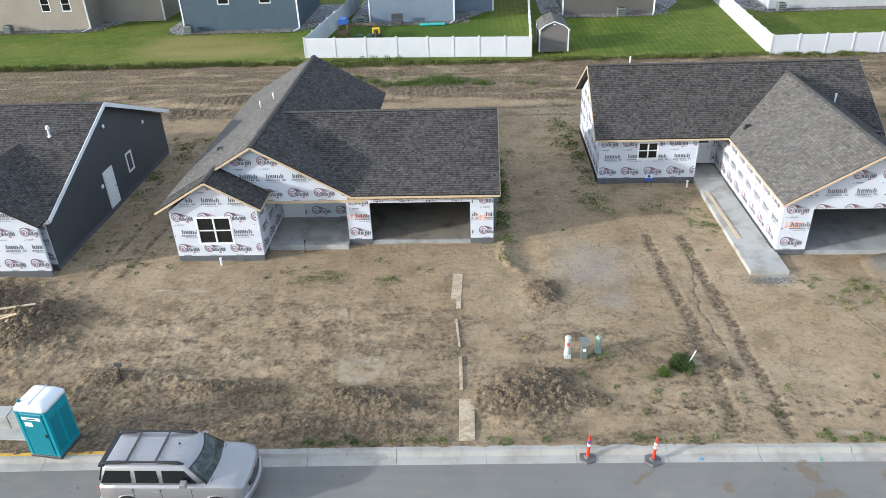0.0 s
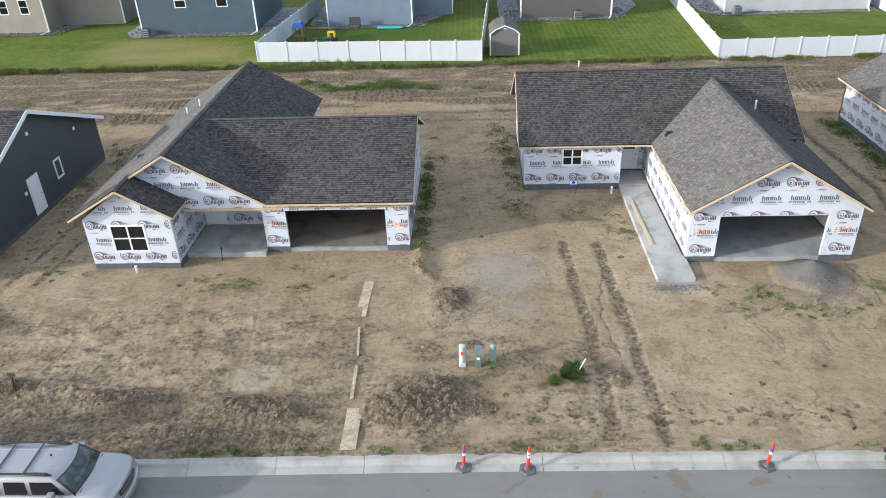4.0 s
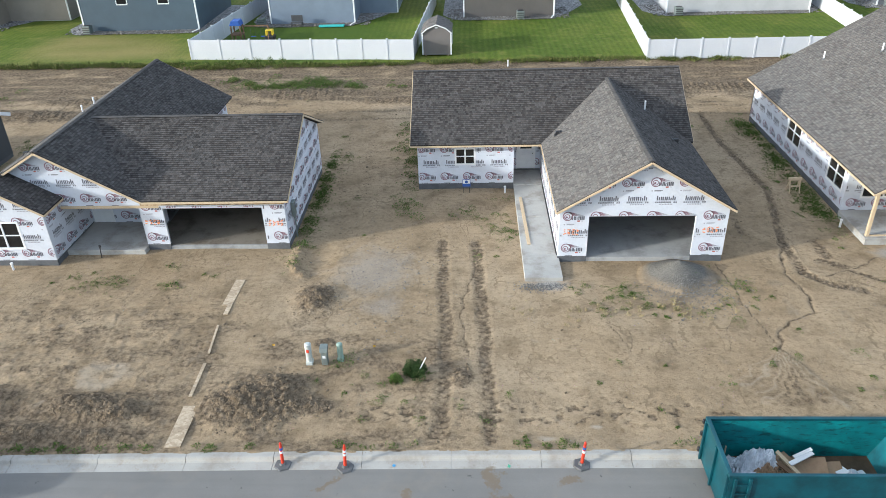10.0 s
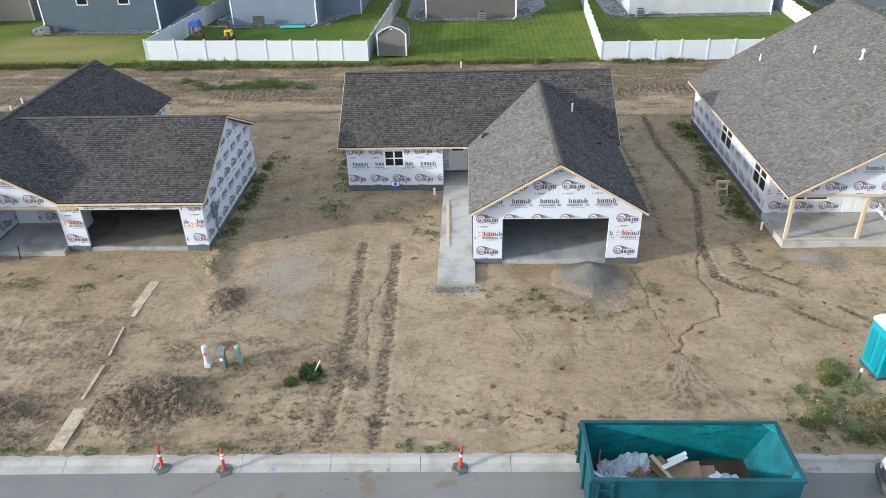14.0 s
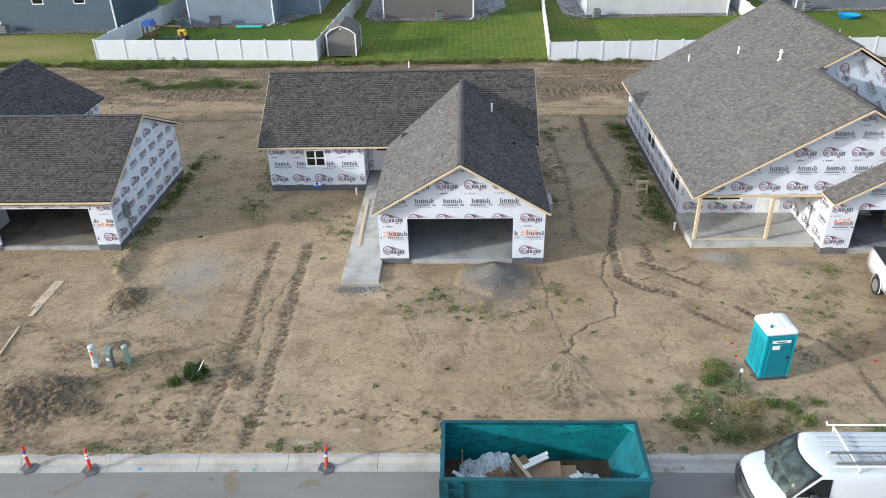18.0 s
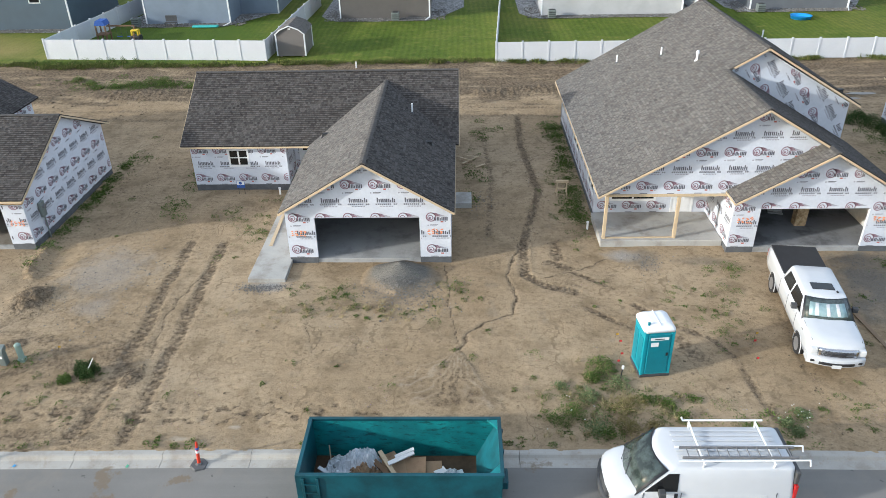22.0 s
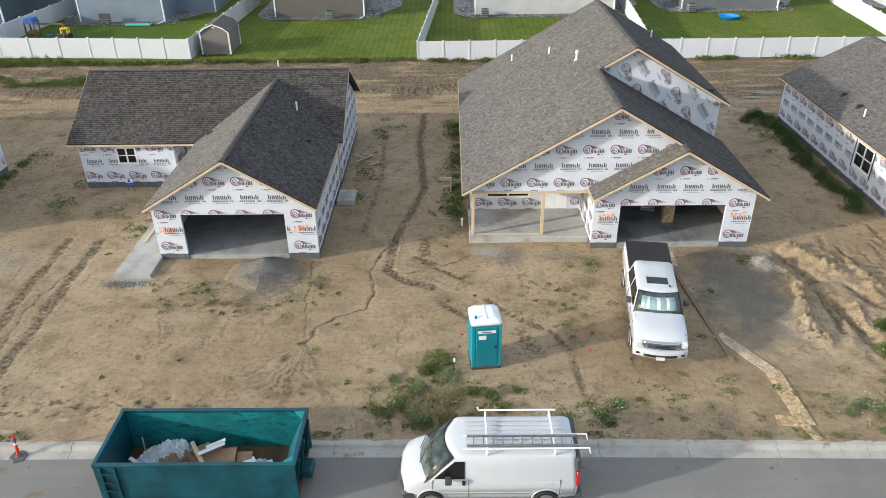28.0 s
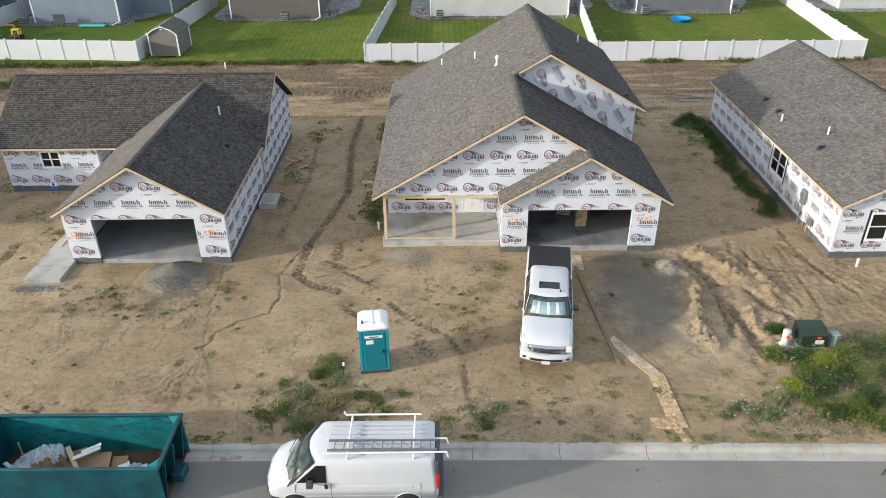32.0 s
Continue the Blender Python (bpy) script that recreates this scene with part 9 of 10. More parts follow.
# ---- back-yard things ----
def shed():
    T = thing("garden_shed", "brown-grey garden shed with white trim and shingled roof", "shed")
    m = siding_mat("shed_siding", (0.17, 0.155, 0.145))
    x0, x1, y0, y1 = 6.0, 8.55, 66.3, 69.9
    xm = (x0 + x1) / 2
    part("skid", new_box(x0 + 0.2, x0 + 0.35, y0 + 0.05, y1, 0.1, 0.28), M_OSB, T)
    part("skid", new_box(x1 - 0.35, x1 - 0.2, y0 + 0.05, y1, 0.1, 0.28), M_OSB, T)
    prof = [(x0, 2.25), (x0 + 0.45, 2.62), (xm, 2.92), (x1 - 0.45, 2.62), (x1, 2.25)]
    part("front_wall", wall_bm('y', y0, 0.1, prof, 0.28), m, T)
    lap_siding(T, 'y', y0, -1, prof, 0.28, m, step=0.2)
    part("back_wall", wall_bm('y', y1, -0.1, prof, 0.28), m, T)
    part("side_wall", wall_bm('x', x0, 0.1, [(y0 + 0.1, 2.25), (y1 - 0.1, 2.25)], 0.28), m, T)
    part("side_wall", wall_bm('x', x1, -0.1, [(y0 + 0.1, 2.25), (y1 - 0.1, 2.25)], 0.28), m, T)
    e = 0.12
    for s, xe in ((-1, x0), (1, x1)):
        xk = xe - s * 0.45
        a = (xe + s * 0.1, 2.2)
        roof_plane(T, [(a[0], y0 - e, a[1]), (a[0], y1 + e, a[1]), (xk, y1 + e, 2.66), (xk, y0 - e, 2.66)], M_SHINGLE_B, thick=0.05)
        roof_plane(T, [(xk, y0 - e, 2.66), (xk, y1 + e, 2.66), (xm, y1 + e, 2.98), (xm, y0 - e, 2.98)], M_SHINGLE_B, thick=0.05)
        part("corner_trim", new_box(xe - 0.06, xe + 0.06, y0 - 0.05, y0 + 0.06, 0.28, 2.25), M_WHITE, T)
        part("corner_trim", new_box(xe - 0.06, xe + 0.06, y1 - 0.06, y1 + 0.05, 0.28, 2.25), M_WHITE, T)
        trim_board(T, (a[0], y0 - e - 0.02, 2.17), (xk, y0 - e - 0.02, 2.62), 0.1, M_WHITE, "rake_trim")
        trim_board(T, (xk, y0 - e - 0.02, 2.62), (xm, y0 - e - 0.02, 2.94), 0.1, M_WHITE, "rake_trim")
    part("gable_vent", new_box(xm - 0.12, xm + 0.12, y0 - 0.05, y0, 2.62, 2.74), M_WHITE, T)


shed()


def ac_unit(x, y):
    T = thing("air_conditioner", "grey air-conditioning condenser standing on rock by a house", "air conditioner", "air conditioners")
    part("case", new_box(x - 0.4, x + 0.4, y - 0.4, y + 0.4, 0.24, 1.05, 0.05), M_PEDGR, T)
    bm = bmesh.new()
    tube(bm, (x, y, 1.05), (x, y, 1.07), 0.33, 16)
    part("fan_grille", bm, M_BLACK, T)
    for z in (0.4, 0.6, 0.8):
        part("louvre", new_box(x - 0.37, x + 0.37, y - 0.415, y - 0.39, z, z + 0.08), M_TRIM, T)


for x, y in ((-29.9, 77.3), (-11.9, 79.2), (15.6, 80.2), (32.2, 80.4), (54.6, 81.9), (-50.8, 79.6)):
    ac_unit(x, y)


M_CEDAR = wood_mat("brown_cedar", (0.13, 0.075, 0.042), (0.22, 0.135, 0.078))


def playset():
    T = thing("swing_set", "wooden swing set with blue canopy behind the fence", "swing set")
    for x in (-13.2, -12.3):
        for y in (72.7, 73.7):
            part("post", new_box(x - 0.06, x + 0.06, y - 0.06, y + 0.06, 0.1, 1.75), M_CEDAR, T)
    part("deck", new_box(-13.3, -12.2, 72.6, 73.8, 0.8, 0.9), M_CEDAR, T)
    bm = bmesh.new()
    hexa(bm, [(-13.3, 72.6, 1.75), (-12.2, 72.6, 1.75), (-12.2, 73.8, 1.75), (-13.3, 73.8, 1.75), (-13.1, 72.6, 2.2), (-12.4, 72.6, 2.2), (-12.4, 73.8, 2.2), (-13.1, 73.8, 2.2)])
    part("canopy", bm, M_BLUE, T)
    part("top_beam", new_box(-12.3, -9.6, 73.1, 73.22, 1.55, 1.68), M_CEDAR, T)
    for s in (1, -1):
        part("a_frame_leg", beam((-9.55, 73.16 + s * 0.8, 0.1), (-9.62, 73.16, 1.62), 0.1, 0.08, (1, 0, 0)), M_CEDAR, T)
    for x in (-11.2, -10.2):
        part("swing_seat", new_box(x - 0.25, x + 0.25, 73.05, 73.27, 0.55, 0.6), M_BLUE, T)
        for q in (-0.23, 0.23):
            bm = bmesh.new()
            tube(bm, (x + q, 73.16, 0.6), (x + q, 73.16, 1.55), 0.012, 5)
            part("rope", bm, M_TRIM, T)


playset()
M_TOYY = plain("yellow_plastic", (0.7, 0.5, 0.03), 0.5, 0, 0.1)
ty = thing("toy_car", "yellow and black plastic ride-on toy car in the yard", "toy car")
part("shell", new_box(-10.0, -9.0, 72.6, 73.4, 0.25, 0.75, 0.12, 2), M_BLACK, ty)
part("roof", new_box(-9.85, -9.15, 72.7, 73.3, 1.15, 1.28, 0.05, 2), M_TOYY, ty)
for x in (-9.8, -9.2):
    part("pillar", new_box(x - 0.06, x + 0.06, 72.72, 72.84, 0.7, 1.2), M_TOYY, ty)
    part("pillar", new_box(x - 0.06, x + 0.06, 73.16, 73.28, 0.7, 1.2), M_TOYY, ty)
M_TURQ = plain("turquoise_plastic", (0.06, 0.45, 0.42), 0.5, 0, 0.1)
fl = part("pool_float", new_box(-5.6, -2.9, 77.9, 78.5, 0.22, 0.4, 0.08, 2), M_TURQ)
tagged(fl, "turquoise inflatable float lying by the house", "pool float")
ch = thing("garden_chair", "dark metal garden chair by the house wall", "chair")
part("seat", new_box(-8.6, -7.4, 78.4, 79.0, 0.6, 0.66), M_TRIM, ch)
part("backrest", new_box(-8.6, -7.4, 78.96, 79.02, 0.7, 1.3), M_TRIM, ch)
for x in (-8.55, -7.45):
    for y in (78.45, 78.95):
        part("leg", new_box(x - 0.03, x + 0.03, y - 0.03, y + 0.03, 0.2, 0.6), M_TRIM, ch)
pool = thing("paddling_pool", "round blue plastic paddling pool on the grass", "paddling pool")
M_POOL = plain("bright_blue_plastic", (0.02, 0.26, 0.62), 0.4, 0, 0.1)
bm = bmesh.new()
loft(bm, [[(57.6 + r * math.cos(2 * math.pi * i / 24), 78.6 + r * math.sin(2 * math.pi * i / 24), z) for i in range(24)] for r, z in ((0.95, 0.15), (1.05, 0.5), (1.1, 0.52), (1.0, 0.5), (0.92, 0.25))])
part("basin", bm, M_POOL, pool)


# ---- clods, weeds, grass: things nobody could count ----
def merged(name, verts, faces, mat, label, category, kind="stuff", smooth=False):
    me = bpy.data.meshes.new(name)
    me.from_pydata(verts, [], faces)
    me.materials.append(mat)
    me.update()
    return tagged(new(name, me), label, category, kind=kind)


def island_mat(name, stops, rough=0.9, bumpy=0.0):
    m, n, l, b = material(name, rough)
    b.inputs["Specular IOR Level"].default_value = 0.2
    g = n.new("ShaderNodeNewGeometry")
    r = n.new("ShaderNodeValToRGB")
    el = r.color_ramp.elements
    while len(el) < len(stops):
        el.new(0.5)
    for e, (p, c) in zip(el, stops):
        e.position, e.color = p, rgb(c)
    l.new(g.outputs["Random Per Island"], r.inputs[0])
    f = tex_noise(n, l, g.outputs["Position"], 25.0, 4)
    c = mix(n, l, 0.35, r.outputs[0], ramp(n, l, f, [(0.3, tuple(x * 0.6 for x in stops[0][1])), (0.7, stops[-1][1])]))
    l.new(c, b.inputs["Base Color"])
    if bumpy:
        bump(n, l, b, f, bumpy, 0.01)
    return m


M_CLOD = island_mat("soil_clod", [(0.0, (0.115, 0.085, 0.055)), (0.5, (0.165, 0.125, 0.083)), (1.0, (0.245, 0.19, 0.13))], 0.95, 0.4)
M_LEAF = island_mat("weed_leaf", [(0.0, (0.035, 0.075, 0.014)), (0.5, (0.078, 0.135, 0.026)), (1.0, (0.16, 0.21, 0.052))], 0.75)
M_LEAF_Y = island_mat("yellowing_leaf", [(0.0, (0.09, 0.15, 0.018)), (0.5, (0.19, 0.25, 0.03)), (1.0, (0.34, 0.35, 0.05))], 0.7)
M_BLADE = island_mat("grass_blade", [(0.0, (0.045, 0.085, 0.014)), (0.6, (0.11, 0.15, 0.03)), (1.0, (0.24, 0.22, 0.085))], 0.75)
M_PETAL = island_mat("white_flower", [(0.0, (0.7, 0.7, 0.68)), (1.0, (0.85, 0.85, 0.83))], 0.7)
M_STRAW = island_mat("dry_grass", [(0.0, (0.22, 0.18, 0.09)), (1.0, (0.40, 0.34, 0.19))], 0.8)
M_PEBBLE = island_mat("grey_gravel", [(0.0, (0.095, 0.09, 0.082)), (0.5, (0.15, 0.143, 0.133)), (1.0, (0.25, 0.24, 0.226))], 0.9, 0.3)

_bm = bmesh.new()
bmesh.ops.create_icosphere(_bm, subdivisions=1, radius=1.0)
_bm.verts.ensure_lookup_table()
ICO_V = [tuple(v.co) for v in _bm.verts]
ICO_F = [tuple(v.index for v in f.verts) for f in _bm.faces]
_bm.free()


def add_clod(vs, fs, rnd, x, y, z, r, flat=0.7):
    n0 = len(vs)
    ca, sa = math.cos(rnd.random() * 6.28), math.sin(rnd.random() * 6.28)
    ex, ey = rnd.uniform(0.7, 1.35), rnd.uniform(0.7, 1.35)
    for a, b, c in ICO_V:
        k = r * rnd.uniform(0.72, 1.2)
        a, b = a * ex, b * ey
        vs.append((x + k * (a * ca - b * sa), y + k * (a * sa + b * ca), z + k * c * flat))
    for f in ICO_F:
        fs.append(tuple(i + n0 for i in f))


BLOCKED = [(-14.4, 1.4, 30.2, 47), (-10, 1.4, 30.2, 42.5), (12.6, 22.2, 28.4, 47.2), (7.2, 22.2, 38.4, 47.2), (29.2, 43, 31, 49.3), (51.1, 62, 30.2, 49.0), (-40, -19.8, 28.8, 44.6), (-19.6, -14.8, 18, 19.7)]


def free(x, y, m=0.0):
    return not any(a - m < x < b + m and c - m < y < d + m for a, b, c, d in BLOCKED)


def scatter_clods():
    rnd = random.Random(21)
    vs, fs = [], []
    n = 0
    for px, py, rx, ry, h in PILES:
        if py > 45:
            continue
        for _ in range(int(1050 * rx * ry * (1 + h))):
            x, y = px + rnd.gauss(0, rx * 0.62), py + rnd.gauss(0, ry * 0.62)
            if y < 18.15 or not free(x, y, 0.1):
                continue
            z = ground_height(x, y)[0]
            r = min(0.11, 0.01 + 0.015 * rnd.expovariate(1.1))
            add_clod(vs, fs, rnd, x, y, z - r * 0.1, r)
    for _ in range(22000):
        x, y = rnd.uniform(-24, 56), 18.15 + abs(rnd.gauss(0, 8.5))
        if y > 60 or not free(x, y, 0.05):
            continue
        d = noise.noise((x * 0.5, y * 0.5, 4.0)) + 0.5 * noise.noise((x * 1.7, y * 1.7, 9.0)) + (0.25 if x < 0 else 0.0)
        if d < rnd.uniform(-0.25, 0.75):
            continue
        r = min(0.055, 0.007 + 0.0075 * rnd.expovariate(1.0))
        add_clod(vs, fs, rnd, x, y, ground_height(x, y)[0] + r * 0.1, r)
    for pts, w, dep in [(t[0], t[1], 130 if t[2] > 0.07 else 18) for t in TRACKS] + [(t[0], t[1], 70 if t[2] > 0 else 30) for t in BANKS]:
        for (a, b), (c, d) in zip(pts, pts[1:]):
            for _ in range(int(dep * math.hypot(c - a, d - b))):
                t = rnd.random()
                x, y = a + (c - a) * t + rnd.gauss(0, w * 0.8), b + (d - b) * t + rnd.gauss(0, 0.1)
                if not free(x, y, 0.05) or y < 18.15:
                    continue
                r = min(0.055, 0.008 + 0.01 * rnd.expovariate(1.0))
                add_clod(vs, fs, rnd, x, y, ground_height(x, y)[0] + r * 0.1, r)
    for _ in range(7000):
        x, y = rnd.uniform(-24, 56), rnd.uniform(50.5, 63)
        if noise.noise((x * 0.25, y * 0.6, 2.0)) < rnd.uniform(-0.3, 0.6):
            continue
        r = min(0.13, 0.02 + 0.02 * rnd.expovariate(1.0))
        add_clod(vs, fs, rnd, x, y, ground_height(x, y)[0] + r * 0.1, r)
    merged("soil_clods", vs, fs, M_CLOD, "loose brown clods of dug soil over the lots", "soil")
    vs, fs = [], []
    for cx, cy, sx, sy, num in ((19.75, 28.7, 0.75, 0.6, 1900), (20.1, 27.9, 1.0, 1.0, 900), (42.0, 28.6, 1.2, 2.2, 700), (43.15, 29.3, 0.4, 0.38, 500), (13.45, 28.1, 0.55, 0.22, 620), (31.3, 30.6, 0.5, 0.8, 260), (6.2, 28.5, 1.5, 2.2, 500), (23.4, 36.8, 0.4, 0.5, 160), (46.0, 19.0, 1.6, 0.4, 700)):
        for _ in range(num):
            x, y = rnd.gauss(cx, sx), rnd.gauss(cy, sy)
            if not free(x, y, 0.02) or y < 18.1:
                continue
            r = rnd.uniform(0.012, 0.034)
            add_clod(vs, fs, rnd, x, y, ground_height(x, y)[0] + r * 0.2, r, 0.8)
    merged("loose_gravel", vs, fs, M_PEBBLE, "loose grey gravel spilled before the garages", "gravel")


scatter_clods()


def leaf(vs, fs, rnd, x, y, z, d, length, width):
    d = d.normalized()
    s = d.cross(Vector((rnd.uniform(-1, 1), rnd.uniform(-1, 1), rnd.uniform(-1, 1)))).normalized() * width / 2
    n0 = len(vs)
    p = Vector((x, y, z))
    m = p + d * length * 0.55
    e = p + d * length + Vector((0, 0, -0.2 * length))
    vs += [tuple(p), tuple(m - s), tuple(e), tuple(m + s)]
    fs.append((n0, n0 + 1, n0 + 2, n0 + 3))


def clump(vs, fs, rnd, x, y, r, h, n, length=0.11, width=0.045, z=None):
    z0 = ground_height(x, y)[0] if z is None else z
    for _ in range(n):
        a, q = rnd.random() * 6.283, math.sqrt(rnd.random())
        px, py = x + r * q * math.cos(a), y + r * q * math.sin(a)
        top = h * (1 - 0.75 * q * q) * rnd.uniform(0.05, 1.0)
        d = Vector((math.cos(a) * q + rnd.gauss(0, 0.5), math.sin(a) * q + rnd.gauss(0, 0.5), rnd.uniform(0.1, 1.1)))
        leaf(vs, fs, rnd, px, py, z0 + top, d, length * rnd.uniform(0.6, 1.3), width * rnd.uniform(0.6, 1.3))


def bush(x, y, r, h, n, label, mat=None):
    rnd = random.Random(int(x * 31 + y * 17))
    T = thing("weed_bush", label, "bush", "bushy weeds")
    bm = bmesh.new()
    z = ground_height(x, y)[0]
    for i in range(7):
        a = i * 0.9
        tube(bm, (x, y, z - 0.03), (x + 0.5 * r * math.cos(a), y + 0.5 * r * math.sin(a), z + h * 0.42), 0.012, 5, 0.004)
    part("woody_stem", bm, M_OSB, T)
    vs, fs = [], []
    for k in range(9):
        a = rnd.random() * 6.283
        q = rnd.random() * 0.7
        clump(vs, fs, rnd, x + r * q * math.cos(a), y + r * q * math.sin(a), r * 0.5, h * rnd.uniform(0.6, 1.05), n // 6, 0.085, 0.034)
    me = bpy.data.meshes.new("leaves")
    me.from_pydata(vs, [], fs)
    me.materials.append(mat or M_LEAF)
    ob = new("leaves", me)
    ob.parent = T
    tagged(ob, kind="stuff")


M_DARKLEAF = island_mat("dark_weed_leaf", [(0.0, (0.018, 0.045, 0.012)), (0.5, (0.042, 0.085, 0.02)), (1.0, (0.085, 0.13, 0.04))], 0.75)
bush(8.13, 22.0, 0.46, 0.8, 3000, "dark green bushy weed growing in the bare dirt", M_DARKLEAF)
bush(7.4, 21.68, 0.26, 0.35, 700, "small green weed clump in the bare dirt")
st = part("white_stake", beam((8.3, 21.85, 0.35), (8.55, 22.0, 0.8), 0.03, 0.02), M_WHITE)
tagged(st, "white marker stake leaning in a weed bush", "stake")
M_SAGE = island_mat("grey_green_leaf", [(0.0, (0.075, 0.115, 0.045)), (0.5, (0.145, 0.195, 0.08)), (1.0, (0.27, 0.31, 0.16))], 0.8)
M_TAN_LEAF = island_mat("tan_seed_stalks", [(0.0, (0.12, 0.105, 0.035)), (0.5, (0.21, 0.18, 0.07)), (1.0, (0.3, 0.26, 0.12))], 0.8)
for x, y, r, h, n, mt in ((27.9, 22.3, 0.62, 0.42, 620, 0), (27.4, 21.8, 0.5, 0.35, 420, 0), (28.3, 21.4, 0.55, 0.35, 400, 1), (26.2, 21.3, 0.35, 0.25, 200, 1), (27.1, 20.7, 0.55, 0.45, 480, 1), (26.4, 19.8, 0.5, 0.4, 420, 0),
                          (27.1, 19.1, 0.6, 0.5, 520, 1), (25.8, 19.5, 0.45, 0.35, 300, 0), (28.4, 20.1, 0.7, 0.5, 520, 2), (28.3, 19.1, 0.65, 0.5, 480, 2), (27.5, 18.8, 0.5, 0.4, 360, 0), (29.2, 20.6, 0.4, 0.3, 240, 0),
                          (29.9, 20.3, 0.45, 0.3, 260, 0), (30.3, 19.7, 0.4, 0.3, 220, 0), (29.2, 19.3, 0.35, 0.25, 180, 2), (30.9, 20.6, 0.28, 0.2, 130, 0)):
    bush(x, y, r, h, n, ("tangled green weed clump on a weedy patch by the kerb", "grey-green weed clump on a weedy patch by the kerb", "dry tan weed clump gone to seed by the kerb")[mt], (M_LEAF, M_SAGE, M_TAN_LEAF)[mt])
for i, (x, y, r, h) in enumerate(((45.6, 22.7, 0.55, 0.45), (46.5, 22.5, 0.6, 0.6), (47.4, 22.3, 0.7, 0.7), (48.4, 22.6, 0.8, 0.9), (49.4, 22.8, 0.9, 1.0), (50.4, 22.9, 0.9, 1.0), (47.6, 21.4, 0.7, 0.6), (48.6, 21.3, 0.9, 0.8), (49.6, 21.4, 0.9, 0.9), (50.6, 21.2, 0.9, 0.9),
                                   (46.5, 21.5, 0.6, 0.45), (48.3, 20.2, 0.8, 0.6), (49.4, 20.0, 0.8, 0.7), (50.5, 19.8, 0.8, 0.7), (49.0, 18.9, 0.6, 0.5), (50.2, 18.7, 0.6, 0.5), (45.6, 20.9, 0.5, 0.35), (45.9, 20.2, 0.5, 0.4), (46.8, 20.7, 0.7, 0.6), (47.3, 19.6, 0.7, 0.55), (46.4, 19.4, 0.5, 0.4), (47.9, 18.8, 0.5, 0.45), (46.2, 24.4, 0.4, 0.45))):
    bush(x, y, r * 1.1, h, 1150, "tall green and yellow weeds by the transformer", (M_LEAF, M_DARKLEAF, M_LEAF_Y, M_LEAF, M_DARKLEAF, M_LEAF, M_DARKLEAF)[i % 7])
for x, y, r in ((42.6, 19.4, 0.3), (43.1, 19.8, 0.3), (43.5, 19.5, 0.35), (44.0, 19.2, 0.28), (44.4, 19.6, 0.35), (44.9, 20.2, 0.4), (34.36, 19.8, 0.35), (33.7, 19.3, 0.3), (33.9, 18.9, 0.3)):
    bush(x, y, r, r * 0.7, 420, "grey-green weeds with small white flowers near the kerb", M_SAGE)

rnd = random.Random(8)
for i in range(19):
    y = 34.9 + 0.82 * i
    x = 50.35 + rnd.uniform(-0.55, 0.3)
    bush(x, y, rnd.uniform(0.55, 0.95), rnd.uniform(0.5, 0.9), 900, "dark green weeds growing along a house wall", M_DARKLEAF)
for x in (-15.6, -14.6, -13.4, -12.4, -11.3, -10.0, -8.9, -7.6, -6.4):
    bush(x, 65.0 + rnd.uniform(-0.2, 0.25), rnd.uniform(0.5, 0.8), rnd.uniform(0.5, 0.8), 520, "uncut green weeds against a white fence")
for x, y in ((-9.6, 60.2), (-8.0, 59.0), (-6.9, 58.0), (-5.6, 58.3), (-4.4, 58.8), (-3.2, 59.3), (-2.0, 59.8), (0.9, 58.3)):
    bush(x, y, rnd.uniform(0.6, 0.95), rnd.uniform(0.4, 0.65), 700, "low green weed clump on the dirt lane")
for x, y in ((49.6, 49.2), (49.0, 48.6), (50.2, 49.6)):
    bush(x, y, 0.6, 0.6, 620, "dark green weed clump behind the houses", M_DARKLEAF)


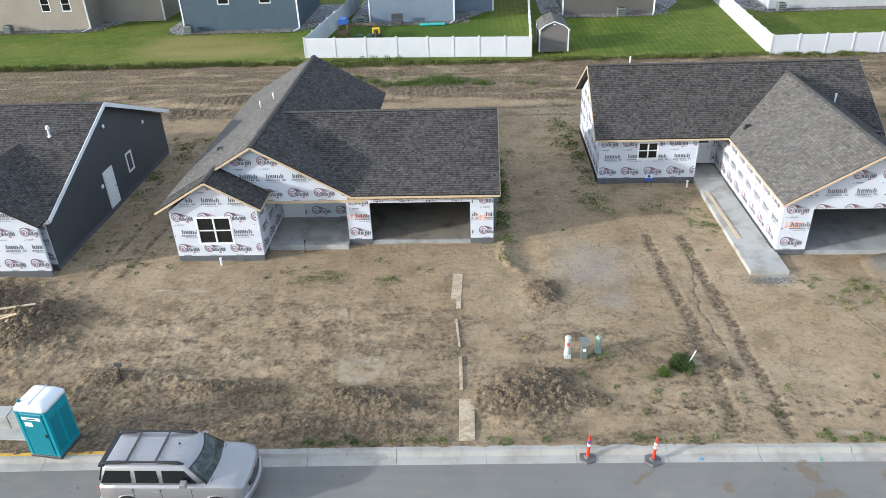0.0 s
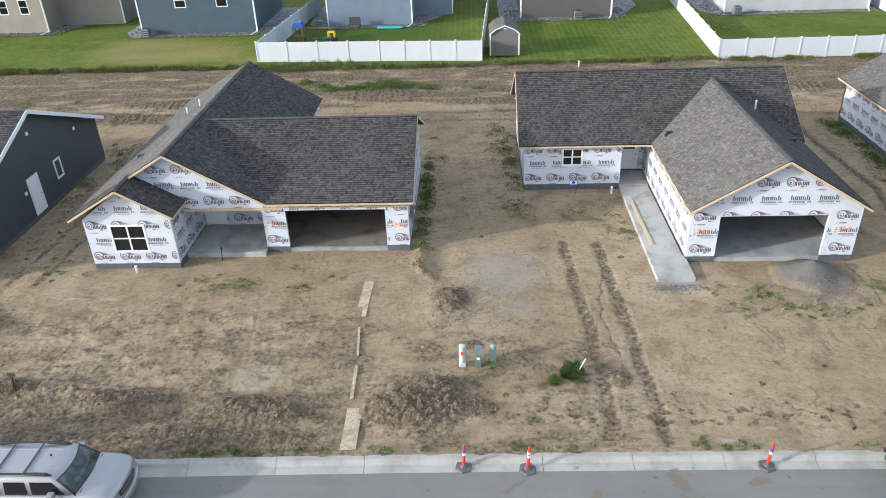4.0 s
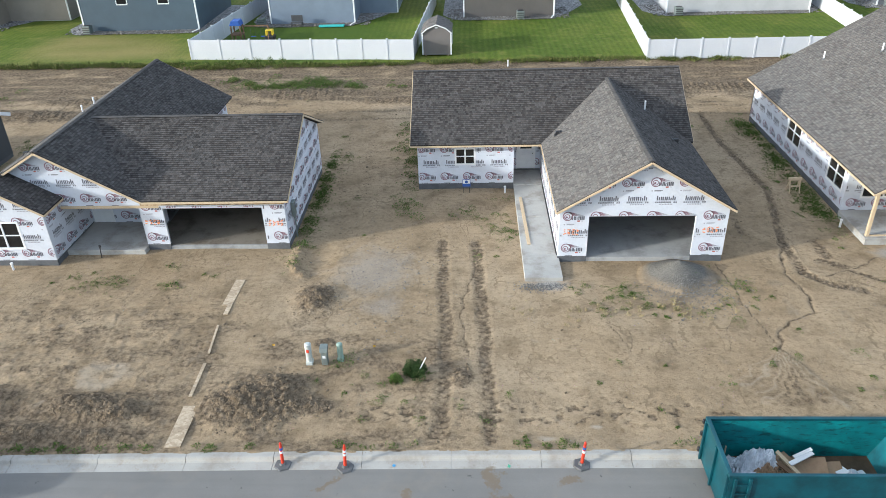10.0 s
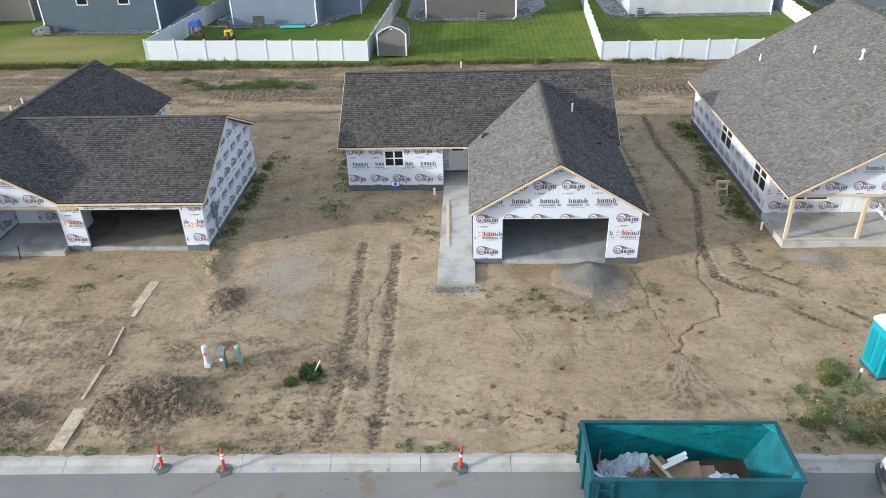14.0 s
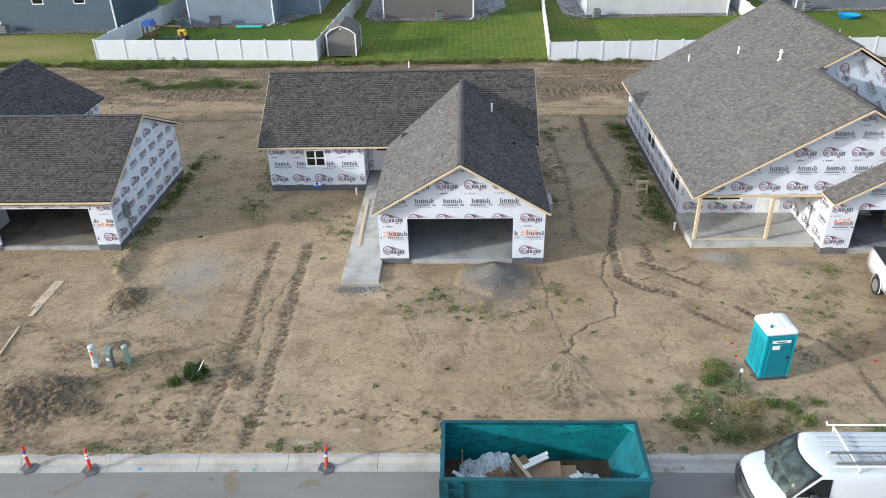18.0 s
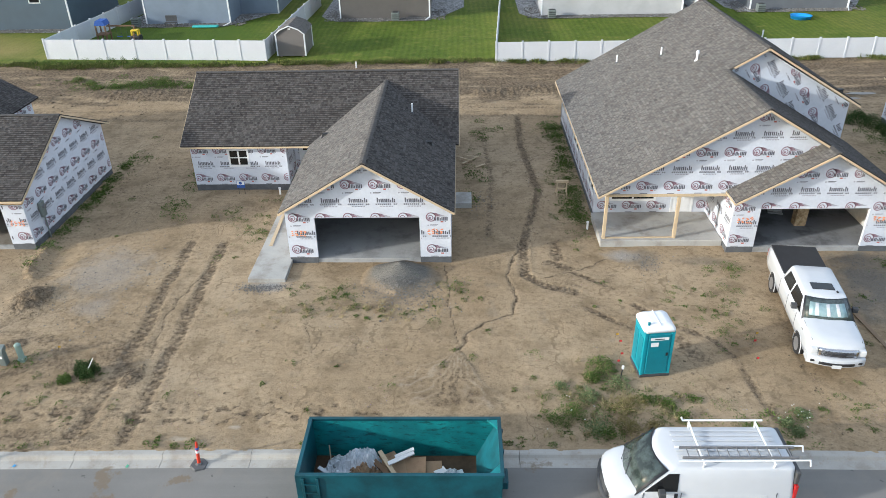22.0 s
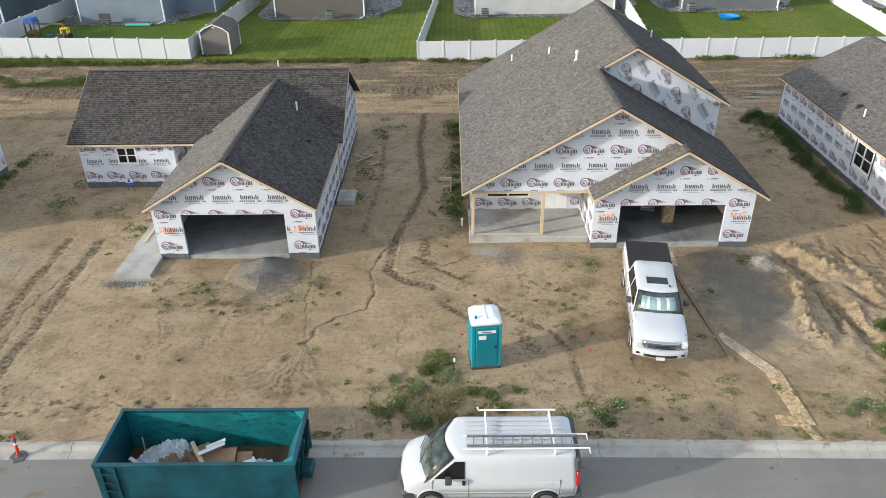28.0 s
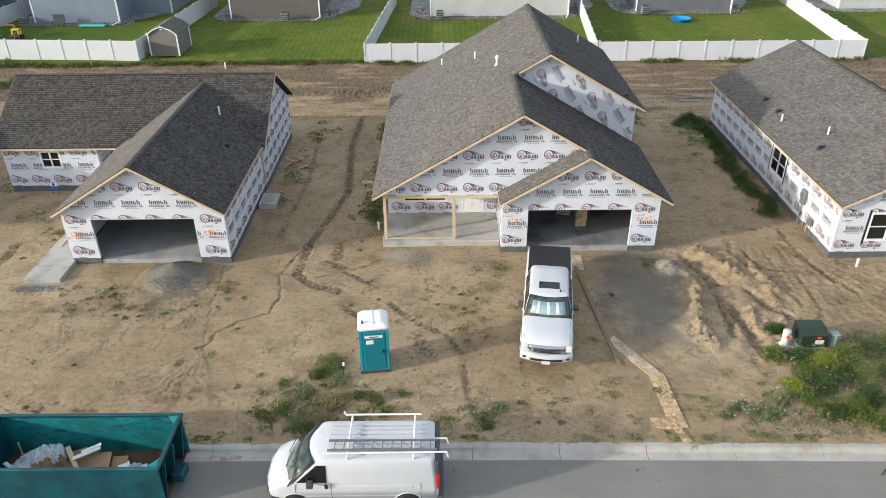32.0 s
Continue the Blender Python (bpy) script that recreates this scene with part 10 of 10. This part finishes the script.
def weeds():
    rnd = random.Random(77)
    vs, fs = [], []
    # low weeds, zone by zone: centre, spread, number, size
    zones = [(-6.9, 28.9, 1.6, 0.4, 16, 0.22), (-3.0, 29.5, 2.5, 0.8, 8, 0.13), (-15.0, 30.0, 0.8, 0.8, 7, 0.2), (-17.0, 31, 1.2, 1.5, 12, 0.15), (-18.9, 37, 0.4, 5, 24, 0.2), (-20.1, 40, 0.2, 4.5, 46, 0.26), (-18.6, 45.0, 0.5, 0.8, 10, 0.5), (1.6, 37.5, 0.18, 3.6, 90, 0.26), (0.4, 31.3, 0.4, 0.2, 4, 0.2),
             (6.6, 42.5, 0.35, 3.5, 34, 0.33), (6.3, 46, 0.6, 1.5, 12, 0.3), (2.3, 43.4, 0.4, 0.6, 5, 0.2), (-5.0, 58.2, 2.2, 0.7, 28, 0.5), (-1.5, 58.7, 1.0, 0.4, 16, 0.5), (-9, 60, 2, 0.8, 8, 0.3), (-30, 56, 4, 1.0, 12, 0.5), (4.8, 58, 1.5, 0.7, 7, 0.3),
             (12.0, 33.6, 0.7, 2.0, 20, 0.17), (10.7, 35.2, 0.8, 0.7, 6, 0.2), (6.0, 21.2, 1.0, 0.8, 7, 0.18), (5.3, 22.9, 0.3, 0.3, 3, 0.25), (16.6, 27.4, 1.0, 0.4, 16, 0.17), (22.0, 27.5, 0.5, 0.5, 12, 0.18), (17.6, 26.3, 2.2, 0.35, 18, 0.11),
             (28.95, 41, 0.25, 3.6, 64, 0.34), (28.9, 36.6, 0.3, 1.4, 34, 0.33), (28.0, 39.0, 0.4, 3.0, 18, 0.2), (28.3, 35.0, 0.5, 0.8, 12, 0.2), (28.9, 47.5, 0.4, 1.2, 18, 0.55), (27.6, 20.3, 1.3, 1.2, 45, 0.14), (29.2, 20.1, 1.2, 0.8, 26, 0.2), (33.0, 19.3, 0.9, 0.7, 14, 0.24), (33.4, 26.3, 0.9, 1.6, 22, 0.17), (34.8, 29.2, 0.5, 0.4, 8, 0.22), (30.5, 27.5, 1.2, 1.0, 8, 0.12),
             (42.2, 29.7, 0.25, 0.3, 5, 0.3), (50.3, 45.5, 0.5, 2.0, 22, 0.5), (46.5, 49.5, 1.0, 1.2, 14, 0.45), (42.5, 19.6, 2.5, 0.7, 26, 0.18), (45.5, 20.3, 0.7, 0.6, 22, 0.2), (47.0, 19.4, 1.2, 0.5, 24, 0.22), (36.5, 20.0, 1.2, 0.7, 12, 0.16), (38, 26, 1.5, 2, 6, 0.1), (23.2, 38.4, 0.5, 2.5, 14, 0.25), (23.6, 46, 0.6, 1.5, 8, 0.35), (14.5, 20.5, 4.0, 1.2, 10, 0.1), (20, 22, 5, 2, 12, 0.09), (3, 33, 2.5, 2.5, 7, 0.14)]
    for cx, cy, sx, sy, num, r in zones:
        for _ in range(num):
            x, y = rnd.gauss(cx, sx), rnd.gauss(cy, sy)
            if y < 18.2 or not free(x, y, 0.06):
                continue
            q = r * rnd.uniform(0.3, 1.5)
            clump(vs, fs, rnd, x, y, q, q * 0.6, int(24 + 130 * q), 0.075 if q < 0.3 else 0.13, 0.026 if q < 0.3 else 0.045)
            for _ in range(4):
                clump(vs, fs, rnd, x + rnd.gauss(0, 1.6 * q), y + rnd.gauss(0, 1.6 * q), q * 0.35, q * 0.2, int(8 + 20 * q), 0.06, 0.02)
    for _ in range(230):
        x = rnd.uniform(-11, 57)
        if noise.noise((x * 0.35, 0, 6.0)) < -0.05:
            continue
        clump(vs, fs, rnd, x, 18.14 + float(bow(x)) + abs(rnd.gauss(0, 0.16)), rnd.uniform(0.06, 0.2), rnd.uniform(0.05, 0.14), rnd.randint(14, 55), 0.09, 0.03)
    merged("low_weeds", vs, fs, M_LEAF, "scattered low green weeds over the bare lots", "weeds")
    # flowers over the weedy corner
    vs, fs = [], []
    for cx, cy, sx, sy, num in ((46.2, 22.3, 0.7, 0.4, 30), (48.0, 21.0, 0.9, 0.5, 24), (43.5, 19.6, 0.6, 0.3, 34), (34.1, 19.4, 0.35, 0.3, 14), (45.4, 20.6, 0.6, 0.4, 24), (26.6, 19.9, 0.6, 0.5, 8), (46.5, 22.9, 0.8, 0.25, 26)):
        for _ in range(num):
            x, y = rnd.gauss(cx, sx), rnd.gauss(cy, sy)
            if y < 18.2:
                continue
            z = ground_height(x, y)[0] + rnd.uniform(0.15, 0.5)
            for k in range(3):
                leaf(vs, fs, rnd, x, y, z, Vector((rnd.uniform(-1, 1), rnd.uniform(-1, 1), 0.3)), 0.035, 0.035)
    merged("white_wildflowers", vs, fs, M_PETAL, "small white wildflowers over the weedy corner", "flowers")
    vs, fs = [], []
    for _ in range(1900):
        x = rnd.uniform(-60, 75)
        if noise.noise((x * 0.9, 5, 1)) < rnd.uniform(-0.5, 0.1):
            continue
        inf = 4.9 < x < 25.8 or x < -15.0
        y = (64.2 if inf else 63.9) + rnd.gauss(0, 0.25) + (0.6 if x < -16 else 0.0)
        h = rnd.uniform(0.15, 0.5) * (1.4 if x < -20 else 1.0)
        if not inf and noise.noise((x * 0.3, 2, 1)) < 0.0 and x > 6:
            continue
        z0 = ground_height(x, y)[0]
        for k in range(26):
            px, py = x + rnd.gauss(0, 0.22), y + rnd.gauss(0, 0.15)
            leaf(vs, fs, rnd, px, py, z0 + 0.02, Vector((rnd.gauss(0, 0.35), rnd.gauss(0, 0.35), 1.0)), h * rnd.uniform(0.6, 1.2), 0.05)
    merged("tall_grass_edge", vs, fs, M_BLADE, "uncut tall grass along the lawn edge and fences", "grass")
    vs, fs = [], []
    for cx, cy, sx, sy, num in ((27.6, 20.0, 1.2, 1.1, 90), (46.2, 19.0, 1.4, 0.4, 50), (45.5, 19.5, 0.8, 0.5, 30), (17.5, 26.2, 2.0, 0.4, 40)):
        for _ in range(num):
            x, y = rnd.gauss(cx, sx), rnd.gauss(cy, sy)
            if y < 18.2:
                continue
            for k in range(18):
                leaf(vs, fs, rnd, x + rnd.gauss(0, 0.06), y + rnd.gauss(0, 0.06), ground_height(x, y)[0], Vector((rnd.gauss(0, 0.5), rnd.gauss(0, 0.5), 1.0)), rnd.uniform(0.12, 0.3), 0.02)
    merged("dry_grass_tufts", vs, fs, M_STRAW, "dry yellow grass tufts among the weeds", "grass")


weeds()


def rocks_beds():
    """Pebbles in the rock beds behind the fences."""
    rnd = random.Random(4)
    vs, fs = [], []
    for x0, x1, y0 in ((-52.5, -42.0, 80.4), (-30.6, -18.3, 78.1), (-11.0, -2.0, 79.8), (9.6, 19.2, 81.2), (31.2, 46.1, 81.4), (53.9, 64.3, 83.0)):
        for _ in range(900):
            x = rnd.uniform(x0 - 1.7, x1 + 1.7)
            y = y0 - rnd.uniform(0.02, 1.35) if x0 < x < x1 else y0 + rnd.uniform(-1.2, 4)
            r = rnd.uniform(0.05, 0.12)
            add_clod(vs, fs, rnd, x, y, 0.23, r)
    merged("landscape_rocks", vs, fs, M_PEBBLE, "loose grey landscape rocks by the finished houses", "rocks")


rocks_beds()
